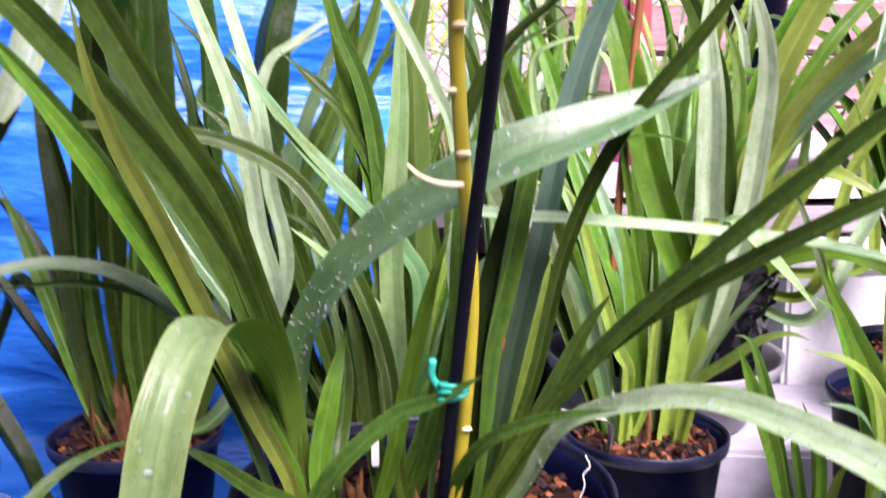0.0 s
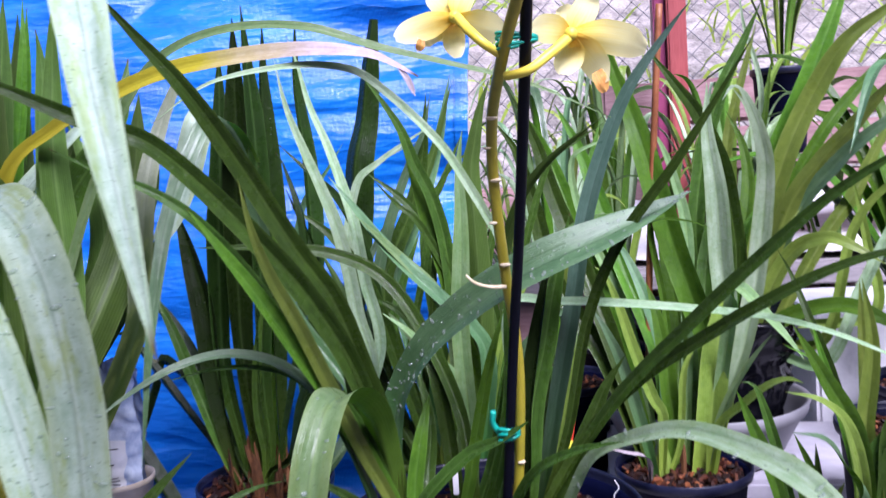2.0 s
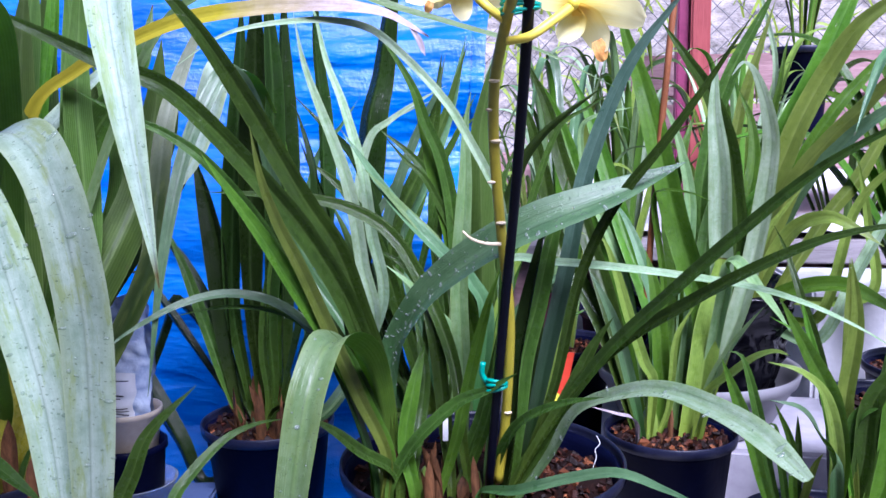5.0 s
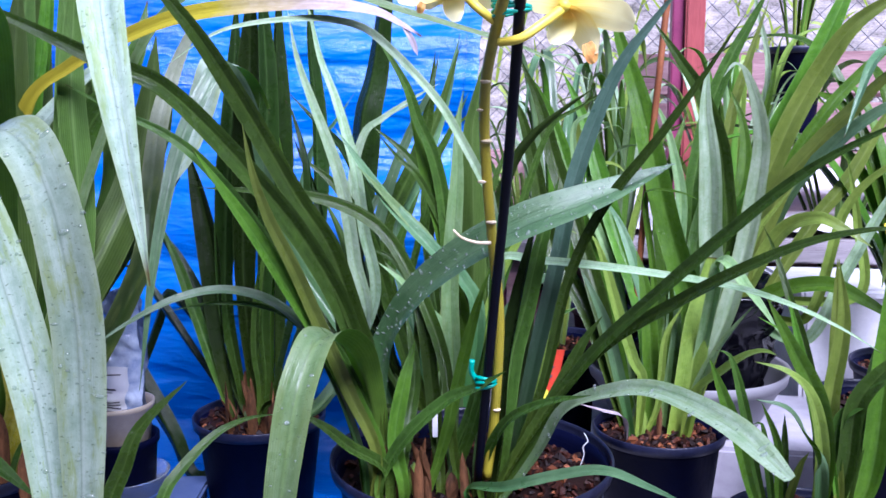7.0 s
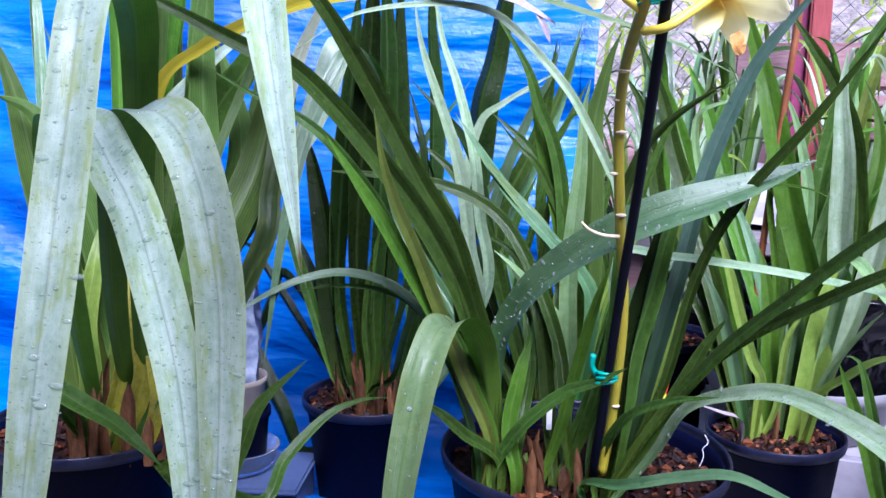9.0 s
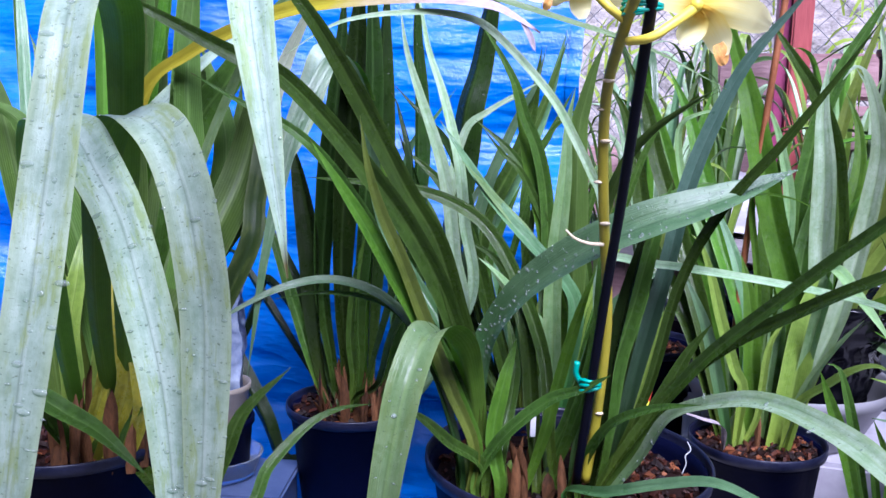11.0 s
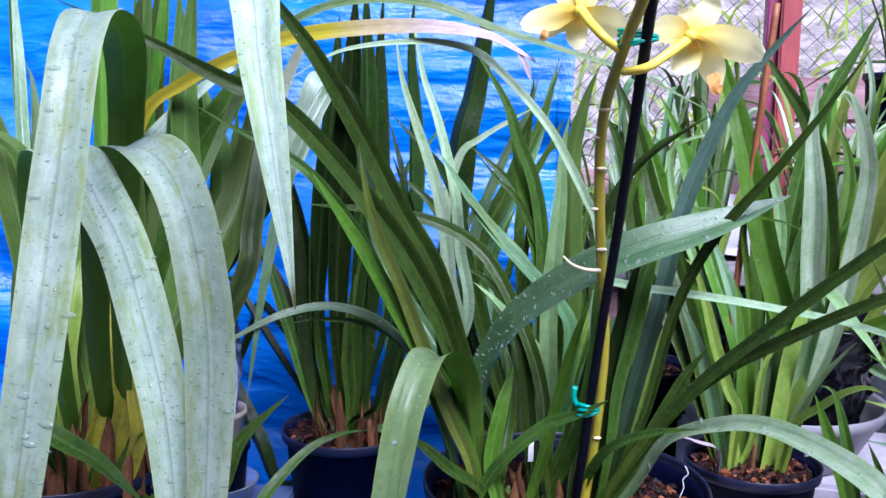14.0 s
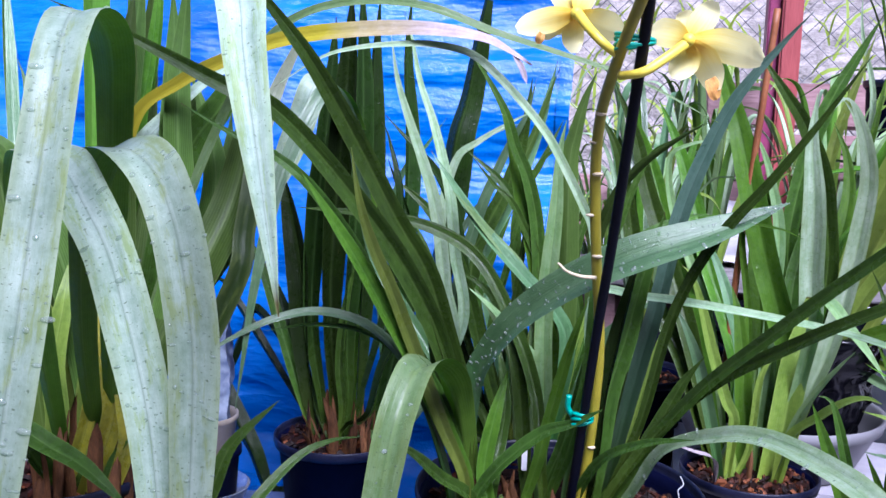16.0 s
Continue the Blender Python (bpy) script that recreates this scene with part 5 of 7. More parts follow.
# thin shoots in the small front pot
blade(E, "green", 11, [(0.338, 0.723, 0.098), (0.335, 0.720, 0.114), (0.323, 0.730, 0.161), (0.313, 0.740, 0.215), (0.298, 0.750, 0.269), (0.283, 0.750, 0.276)], face=(-0.18, -0.91, 0.37))
blade(E, "green", 8, [(0.345, 0.731, 0.098), (0.344, 0.730, 0.110), (0.338, 0.740, 0.157), (0.332, 0.750, 0.199), (0.323, 0.750, 0.199)], face=(-0.20, -0.91, 0.38))
blade(E, "green", 8, [(0.352, 0.739, 0.098), (0.353, 0.740, 0.106), (0.358, 0.760, 0.150), (0.359, 0.780, 0.202)], face=(-0.21, -0.89, 0.41))
blade(E, "young", 8, [(0.354, 0.739, 0.098), (0.355, 0.740, 0.106), (0.370, 0.750, 0.154), (0.379, 0.750, 0.173)], face=(-0.22, -0.88, 0.41))
# smaller leaves of several plants
blade(M, "green", 11, [(0.075, 0.605, 0.160), (0.071, 0.624, 0.296), (0.064, 0.660, 0.406), (0.081, 0.640, 0.467), (0.103, 0.620, 0.499), (0.131, 0.600, 0.522), (0.158, 0.580, 0.540)], face=(-0.04, 0.97, 0.25))
blade(N, "yellow", 21, [(-0.399, 0.572, 0.160), (-0.397, 0.570, 0.195), (-0.381, 0.580, 0.239), (-0.371, 0.600, 0.280), (-0.365, 0.620, 0.329), (-0.363, 0.630, 0.363)], face=(0.48, -0.82, 0.32))
blade(N, "yellow", 14, [(-0.404, 0.572, 0.160), (-0.403, 0.570, 0.195), (-0.418, 0.600, 0.251), (-0.428, 0.620, 0.306), (-0.434, 0.630, 0.353)], face=(0.52, -0.81, 0.29))
blade(N, "green", 38, [(-0.403, 0.572, 0.160), (-0.402, 0.570, 0.191), (-0.416, 0.600, 0.354), (-0.418, 0.620, 0.464), (-0.409, 0.630, 0.575), (-0.403, 0.640, 0.657)], face=(-0.58, 0.80, 0.14))
blade(N, "green", 31, [(-0.400, 0.580, 0.160), (-0.397, 0.580, 0.175), (-0.378, 0.620, 0.293), (-0.368, 0.640, 0.406), (-0.367, 0.650, 0.520), (-0.371, 0.660, 0.632), (-0.373, 0.660, 0.664)], face=(-0.53, 0.83, 0.20))
blade(N, "green", 31, [(-0.411, 0.596, 0.160), (-0.411, 0.600, 0.178), (-0.390, 0.660, 0.307), (-0.350, 0.680, 0.402), (-0.341, 0.690, 0.473), (-0.362, 0.700, 0.543), (-0.376, 0.700, 0.579)], face=(-0.50, 0.86, 0.05))
blade(N, "green", 20, [(-0.408, 0.588, 0.160), (-0.407, 0.590, 0.177), (-0.395, 0.700, 0.298), (-0.344, 0.740, 0.394), (-0.303, 0.760, 0.463), (-0.285, 0.770, 0.519)], face=(-0.48, 0.88, -0.02))
blade(N, "green", 27, [(-0.416, 0.596, 0.160), (-0.418, 0.600, 0.172), (-0.443, 0.680, 0.301), (-0.442, 0.700, 0.410), (-0.454, 0.720, 0.520), (-0.466, 0.730, 0.618), (-0.469, 0.730, 0.672)], face=(-0.56, 0.82, 0.10))
blade(C, "green", 16, [(-0.020, 0.830, 0.136), (-0.057, 0.834, 0.160), (-0.127, 0.840, 0.180), (-0.149, 0.860, 0.274), (-0.176, 0.880, 0.349), (-0.202, 0.900, 0.397), (-0.212, 0.900, 0.433)], face=(0.28, -0.95, 0.15))
blade(C, "green", 14, [(-0.020, 0.830, 0.136), (-0.054, 0.834, 0.160), (-0.116, 0.840, 0.180), (-0.101, 0.860, 0.275), (-0.082, 0.880, 0.357), (-0.055, 0.900, 0.432)], face=(0.20, -0.97, 0.14))
blade(C, "bluish", 12, [(-0.020, 0.830, 0.136), (-0.056, 0.834, 0.160), (-0.123, 0.840, 0.180), (-0.136, 0.860, 0.275), (-0.132, 0.880, 0.357), (-0.106, 0.900, 0.425), (-0.069, 0.900, 0.467)], face=(0.24, -0.94, 0.24))
blade(C, "green", 14, [(-0.020, 0.830, 0.136), (-0.059, 0.834, 0.160), (-0.131, 0.840, 0.180), (-0.169, 0.870, 0.257), (-0.216, 0.900, 0.324), (-0.256, 0.920, 0.365)], face=(0.30, -0.92, 0.26))
blade(L, "deep", 22, [(-0.276, 0.856, 0.128), (-0.283, 0.860, 0.140), (-0.339, 0.880, 0.259), (-0.386, 0.900, 0.336), (-0.416, 0.900, 0.373)], face=(-0.45, 0.89, 0.05), base=.2, rise=.6)
blade(N, "green", 29, [(-0.411, 0.596, 0.160), (-0.412, 0.600, 0.172), (-0.374, 0.680, 0.328), (-0.325, 0.710, 0.441), (-0.300, 0.720, 0.508), (-0.291, 0.720, 0.567)], face=(-0.48, 0.87, 0.12))
blade(N, "green", 37, [(-0.411, 0.596, 0.160), (-0.412, 0.600, 0.183), (-0.416, 0.660, 0.354), (-0.405, 0.690, 0.457), (-0.384, 0.710, 0.537), (-0.369, 0.720, 0.575)], face=(-0.52, 0.84, 0.13))
blade(N, "green", 33, [(-0.403, 0.596, 0.160), (-0.402, 0.600, 0.185), (-0.436, 0.680, 0.381), (-0.437, 0.700, 0.505), (-0.438, 0.720, 0.611), (-0.429, 0.720, 0.691)], face=(-0.53, 0.83, 0.17))
blade(N, "green", 30, [(-0.406, 0.596, 0.160), (-0.405, 0.600, 0.184), (-0.381, 0.680, 0.315), (-0.362, 0.710, 0.400), (-0.345, 0.720, 0.476), (-0.343, 0.730, 0.538)], face=(-0.48, 0.87, 0.08))
# more leaves of the plant behind the main one
blade(C, "green", 16, [(0.000, 0.830, 0.136), (0.009, 0.830, 0.275), (-0.006, 0.840, 0.365), (-0.035, 0.840, 0.433), (-0.062, 0.840, 0.471), (-0.102, 0.840, 0.504)], face=(0.16, -0.97, 0.20))
blade(C, "green", 21, [(-0.030, 0.840, 0.136), (-0.091, 0.870, 0.299), (-0.099, 0.880, 0.374), (-0.085, 0.890, 0.412), (-0.063, 0.900, 0.461), (-0.047, 0.900, 0.517), (-0.038, 0.900, 0.591)], face=(0.20, -0.96, 0.21))
blade(C, "bluish", 20, [(-0.020, 0.840, 0.136), (-0.072, 0.880, 0.299), (-0.089, 0.900, 0.372), (-0.073, 0.910, 0.422), (-0.049, 0.920, 0.478), (-0.031, 0.930, 0.537), (-0.013, 0.930, 0.613)], face=(0.19, -0.96, 0.20))
blade(C, "pale", 12, [(-0.040, 0.830, 0.136), (-0.125, 0.860, 0.327), (-0.137, 0.870, 0.422), (-0.121, 0.870, 0.491), (-0.097, 0.870, 0.512), (-0.064, 0.870, 0.533), (-0.027, 0.870, 0.553)], face=(0.22, -0.88, 0.42))
blade(C, "green", 14, [(0.000, 0.840, 0.136), (-0.039, 0.890, 0.299), (-0.051, 0.900, 0.396), (-0.046, 0.910, 0.451), (-0.028, 0.920, 0.487), (-0.002, 0.930, 0.543)], face=(0.16, -0.94, 0.31))
blade(C, "deep", 16, [(-0.040, 0.830, 0.136), (-0.091, 0.840, 0.305), (-0.109, 0.830, 0.414), (-0.130, 0.820, 0.474), (-0.157, 0.810, 0.506), (-0.191, 0.810, 0.541)], face=(0.25, -0.95, 0.16))
blade(C, "fresh", 22, [(0.010, 0.810, 0.136), (0.014, 0.800, 0.263), (0.002, 0.790, 0.322), (-0.007, 0.780, 0.393), (-0.026, 0.780, 0.466), (-0.039, 0.780, 0.521), (-0.057, 0.780, 0.569)], face=(0.14, -0.92, 0.36))
blade(C, "bluish", 17, [(0.010, 0.800, 0.136), (0.031, 0.780, 0.289), (0.015, 0.770, 0.340), (-0.013, 0.760, 0.371), (-0.060, 0.750, 0.423), (-0.097, 0.740, 0.477), (-0.117, 0.740, 0.504)], face=(0.10, -0.64, 0.76))
blade(C, "green", 17, [(-0.030, 0.820, 0.136), (-0.065, 0.810, 0.260), (-0.087, 0.810, 0.338), (-0.110, 0.810, 0.396), (-0.142, 0.810, 0.440), (-0.183, 0.810, 0.471)], face=(0.23, -0.94, 0.24))
blade(C, "green", 11, [(0.000, 0.820, 0.136), (-0.025, 0.800, 0.259), (-0.041, 0.790, 0.319), (-0.068, 0.790, 0.356), (-0.108, 0.790, 0.373)], face=(0.17, -0.94, 0.31))
blade(C, "waxy", 14, [(0.010, 0.800, 0.136), (0.004, 0.760, 0.266), (-0.019, 0.740, 0.312), (-0.044, 0.730, 0.343), (-0.070, 0.730, 0.363)], face=(0.10, -0.61, 0.78))
blade(C, "deep", 11, [(-0.040, 0.830, 0.136), (-0.102, 0.830, 0.279), (-0.118, 0.830, 0.360), (-0.126, 0.830, 0.413)], face=(0.24, -0.94, 0.26))
# broad leaves of the light-green plant and its neighbours
blade(B, "young", 32, [(0.257, 0.868, 0.131), (0.267, 0.870, 0.193), (0.277, 0.880, 0.270), (0.288, 0.890, 0.320), (0.291, 0.890, 0.351)], face=(-0.12, -0.93, 0.33), base=.8, blunt=.4)
blade(B, "pale", 27, [(0.257, 0.872, 0.131), (0.269, 0.875, 0.192), (0.282, 0.890, 0.268), (0.292, 0.900, 0.322), (0.288, 0.890, 0.376), (0.282, 0.870, 0.460), (0.274, 0.860, 0.522), (0.275, 0.860, 0.576)], face=(-0.10, -0.71, 0.70), base=.5)
blade(B, "pale", 23, [(0.262, 0.875, 0.131), (0.284, 0.880, 0.215), (0.311, 0.900, 0.282), (0.330, 0.920, 0.353), (0.342, 0.930, 0.426), (0.346, 0.930, 0.480), (0.338, 0.920, 0.523), (0.322, 0.910, 0.563), (0.308, 0.900, 0.573), (0.295, 0.890, 0.558)], face=(-0.14, -0.74, 0.65), base=.5)
blade(B, "fresh", 31, [(0.252, 0.878, 0.131), (0.274, 0.910, 0.265), (0.257, 0.920, 0.334), (0.242, 0.930, 0.384), (0.225, 0.940, 0.452), (0.210, 0.950, 0.513), (0.197, 0.960, 0.559), (0.180, 0.960, 0.606), (0.166, 0.960, 0.659)], face=(-0.07, -0.98, 0.18), base=.4)
blade(B, "fresh", 19, [(0.213, 0.865, 0.131), (0.228, 0.865, 0.179), (0.223, 0.865, 0.237), (0.221, 0.870, 0.272), (0.214, 0.880, 0.321), (0.204, 0.890, 0.358)], face=(-0.07, -0.89, 0.45), base=.7)
blade(B, "young", 13, [(0.211, 0.862, 0.131), (0.214, 0.850, 0.209), (0.203, 0.840, 0.237), (0.184, 0.830, 0.296), (0.171, 0.820, 0.342), (0.158, 0.810, 0.378), (0.146, 0.810, 0.390)], face=(-0.03, -0.74, 0.67))
blade(B, "bluish", 14, [(0.205, 0.862, 0.131), (0.195, 0.850, 0.182), (0.174, 0.840, 0.267), (0.157, 0.830, 0.313), (0.142, 0.830, 0.341)], face=(-0.02, -0.73, 0.69))
blade(B, "young", 8, [(0.215, 0.862, 0.131), (0.232, 0.860, 0.174), (0.235, 0.855, 0.213), (0.239, 0.850, 0.265), (0.257, 0.850, 0.301)], face=(-0.07, -0.80, 0.60))
blade(B, "young", 14, [(0.262, 0.865, 0.131), (0.273, 0.850, 0.196), (0.299, 0.820, 0.235), (0.318, 0.800, 0.258), (0.334, 0.780, 0.270), (0.345, 0.760, 0.271)], face=(-0.11, -0.60, 0.79))
blade(B, "waxy", 9, [(0.258, 0.868, 0.131), (0.277, 0.850, 0.213), (0.296, 0.840, 0.256), (0.313, 0.830, 0.286), (0.327, 0.820, 0.308)], face=(-0.09, -0.60, 0.79))
blade(B, "waxy", 16, [(0.262, 0.875, 0.131), (0.277, 0.880, 0.213), (0.289, 0.860, 0.305), (0.294, 0.830, 0.359), (0.316, 0.780, 0.336), (0.331, 0.750, 0.316), (0.340, 0.730, 0.301)], face=(-0.10, -0.64, 0.76))
blade(B, "green", 23, [(0.268, 0.885, 0.131), (0.299, 0.920, 0.278), (0.312, 0.940, 0.370), (0.307, 0.940, 0.433), (0.296, 0.930, 0.488), (0.273, 0.920, 0.542), (0.249, 0.910, 0.577), (0.215, 0.910, 0.625)], face=(-0.13, -0.95, 0.28), base=.3)
blade(B, "young", 11, [(0.268, 0.880, 0.131), (0.313, 0.930, 0.264), (0.344, 0.940, 0.366), (0.370, 0.940, 0.408), (0.387, 0.940, 0.431)], face=(-0.14, -0.76, 0.63))
blade(B, "fresh", 16, [(0.262, 0.885, 0.131), (0.303, 0.930, 0.317), (0.318, 0.950, 0.385), (0.331, 0.960, 0.416), (0.353, 0.970, 0.442)], face=(-0.13, -0.86, 0.49))
blade(B, "fresh", 8, [(0.216, 0.872, 0.131), (0.229, 0.920, 0.286), (0.215, 0.940, 0.405), (0.221, 0.920, 0.426), (0.253, 0.890, 0.426), (0.273, 0.870, 0.419)], face=(-0.05, -0.67, 0.74))
blade(B, "green", 22, [(0.250, 0.885, 0.131), (0.273, 0.950, 0.283), (0.282, 0.980, 0.362), (0.298, 1.000, 0.431), (0.305, 1.010, 0.486)], face=(-0.11, -0.92, 0.37))
blade(B, "bluish", 15, [(0.213, 0.872, 0.131), (0.222, 0.900, 0.256), (0.205, 0.910, 0.332), (0.184, 0.920, 0.386), (0.163, 0.920, 0.418)], face=(-0.04, -0.76, 0.65))
blade(B, "fresh", 24, [(0.217, 0.875, 0.131), (0.220, 0.930, 0.255), (0.182, 0.970, 0.365), (0.157, 1.000, 0.446), (0.134, 1.020, 0.516), (0.106, 1.030, 0.574)], face=(-0.01, -0.95, 0.31))
blade(B, "waxy", 15, [(0.240, 0.885, 0.131), (0.256, 0.960, 0.308), (0.261, 0.980, 0.403), (0.249, 0.990, 0.471), (0.231, 0.980, 0.519), (0.212, 0.960, 0.533)], face=(-0.07, -0.81, 0.58))
blade(B, "fresh", 21, [(0.265, 0.885, 0.131), (0.301, 0.960, 0.311), (0.336, 1.000, 0.433), (0.337, 1.020, 0.501), (0.319, 1.030, 0.549)], face=(-0.15, -0.94, 0.31))
blade(B, "fresh", 20, [(0.226, 0.882, 0.131), (0.244, 0.950, 0.281), (0.236, 0.980, 0.388), (0.251, 1.000, 0.464), (0.267, 1.020, 0.520)], face=(-0.08, -0.93, 0.35))
blade(B, "green", 23, [(0.205, 0.880, 0.131), (0.164, 0.930, 0.279), (0.128, 0.970, 0.383), (0.100, 0.990, 0.459), (0.081, 1.000, 0.526), (0.051, 1.000, 0.593)], face=(0.03, -0.99, 0.17))
blade(B, "fresh", 25, [(0.208, 0.880, 0.131), (0.171, 0.940, 0.277), (0.139, 1.000, 0.365), (0.114, 1.030, 0.449), (0.087, 1.050, 0.522), (0.052, 1.050, 0.581)], face=(0.02, -0.98, 0.17))
blade(B, "green", 22, [(0.200, 0.880, 0.131), (0.152, 0.940, 0.261), (0.098, 0.980, 0.351), (0.074, 1.000, 0.450), (0.056, 1.000, 0.515), (0.029, 1.000, 0.557)], face=(0.05, -0.98, 0.18))
blade(B, "waxy", 11, [(0.215, 0.885, 0.131), (0.184, 0.960, 0.302), (0.136, 0.980, 0.425), (0.125, 0.980, 0.496), (0.148, 0.970, 0.517), (0.196, 0.960, 0.526)], face=(0.01, -0.82, 0.57))
blade(B, "fresh", 19, [(0.210, 0.885, 0.131), (0.185, 0.970, 0.286), (0.155, 1.000, 0.395), (0.148, 1.020, 0.481), (0.164, 1.040, 0.553)], face=(-0.01, -0.94, 0.34))
blade(B, "dead", 6, [(0.198, 0.850, 0.131), (0.193, 0.800, 0.181), (0.171, 0.780, 0.195), (0.144, 0.770, 0.205)], face=(-0.01, -0.46, 0.89))
blade(M, "green", 19, [(-0.036, 0.578, 0.160), (-0.029, 0.575, 0.206), (-0.048, 0.560, 0.324), (-0.077, 0.530, 0.407), (-0.118, 0.490, 0.480), (-0.164, 0.460, 0.538), (-0.201, 0.440, 0.557), (-0.261, 0.410, 0.590), (-0.315, 0.390, 0.614)], face=(0.35, -0.94, -0.02), hold=.4)
blade(M, "green", 11, [(-0.038, 0.570, 0.160), (-0.028, 0.572, 0.207), (-0.050, 0.550, 0.296), (-0.088, 0.520, 0.370), (-0.108, 0.490, 0.430), (-0.135, 0.460, 0.481), (-0.164, 0.450, 0.506), (-0.194, 0.440, 0.521), (-0.228, 0.430, 0.541)], face=(0.33, -0.91, 0.24))
blade(M, "green", 18, [(0.075, 0.580, 0.160), (0.085, 0.570, 0.253), (0.091, 0.575, 0.308), (0.103, 0.580, 0.357), (0.112, 0.585, 0.401), (0.122, 0.590, 0.440), (0.128, 0.590, 0.464)], face=(0.44, -0.84, 0.32))
blade(M, "deep", 15, [(0.072, 0.575, 0.160), (0.083, 0.560, 0.246), (0.086, 0.565, 0.305), (0.094, 0.570, 0.354), (0.103, 0.575, 0.398), (0.112, 0.580, 0.438)], face=(-0.35, -0.88, 0.33))
blade(L, "sheen", 35, [(-0.250, 0.860, 0.128), (-0.249, 0.880, 0.315), (-0.239, 0.870, 0.453), (-0.247, 0.830, 0.549), (-0.249, 0.770, 0.577), (-0.254, 0.745, 0.565), (-0.266, 0.740, 0.525), (-0.283, 0.730, 0.478), (-0.298, 0.720, 0.447)], side=(-0.85, 0.0, 0.5), blunt=.4, base=.3, hold=.85)
blade(N, "tipped", 22, [(-0.390, 0.600, 0.160), (-0.298, 0.640, 0.353), (-0.291, 0.660, 0.422), (-0.285, 0.680, 0.509), (-0.275, 0.700, 0.563), (-0.257, 0.710, 0.608)], face=(0.40, -0.82, 0.41), blunt=.4)
blade(N, "sheen", 21, [(-0.420, 0.600, 0.160), (-0.432, 0.640, 0.405), (-0.413, 0.650, 0.489), (-0.378, 0.660, 0.534), (-0.343, 0.670, 0.567), (-0.317, 0.680, 0.585)], face=(0.43, -0.71, 0.55), blunt=.3)
blade(N, "green", 37, [(-0.400, 0.600, 0.160), (-0.363, 0.630, 0.410), (-0.344, 0.640, 0.497), (-0.314, 0.650, 0.543), (-0.293, 0.660, 0.584), (-0.291, 0.680, 0.631)], face=(0.46, -0.86, 0.23))
blade(N, "fresh", 16, [(-0.410, 0.600, 0.160), (-0.435, 0.665, 0.403), (-0.426, 0.685, 0.537), (-0.421, 0.695, 0.592), (-0.417, 0.705, 0.658), (-0.418, 0.715, 0.708)], face=(0.50, -0.79, 0.35))
blade(N, "bluish", 14, [(-0.460, 0.590, 0.160), (-0.528, 0.620, 0.353), (-0.567, 0.660, 0.496), (-0.584, 0.680, 0.583), (-0.604, 0.700, 0.660), (-0.614, 0.710, 0.718)], face=(0.60, -0.72, 0.36))

blade(N, "yellow", 20, [(-0.400, 0.535, 0.160), (-0.362, 0.530, 0.248), (-0.365, 0.530, 0.292), (-0.378, 0.535, 0.334), (-0.396, 0.545, 0.374)], face=(0.53, -0.77, 0.36), base=.8)
blade(N, "yellow", 14, [(-0.425, 0.535, 0.160), (-0.394, 0.530, 0.228), (-0.384, 0.530, 0.274), (-0.391, 0.535, 0.322)], face=(0.54, -0.75, 0.37), base=.8)
blade(N, "yellow", 16, [(-0.375, 0.535, 0.160), (-0.348, 0.530, 0.222), (-0.349, 0.530, 0.261), (-0.365, 0.535, 0.302)], face=(0.51, -0.76, 0.39), base=.8)
blade(N, "young", 22, [(-0.450, 0.560, 0.160), (-0.437, 0.550, 0.234), (-0.440, 0.550, 0.291), (-0.435, 0.560, 0.346), (-0.441, 0.580, 0.388)], face=(0.58, -0.74, 0.35), base=.9)
blade(E, "young", 16, [(0.375, 0.700, 0.100), (0.382, 0.700, 0.190), (0.385, 0.700, 0.250), (0.392, 0.700, 0.321), (0.384, 0.700, 0.382)], face=(-0.23, -0.86, 0.47))
blade(E, "fresh", 18, [(0.373, 0.700, 0.100), (0.381, 0.690, 0.170), (0.368, 0.670, 0.247), (0.341, 0.660, 0.302), (0.315, 0.660, 0.350)], face=(-0.20, -0.78, 0.59))
blade(E, "green", 19, [(0.385, 0.700, 0.100), (0.400, 0.690, 0.181), (0.404, 0.680, 0.250), (0.436, 0.670, 0.298), (0.459, 0.660, 0.311)], face=(-0.23, -0.78, 0.58))
blade(E, "fresh", 24, [(0.400, 0.705, 0.100), (0.427, 0.710, 0.162), (0.434, 0.710, 0.265), (0.439, 0.720, 0.351), (0.431, 0.720, 0.393)], face=(-0.27, -0.85, 0.45))
blade(E, "young", 13, [(0.372, 0.695, 0.100), (0.374, 0.670, 0.189), (0.358, 0.650, 0.258), (0.334, 0.640, 0.287), (0.303, 0.640, 0.296)], face=(-0.15, -0.59, 0.80))
blade(E, "fresh", 15, [(0.345, 0.690, 0.100), (0.317, 0.690, 0.145), (0.299, 0.685, 0.207), (0.285, 0.680, 0.245), (0.268, 0.675, 0.288)], face=(-0.14, -0.78, 0.61), base=.25, rise=.7)
blade(E, "fresh", 8, [(0.350, 0.700, 0.100), (0.342, 0.700, 0.147), (0.339, 0.700, 0.196), (0.320, 0.690, 0.242)], face=(-0.17, -0.77, 0.61), base=.4)
blade(E, "bluish", 13, [(0.380, 0.690, 0.100), (0.370, 0.660, 0.192), (0.345, 0.620, 0.240), (0.325, 0.600, 0.267), (0.298, 0.590, 0.276)], face=(-0.14, -0.58, 0.80))
blade(E, "green", 12, [(0.400, 0.700, 0.100), (0.389, 0.690, 0.217), (0.408, 0.680, 0.250), (0.421, 0.670, 0.272), (0.439, 0.660, 0.283)], face=(-0.20, -0.69, 0.69))
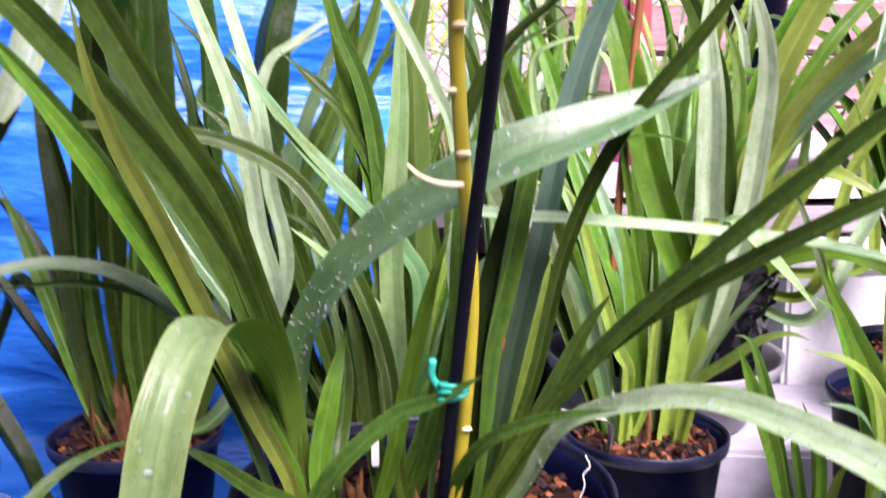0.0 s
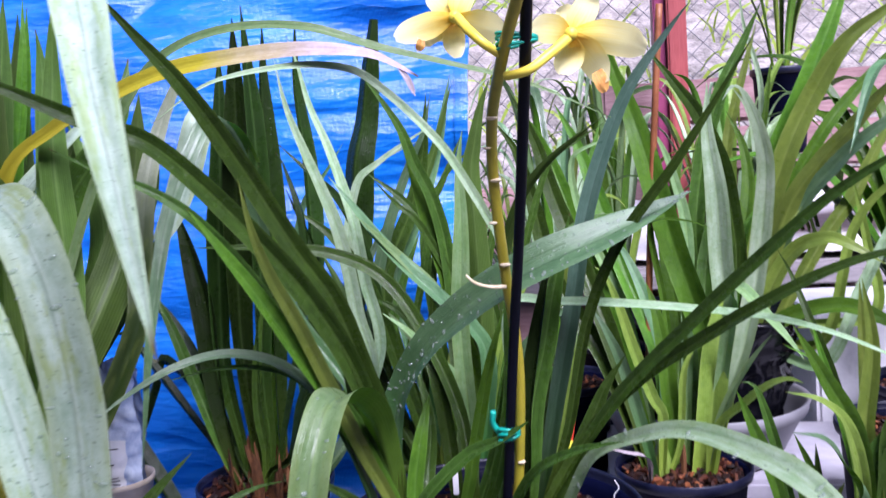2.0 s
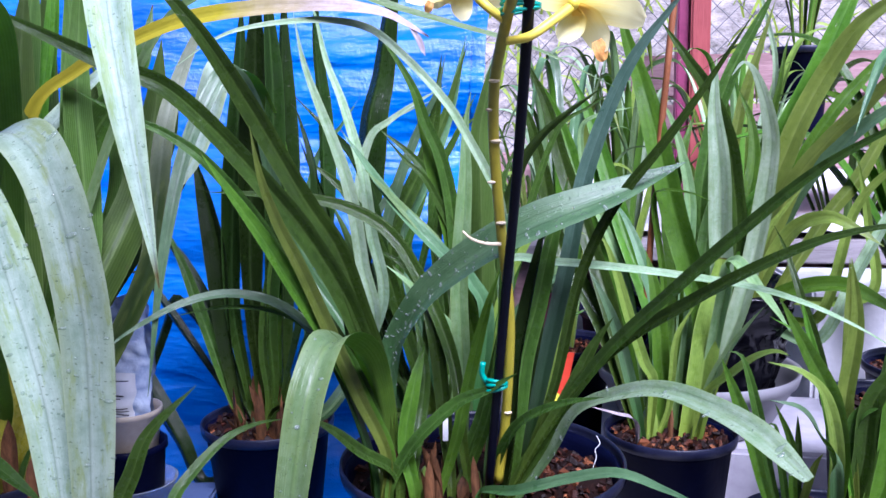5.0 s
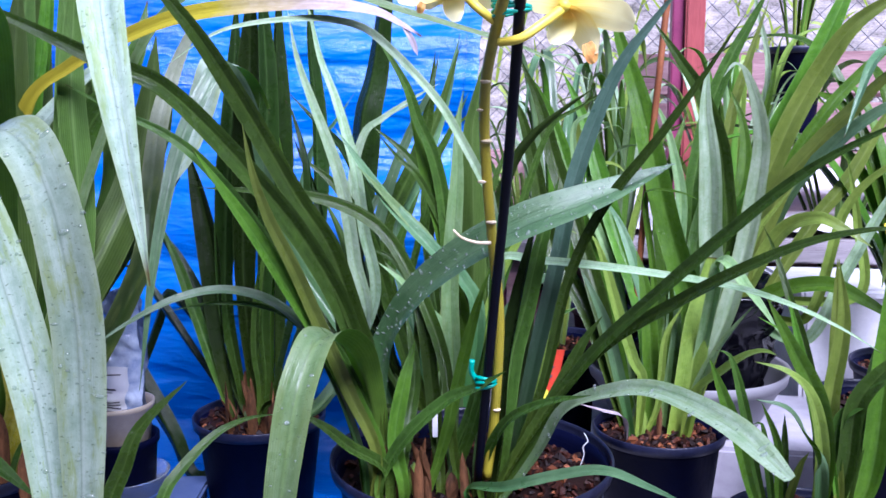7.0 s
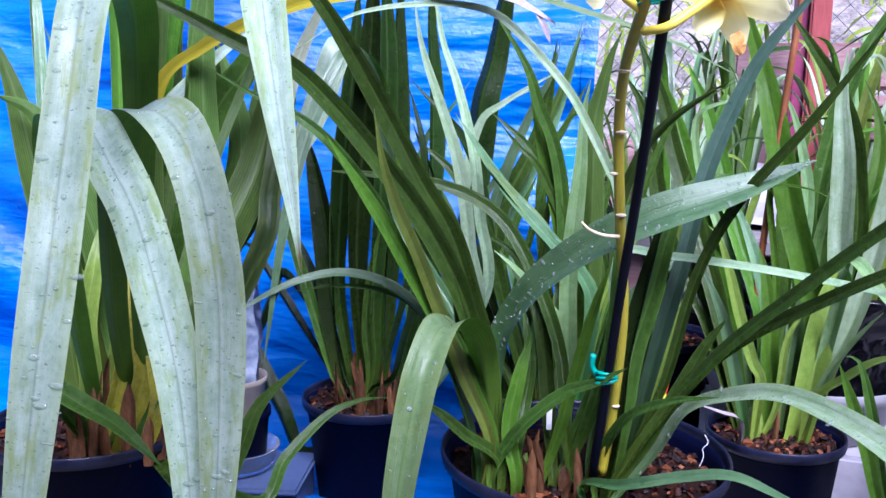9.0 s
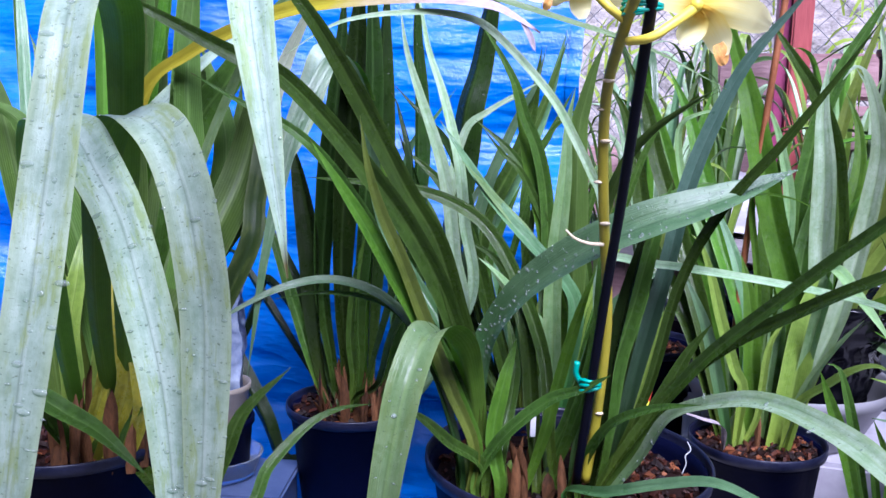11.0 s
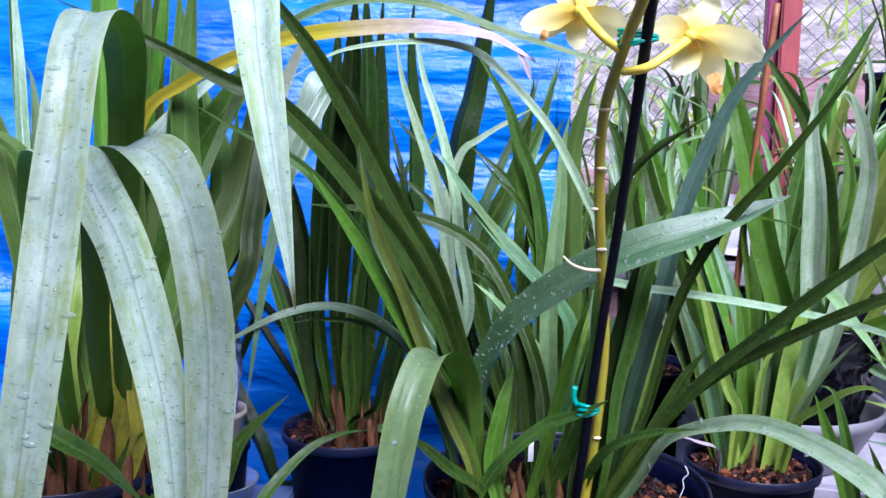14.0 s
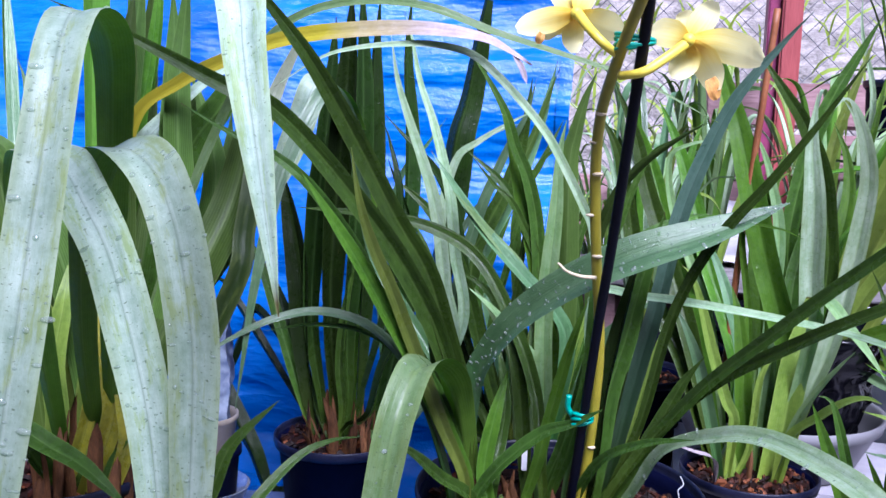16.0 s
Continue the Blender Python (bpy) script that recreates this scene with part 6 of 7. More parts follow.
blade(D, "green", 22, [(0.344, 1.120, 0.235), (0.282, 1.050, 0.359), (0.291, 1.060, 0.484), (0.317, 1.070, 0.571), (0.353, 1.080, 0.643), (0.374, 1.080, 0.685)], face=(-0.14, -0.97, 0.21))


# ---- the stalk, stake and flowers of the main plant ----
def petal(owner, pts, wide, side, name="petal", fold=0.35, base=0.3, blunt=0.3):
    v, f, u = ribbon(pts, wide, side=tuple(side), fold=fold, base=base, blunt=blunt, n=18, cols=6, wave=0.07)
    me = mesh_from(name, v, f, u)
    layer = me.uv_layers.new(name="along")
    for l in me.loops:
        layer.data[l.index].uv = (l.vertex_index % 7 / 6, l.vertex_index // 7 / 18)
    return link(name, me, PETAL, owner)


def flower(owner, centre, out, tips, wide, seed):
    """An open flower on its neck, seen from behind: a petal towards every tip, and a lip in front."""
    rng = random.Random(seed)
    c, axis = Vector(centre), Vector(out).normalized()
    bm = bmesh.new()
    bmesh.ops.create_uvsphere(bm, u_segments=12, v_segments=8, radius=0.0042, matrix=Matrix.Translation(c))
    ob = part("flower", bm, PEDICEL, owner, "pale yellow orchid flower turned away, one petal browned")
    for k, tip in enumerate(tips):
        d = Vector(tip) - c
        bow = axis * (0.006 + 0.003 * (k % 2))
        petal(ob, [c + d * 0.04, c + d * 0.36 + bow, c + d * 0.72 + bow * 1.1, c + d], wide * rng.uniform(0.82, 1.1), d.normalized().cross(axis) + axis * rng.uniform(-0.45, 0.45))
    side = axis.cross(Vector((0, 0, 1))).normalized()
    petal(ob, [c + axis * 0.006, c + axis * 0.020 - Vector((0, 0, 0.010)), c + axis * 0.032 - Vector((0, 0, 0.016))], 0.018, side, "lip", -0.6, 0.7)
    return ob


def browned(owner, a, b, wide):
    """The withered end of a petal."""
    p, q = Vector(a), Vector(b)
    v, f, u = ribbon([p, p.lerp(q, 0.5) + Vector((0.0004, -0.0012, 0)), q], wide, face=(0.35, -0.85, 0.4), fold=0.4, base=0.7, blunt=0.4, n=12, wave=0.2)
    link("browned_tip", mesh_from("browned_tip", v, f, u), PETAL_EDGE, owner, "browned petal end")


stalk_line = [(0.070, 0.565, 0.200), (0.076, 0.560, 0.246), (0.082, 0.545, 0.311), (0.084, 0.530, 0.363), (0.080, 0.505, 0.435), (0.078, 0.485, 0.498), (0.082, 0.460, 0.541), (0.094, 0.420, 0.574), (0.101, 0.400, 0.590), (0.111, 0.375, 0.611), (0.125, 0.340, 0.645)]
stalk = part("flower_stalk", tube(bmesh.new(), stalk_line, 0.0043, 60, 12, 0.85), STALK, M, "yellow-green jointed flower stalk")
for k, (p, r) in enumerate((((0.082, 0.457, 0.541), 0.0042), ((0.080, 0.482, 0.498), 0.0042), ((0.081, 0.502, 0.435), 0.0042), ((0.075, 0.492, 0.467), 0.0034), ((0.077, 0.472, 0.521), 0.0034), ((0.080, 0.535, 0.345), 0.0034), ((0.080, 0.553, 0.267), 0.0036))):
    bm = bmesh.new()
    bmesh.ops.create_uvsphere(bm, u_segments=10, v_segments=7, radius=r * 0.85, matrix=Matrix.Translation(p) @ Matrix.Diagonal((1.2, 1.1, 0.45, 1)))
    part("joint", bm, BRACT, stalk)
part("dry_bract", tube(bmesh.new(), [(0.081, 0.500, 0.419), (0.070, 0.495, 0.420), (0.060, 0.490, 0.424), (0.053, 0.490, 0.430)], 0.0016, 14, 6, 0.6), BRACT, stalk)
stake = part("stake", tube(bmesh.new(), [(0.062, 0.560, 0.193), (0.082, 0.515, 0.366), (0.094, 0.480, 0.456), (0.105, 0.437, 0.542), (0.113, 0.395, 0.603), (0.118, 0.360, 0.649)], 0.0039, 40, 10), STAKE, M, "black plastic-coated support stake")


def tie(pts_centre, rx, turns, thick, tail):
    bm = bmesh.new()
    c = Vector(pts_centre)
    for k in range(turns):
        ring = [c + Vector((rx * math.cos(t), 0.007 * math.sin(t), (k - turns / 2) * thick * 1.8 + 0.002 * math.cos(t + k))) for t in [2 * math.pi * i / 12 for i in range(13)]]
        tube(bm, ring, thick, 36, 6)
    if tail:
        tube(bm, [c + Vector((-rx, 0, 0)), c + Vector((-rx - 0.004, -0.002, 0.008)), c + Vector((-rx - 0.003, -0.004, 0.018))], thick * 1.6, 10, 6)
    return part("tie", bm, TIE, M, "turquoise plastic plant tie")


tie((0.105, 0.412, 0.587), 0.0125, 4, 0.0011, False)
tie((0.073, 0.535, 0.298), 0.008, 3, 0.0016, True)
one = flower(M, (0.138, 0.430, 0.589), (0.25, 0.9, 0.3), [(0.113, 0.425, 0.593), (0.129, 0.450, 0.606), (0.153, 0.440, 0.615), (0.184, 0.425, 0.575), (0.158, 0.440, 0.557), (0.132, 0.430, 0.564)], 0.0205, 4)
two = flower(M, (0.065, 0.430, 0.606), (-0.35, 0.9, 0.15), [(0.027, 0.420, 0.594), (0.041, 0.430, 0.591), (0.064, 0.440, 0.581), (0.097, 0.425, 0.594), (0.077, 0.440, 0.631), (0.048, 0.440, 0.628)], 0.0185, 9)
browned(one, (0.153, 0.436, 0.565), (0.159, 0.439, 0.552), 0.012)
browned(two, (0.043, 0.428, 0.593), (0.040, 0.429, 0.586), 0.006)
part("neck", tube(bmesh.new(), [(0.096, 0.420, 0.565), (0.111, 0.412, 0.567), (0.124, 0.418, 0.576), (0.138, 0.432, 0.588)], 0.0028, 18, 8, 1.25), PEDICEL, one)
part("neck", tube(bmesh.new(), [(0.094, 0.415, 0.578), (0.085, 0.408, 0.585), (0.075, 0.414, 0.595), (0.066, 0.430, 0.606)], 0.0028, 18, 8, 1.25), PEDICEL, two)
# withered end of the yellow leaf
v, f, u = ribbon([(0.003, 0.545, 0.588), (0.010, 0.544, 0.578), (0.015, 0.543, 0.565)], 0.005, face=(0.1, -0.8, 0.5), fold=0.4, n=8)
link("withered_tip", mesh_from("withered_tip", v, f, u), DEAD, N, "grey-purple withered leaf end")
root_line = [(0.154, 0.585, 0.239), (0.157, 0.585, 0.232), (0.153, 0.585, 0.226), (0.154, 0.585, 0.219), (0.151, 0.585, 0.209)]
part("aerial_root", tube(bmesh.new(), root_line, 0.0005, 30, 6), WHITE, M, "thin pale dry root")
# white name label pushed into the mix, with a dark foot
bm = bmesh.new()
box(bm, (0.017, 0.600, 0.235), (0.005, 0.0016, 0.028), 0.2, 0.0006)
part("name_label", bm, WHITE, M, "small white plastic plant label", False)

# ---- crumpled bag in a tan pot on the left ----
def film_bag(x, y, z, w, h, lean):
    """A half-empty clear printed bag, pillow-shaped and crumpled, standing in a pot."""
    ob = thing("plastic_bag", "crumpled blue-printed plastic bag with a white label in a tan pot", "bag")

    def skin(u, v, front):
        wide = w * (0.72 + 0.28 * math.sin(min(1.0, v * 1.25) * 2.6)) * (1.0 - 0.18 * v)
        deep = 0.024 * math.cos(u * 1.45) * math.sin(0.25 + v * 2.6)
        q = Vector((x + lean * v * h + u * wide / 2, y + (-deep if front else deep), z + v * h - 0.012 * u * u * v))
        k = abs(noise.noise(q * 55)) * 0.010 + noise.noise(q * 24) * 0.008
        return q + Vector((noise.noise(q * 40) * 0.003, -k if front else k, noise.noise(q * 38 + Vector((5, 5, 5))) * 0.004))

    n, m = 30, 44
    for front, name in ((True, "front_film"), (False, "back_film")):
        bm = bmesh.new()
        grid = [[bm.verts.new(skin(j / n * 2 - 1, i / m, front)) for j in range(n + 1)] for i in range(m + 1)]
        for a, b in zip(grid, grid[1:]):
            for j in range(n):
                bm.faces.new((a[j], a[j + 1], b[j + 1], b[j]))
        part(name, bm, BAG_FILM, ob)
    bm = bmesh.new()
    grid = [[bm.verts.new(skin(-0.75 + 1.4 * j / 14, 0.02 + 0.50 * i / 18, True) + Vector((0, -0.0025, 0))) for j in range(15)] for i in range(19)]
    for a, b in zip(grid, grid[1:]):
        for j in range(14):
            bm.faces.new((a[j], a[j + 1], b[j + 1], b[j]))
    label = part("label", bm, WHITE, ob, "white label with small print and a bar code")
    rng = random.Random(5)
    bm = bmesh.new()
    for k in range(17):
        v0 = 0.12 + k * 0.022
        for u0, u1 in (((0.0, 0.5),) if k < 8 else ((-0.6, rng.uniform(-0.1, 0.5)),)):
            row = [[bm.verts.new(skin(u0 + (u1 - u0) * j / 6, v0 + d, True) + Vector((0, -0.0036, 0))) for j in range(7)] for d in (0, rng.choice((0.007, 0.013)))]
            for j in range(6):
                bm.faces.new((row[0][j], row[0][j + 1], row[1][j + 1], row[1][j]))
    part("print", bm, INK, label)


bx, by, bz = -0.402, 0.765, 0.142
film_bag(bx, by, bz - 0.004, 0.074, 0.178, 0.06)
cup = thing("plastic_pot", "tan plastic pot nested in a dark pot on a clear saucer", "pot")
part("tan_pot", lathe([(0.028, -0.040), (0.031, -0.036), (0.039, 0.030), (0.041, 0.032), (0.041, 0.038), (0.039, 0.038), (0.0375, 0.030), (0.030, -0.006), (0.015, -0.006)], 44, (bx + 0.003, by, bz)), TAN, cup)
part("dark_pot", lathe([(0.034, -0.070), (0.037, -0.066), (0.041, -0.014), (0.044, -0.012), (0.044, -0.004), (0.041, -0.004), (0.039, -0.016), (0.025, -0.036)], 44, (bx + 0.004, by, bz)), POT, cup)
part("saucer", lathe([(0.040, -0.078), (0.043, -0.076), (0.051, -0.052), (0.0525, -0.051), (0.0505, -0.050), (0.042, -0.072), (0.015, -0.073)], 44, (bx + 0.006, by, bz)), CLEAR, cup, "clear plastic saucer")
crate = thing("storage_box", "low grey-blue plastic box with a lid under the pots", "box")
bm = bmesh.new()
cx, cy, cz = -0.36, 0.73, 0.062
box(bm, (cx - 0.05, cy + 0.03, cz / 2 - 0.004), (0.20, 0.11, cz - 0.008), 0.2, 0.006)
part("body", bm, SLATE, crate, smooth=False)
bm = bmesh.new()
box(bm, (cx - 0.05, cy + 0.03, cz - 0.004), (0.21, 0.12, 0.008), 0.2, 0.003)
part("lid", bm, SLATE, crate, smooth=False)

# ---- pots and packets behind the middle plants ----
tub = thing("plastic_tub", "frosted grey plastic tub with a rolled rim, empty", "tub")
tx, ty, tz = (0.284, 1.100, 0.168)
tz -= 0.086
part("body", lathe([(0.098, 0), (0.103, 0.004), (0.131, tz - 0.020), (0.136, tz - 0.018), (0.140, tz - 0.001), (0.1385, tz), (0.133, tz - 0.003), (0.128, tz - 0.020), (0.099, 0.008), (0.04, 0.006)], 64, (tx, ty, 0.086), 0.01), FROSTED, tub)
slab_box = thing("foam_slab", "low lilac-white foam slab lying on the ground under a tub", "slab")
bm = bmesh.new()
box(bm, (tx + 0.12, ty + 0.01, 0.048), (0.50, 0.25, 0.074), 0.0, 0.006)
part("block", bm, LILAC, slab_box, smooth=False)
packet = thing("seed_packet", "orange, purple and yellow printed packet standing among the leaves", "packet")
q0, q1, q2, q3 = [Vector(p) for p in ((0.081, 0.840, 0.158), (0.107, 0.860, 0.152), (0.123, 0.880, 0.235), (0.099, 0.860, 0.239))]
def slab(corners, thick):
    bm = bmesh.new()
    nor = (corners[1] - corners[0]).cross(corners[2] - corners[1]).normalized() * thick
    lo = [bm.verts.new(c) for c in corners]
    hi = [bm.verts.new(c - nor) for c in corners]
    bm.faces.new(lo)
    bm.faces.new(hi[::-1])
    for k in range(4):
        bm.faces.new((lo[k], hi[k], hi[(k + 1) % 4], lo[(k + 1) % 4]))
    bmesh.ops.recalc_face_normals(bm, faces=bm.faces)
    return bm
part("orange_panel", slab((q0.lerp(q3, 0.45), q1.lerp(q2, 0.30), q2, q3), 0.004), ORANGE, packet, smooth=False)
part("purple_panel", slab((q0, q1, q1.lerp(q2, 0.29), q0.lerp(q3, 0.44)), 0.004), PURPLE, packet, smooth=False)
off = Vector((0, -0.002, 0))
part("yellow_band", slab((q0.lerp(q3, 0.40) + off, q1.lerp(q2, 0.20) + off, q1.lerp(q2, 0.34) + off, q0.lerp(q3, 0.6) + off), 0.001), YELLOW_LABEL, packet, smooth=False)
for a, b in ((0.62, 0.66), (0.76, 0.79)):
    part("print", slab((q0.lerp(q3, a) + (q1 - q0) * 0.35 + off, q0.lerp(q3, a) + (q1 - q0) * 0.6 + off, q0.lerp(q3, b) + (q1 - q0) * 0.65 + off, q0.lerp(q3, b) + (q1 - q0) * 0.35 + off), 0.001), INK, packet, smooth=False)

cane = thing("garden_cane", "thin rust-brown support cane among the leaves", "cane")
part("shaft", tube(bmesh.new(), [(0.206, 0.950, 0.246), (0.214, 0.950, 0.393), (0.226, 0.950, 0.551), (0.236, 0.950, 0.676)], 0.0042, 20, 8), CANE, cane)

# ---- fence, post and timbers at the back ----
px, py, pz = (0.328, 1.840, 0.682)
post = thing("fence_post", "weathered red-painted timber post", "post")
bm = bmesh.new()
box(bm, (px + 0.012, py, 0.65), (0.040, 0.062, 1.30), 0.05, 0.004)
part("shaft", bm, RED_WOOD, post, smooth=False)
bm = bmesh.new()
box(bm, (px - 0.022, py + 0.01, 0.62), (0.024, 0.05, 1.24), 0.05, 0.003)
part("batten", bm, MAROON, post, smooth=False)
tx0, ty0, tz0 = (0.565, 1.980, 0.652)
wall = thing("timber_wall", "low stacked wall of faded red sleepers", "wall")
for k, (h, z, length) in enumerate(((0.10, tz0 - 0.052, 2.6), (0.10, tz0 - 0.165, 2.7), (0.10, tz0 - 0.275, 2.6), (0.10, tz0 - 0.385, 2.6), (0.10, tz0 - 0.495, 2.6))):
    bm = bmesh.new()
    box(bm, (tx0 + 0.2 + 0.04 * k + (0.72 if k < 2 else 0.0), ty0 + 0.06 + 0.012 * (k % 2), z), (length, 0.12, h), 0.015 * (k - 1), 0.008)
    part("sleeper", bm, PINK_WOOD, wall, smooth=False)
fence = thing("chain_link_fence", "galvanised chain-link fence behind the timbers", "fence")
verts, faces = [], []
pitch, fx0, fx1, fz0, fz1, fy = 0.055, -0.5, 2.4, 0.25, 1.55, ty0 + 0.16
def wire(a, b, r=0.0011):
    d = (b - a).normalized()
    s = d.cross(Vector((0, 1, 0))).normalized() * r
    k = len(verts)
    n = Vector((0, r, 0))
    verts.extend([a + s, a + n, a - s, a - n, b + s, b + n, b - s, b - n])
    faces.extend([(k, k + 1, k + 5, k + 4), (k + 1, k + 2, k + 6, k + 5), (k + 2, k + 3, k + 7, k + 6), (k + 3, k, k + 4, k + 7)])
nx, nz = int((fx1 - fx0) / pitch), int((fz1 - fz0) / pitch)
for i in range(nx):
    for j in range(nz):
        p = Vector((fx0 + i * pitch, fy + 0.004 * noise.noise(Vector((i * 0.3, j * 0.3, 1))), fz0 + j * pitch))
        wire(p, p + Vector((pitch, 0.003, pitch)))
        wire(p + Vector((pitch, 0, 0)), p + Vector((0, 0.003, pitch)))
tagged(link("mesh", mesh_from("mesh", verts, faces), WIRE, fence, smooth=False), kind="stuff")
bank = bmesh.new()
rows = []
for i in range(41):
    row = []
    for j in range(61):
        x, t = -3 + 8 * j / 60, i / 40
        row.append(bank.verts.new((x, fy + 0.25 + 5 * t, -0.02 + 3.2 * t ** 0.75 + 0.10 * noise.noise(Vector((x * 1.5, t * 6, 2))) + 0.03 * noise.noise(Vector((x * 7, t * 30, 4))))))
    rows.append(row)
for a, b in zip(rows, rows[1:]):
    for j in range(60):
        bank.faces.new((a[j], a[j + 1], b[j + 1], b[j]))
tagged(part("bank", bank, SCRUB), "pale dry grassy bank beyond the fence", "bank", kind="structure")
verts, faces, uvs = [], [], []
rng = random.Random(12)
for _ in range(900):
    t = rng.random() ** 1.5 * 0.5
    p = Vector((rng.uniform(-1, 3.5), fy + 0.27 + 5 * t, 3.2 * t ** 0.75 - 0.03))
    d = Vector((rng.uniform(-0.12, 0.12), rng.uniform(-0.1, 0.05), rng.uniform(0.08, 0.25)))
    v, f, u = ribbon([p, p + d * 0.6, p + d + Vector((d.x * 0.6, 0, -0.02))], rng.uniform(0.006, 0.014), face=(0, -1, 0.3), n=5, cols=2)
    k = len(verts)
    verts += v
    uvs += u
    faces += [tuple(k + i for i in q) for q in f]
tagged(link("grass", mesh_from("grass", verts, faces, uvs), YOUNG), "rough grass tufts on the bank", "grass", kind="stuff")

# ---- boxes, boards and further pots on the right ----
board = thing("white_board", "thin white plastic board lying on the ground under pots", "board")
bm = bmesh.new()
box(bm, (0.50, 1.00, 0.006), (0.80, 0.74, 0.008), 0.08, 0.002)
part("panel", bm, LILAC, board, smooth=False)

def crate_box(name, label, at_, size, turn, mat, category="box"):
    ob = thing(name, label, category)
    bm = bmesh.new()
    w, d, h = size
    box(bm, (at_[0], at_[1], at_[2] + h / 2), size, turn, 0.006)
    part("body", bm, mat, ob, smooth=False)
    bm = bmesh.new()
    box(bm, (at_[0], at_[1], at_[2] + h + 0.009), (w + 0.012, d + 0.012, 0.018), turn, 0.005)
    part("lid", bm, mat, ob, smooth=False)
    return ob


wx, wy, wz = (0.543, 1.220, 0.216)
crate_box("foam_box", "white foam box standing on the ground between pots", (wx + 0.04, wy + 0.12, 0), (0.26, 0.2, wz + 0.02), 0.12, FOAM)
wx, wy, wz = (0.465, 1.360, 0.181)
crate_box("foam_box", "white foam box standing on the ground behind pots", (wx + 0.03, wy + 0.12, 0), (0.16, 0.2, wz), -0.1, FOAM)
wx, wy, wz = (0.614, 1.450, 0.286)
bench = thing("bench", "low bench of greyish weathered boards", "bench")
for k in range(4):
    bm = bmesh.new()
    box(bm, (wx + 0.05, wy + 0.02 + k * 0.115, wz - 0.012), (1.5, 0.108, 0.024), 0.0, 0.003)
    part("board", bm, GREY_BOARD, bench, smooth=False)
for sx in (-0.6, 0.7):
    bm = bmesh.new()
    box(bm, (wx + sx, wy + 0.2, (wz - 0.026) / 2), (0.05, 0.4, wz - 0.026), 0.0, 0.004)
    part("trestle", bm, PINK_WOOD, bench, smooth=False)
sheet = thing("plastic_sheet", "crumpled white plastic sheet spread over the bench", "plastic sheet")
bm = bmesh.new()
rows = []
for i in range(41):
    row = []
    for j in range(61):
        x, y = wx - 0.62 + 1.32 * j / 60, wy + 0.10 + 0.46 * i / 40
        row.append(bm.verts.new((x, y, wz + 0.012 + 0.10 * (i / 40) ** 2 + 0.018 * abs(noise.noise(Vector((x * 7, y * 9, 3)))) + 0.008 * noise.noise(Vector((x * 25, y * 25, 1))))))
    rows.append(row)
for a, b in zip(rows, rows[1:]):
    for j in range(60):
        bm.faces.new((a[j], a[j + 1], b[j + 1], b[j]))
part("film", bm, SHEET, sheet)

far = thing("potted_orchid", "small black pot with thin leaves by the timber wall", "potted plant", "orchid pots")
qx, qy, qz = (0.514, 1.660, 0.638)
pot(far, qx, qy, 0.056, 0.16, z=qz - 0.16)
fan(far, qx, qy, qz - 0.01, 12, 0.36, 0.18, 12, 31, ("green", "young", "waxy"), 0.6)
bm = bmesh.new()
shelf = thing("shelf_board", "weathered board on two blocks holding a pot", "shelf")
box(bm, (qx + 0.1, qy + 0.02, qz - 0.172), (0.5, 0.2, 0.022), 0.03, 0.003)
part("board", bm, PINK_WOOD, shelf, smooth=False)
for sx in (-0.1, 0.3):
    bm = bmesh.new()
    box(bm, (qx + sx, qy + 0.02, (qz - 0.184) / 2), (0.1, 0.16, qz - 0.184), 0.03, 0.004)
    part("block", bm, PINK_WOOD, shelf, smooth=False)
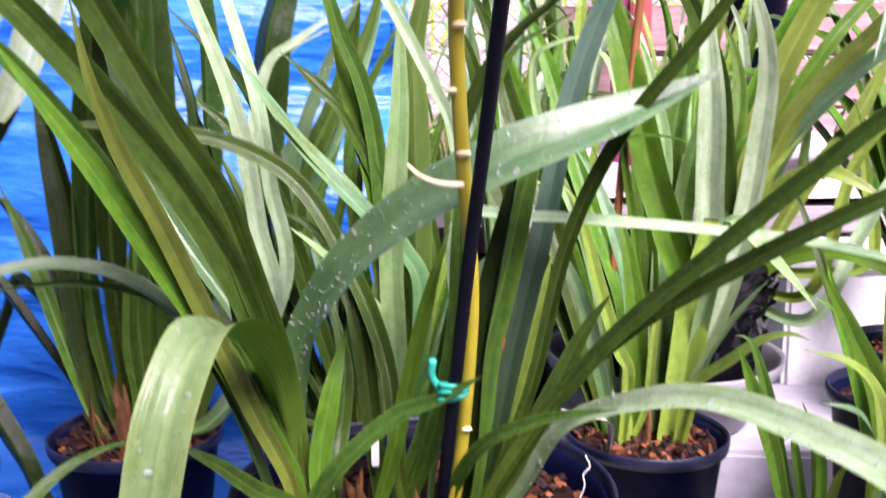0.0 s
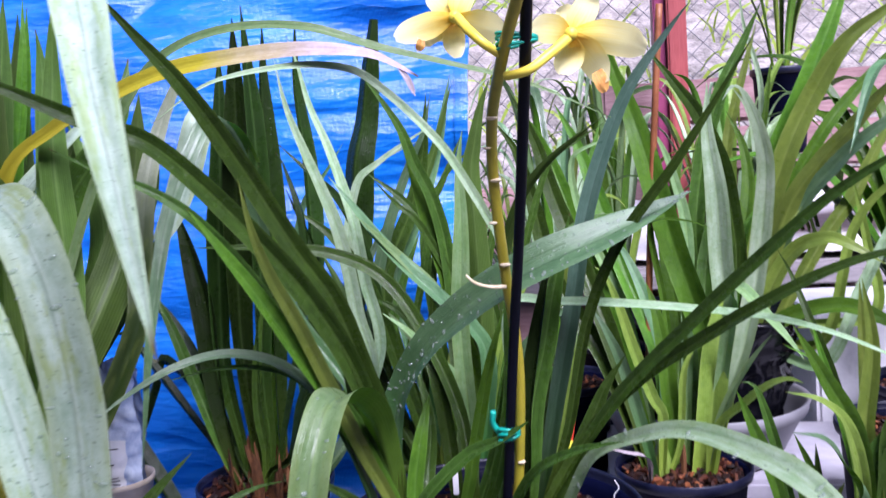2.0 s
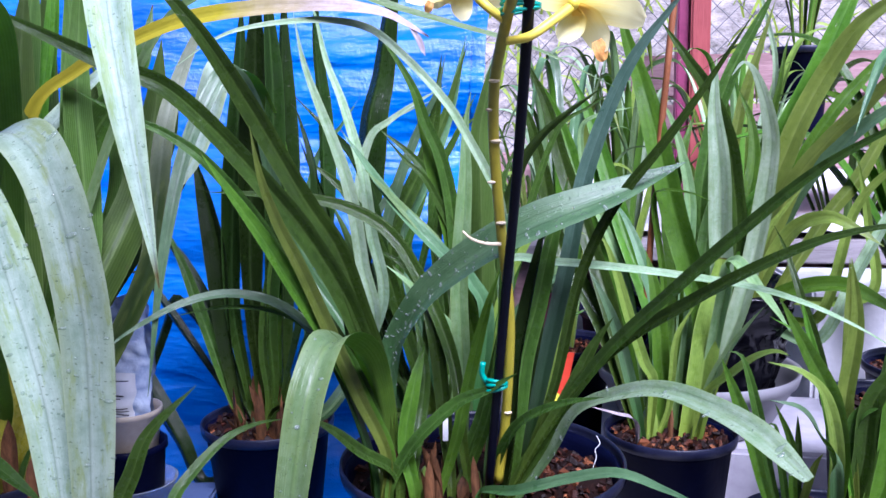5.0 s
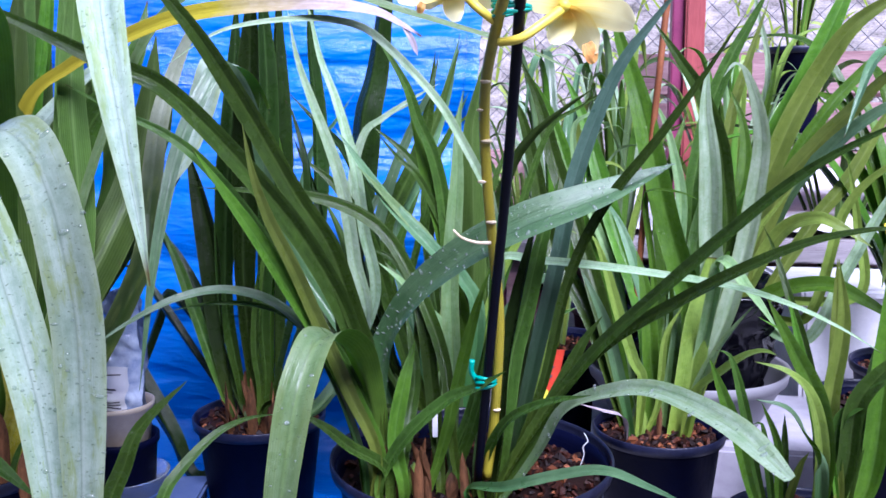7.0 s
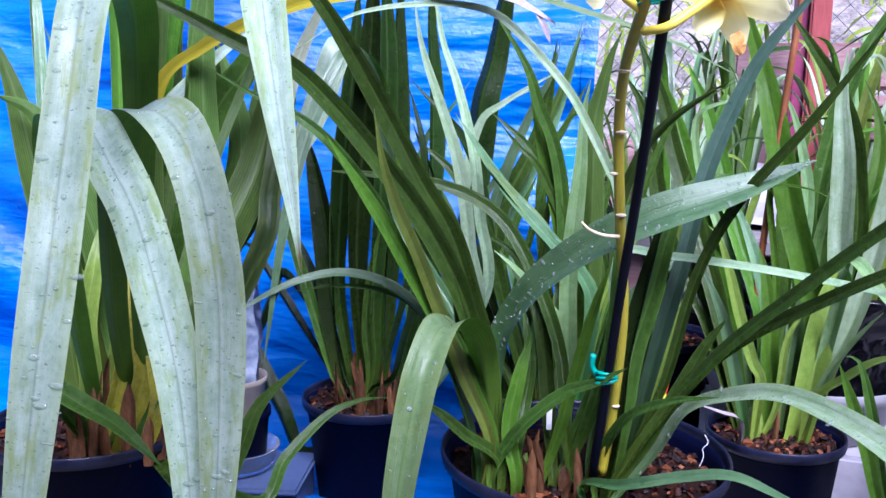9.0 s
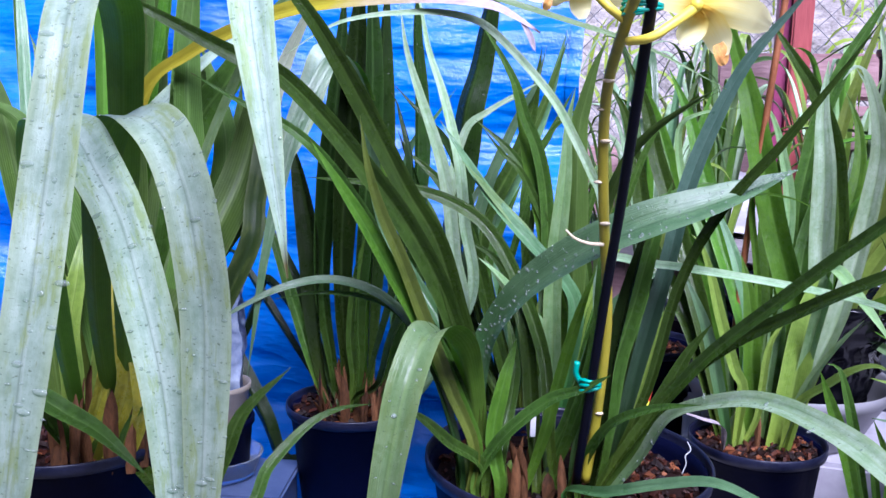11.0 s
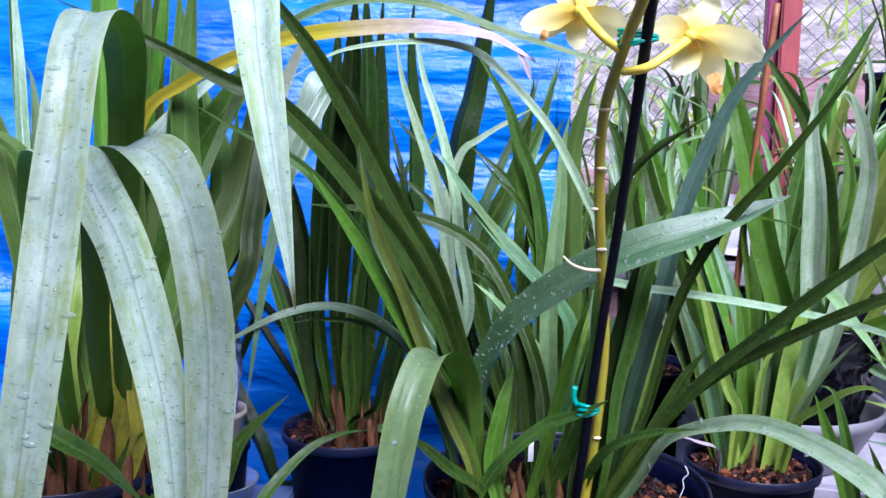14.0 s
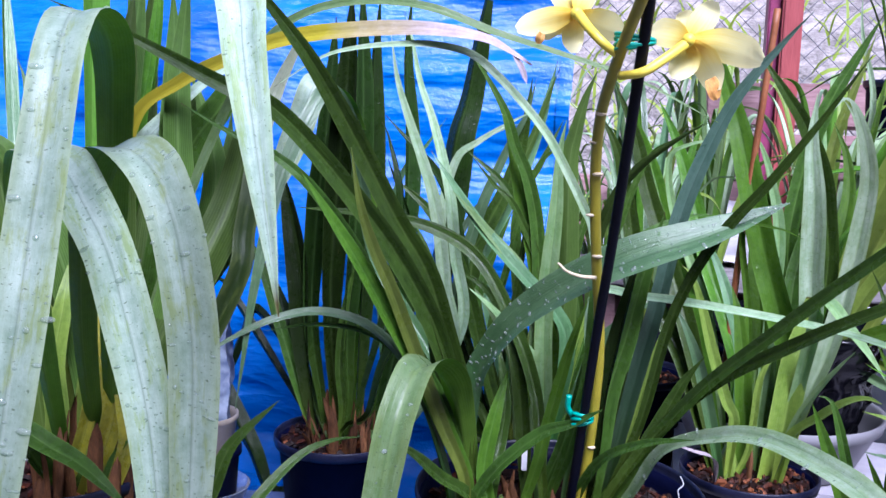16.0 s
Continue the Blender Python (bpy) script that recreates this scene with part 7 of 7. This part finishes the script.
def filler(place, r, h, leaves, tall, spread, mm, seed, kinds=("fresh", "young", "green", "bluish"), mat=POT, label="potted orchid with arching strap leaves in a black pot"):
    ob = thing("potted_orchid", label, "potted plant", "orchid pots")
    pot(ob, place[0], place[1], r, h, mat, mat if mat is not POT else POT_RIM)
    fan(ob, place[0], place[1], h - 0.015, leaves, tall, spread, mm, seed, kinds, 0.28, (0, 0.45))
    return ob


filler((0.093, 1.240, 0.194), 0.08, 0.16, 22, 0.52, 0.17, 20, 3, ("waxy", "young", "pale", "pale", "bluish"))
filler((0.187, 1.460, 0.243), 0.08, 0.17, 24, 0.54, 0.18, 20, 7, ("waxy", "young", "pale", "pale"))
filler((0.390, 1.520, 0.280), 0.08, 0.17, 24, 0.52, 0.2, 20, 11, ("waxy", "young", "pale", "pale"))
filler((0.011, 1.600, 0.226), 0.085, 0.18, 20, 0.40, 0.26, 14, 17, ("waxy", "young", "green"), mat=MAROON, label="orchid with strap leaves in a maroon plastic pot")
filler((0.594, 1.100, 0.276), 0.09, 0.18, 14, 0.5, 0.34, 24, 23)
filler((0.615, 1.700, 0.316), 0.08, 0.17, 12, 0.4, 0.3, 14, 29, ("waxy", "young", "green"))
yel = thing("yellow_flowers", "cluster of small bright yellow flowers on thin stems", "flowers")
rng = random.Random(8)
base = Vector((0.566, 1.100, 0.221))
for k in range(9):
    p = Vector((0.542, 1.060, 0.357)) + Vector((rng.uniform(-0.005, 0.06), rng.uniform(-0.04, 0.04), rng.uniform(-0.02, 0.13)))
    part("stem", tube(bmesh.new(), [base, base.lerp(p, 0.5) + Vector((0.01, 0, 0.01)), p], 0.0012, 10, 5), GREEN, yel)
    verts, faces, uvs = [], [], []
    for j in range(5):
        a = 6.283 * j / 5 + rng.random()
        d = Vector((math.cos(a), -0.3, math.sin(a)))
        v, f, u = ribbon([p, p + d * 0.011, p + d * 0.020], 0.013, face=(0, -1, 0.2), base=0.4, n=6, cols=3)
        o = len(verts)
        verts += v
        uvs += u
        faces += [tuple(o + i for i in q) for q in f]
    link("blossom", mesh_from("blossom", verts, faces, uvs), YELLOW_FLOWER, yel)
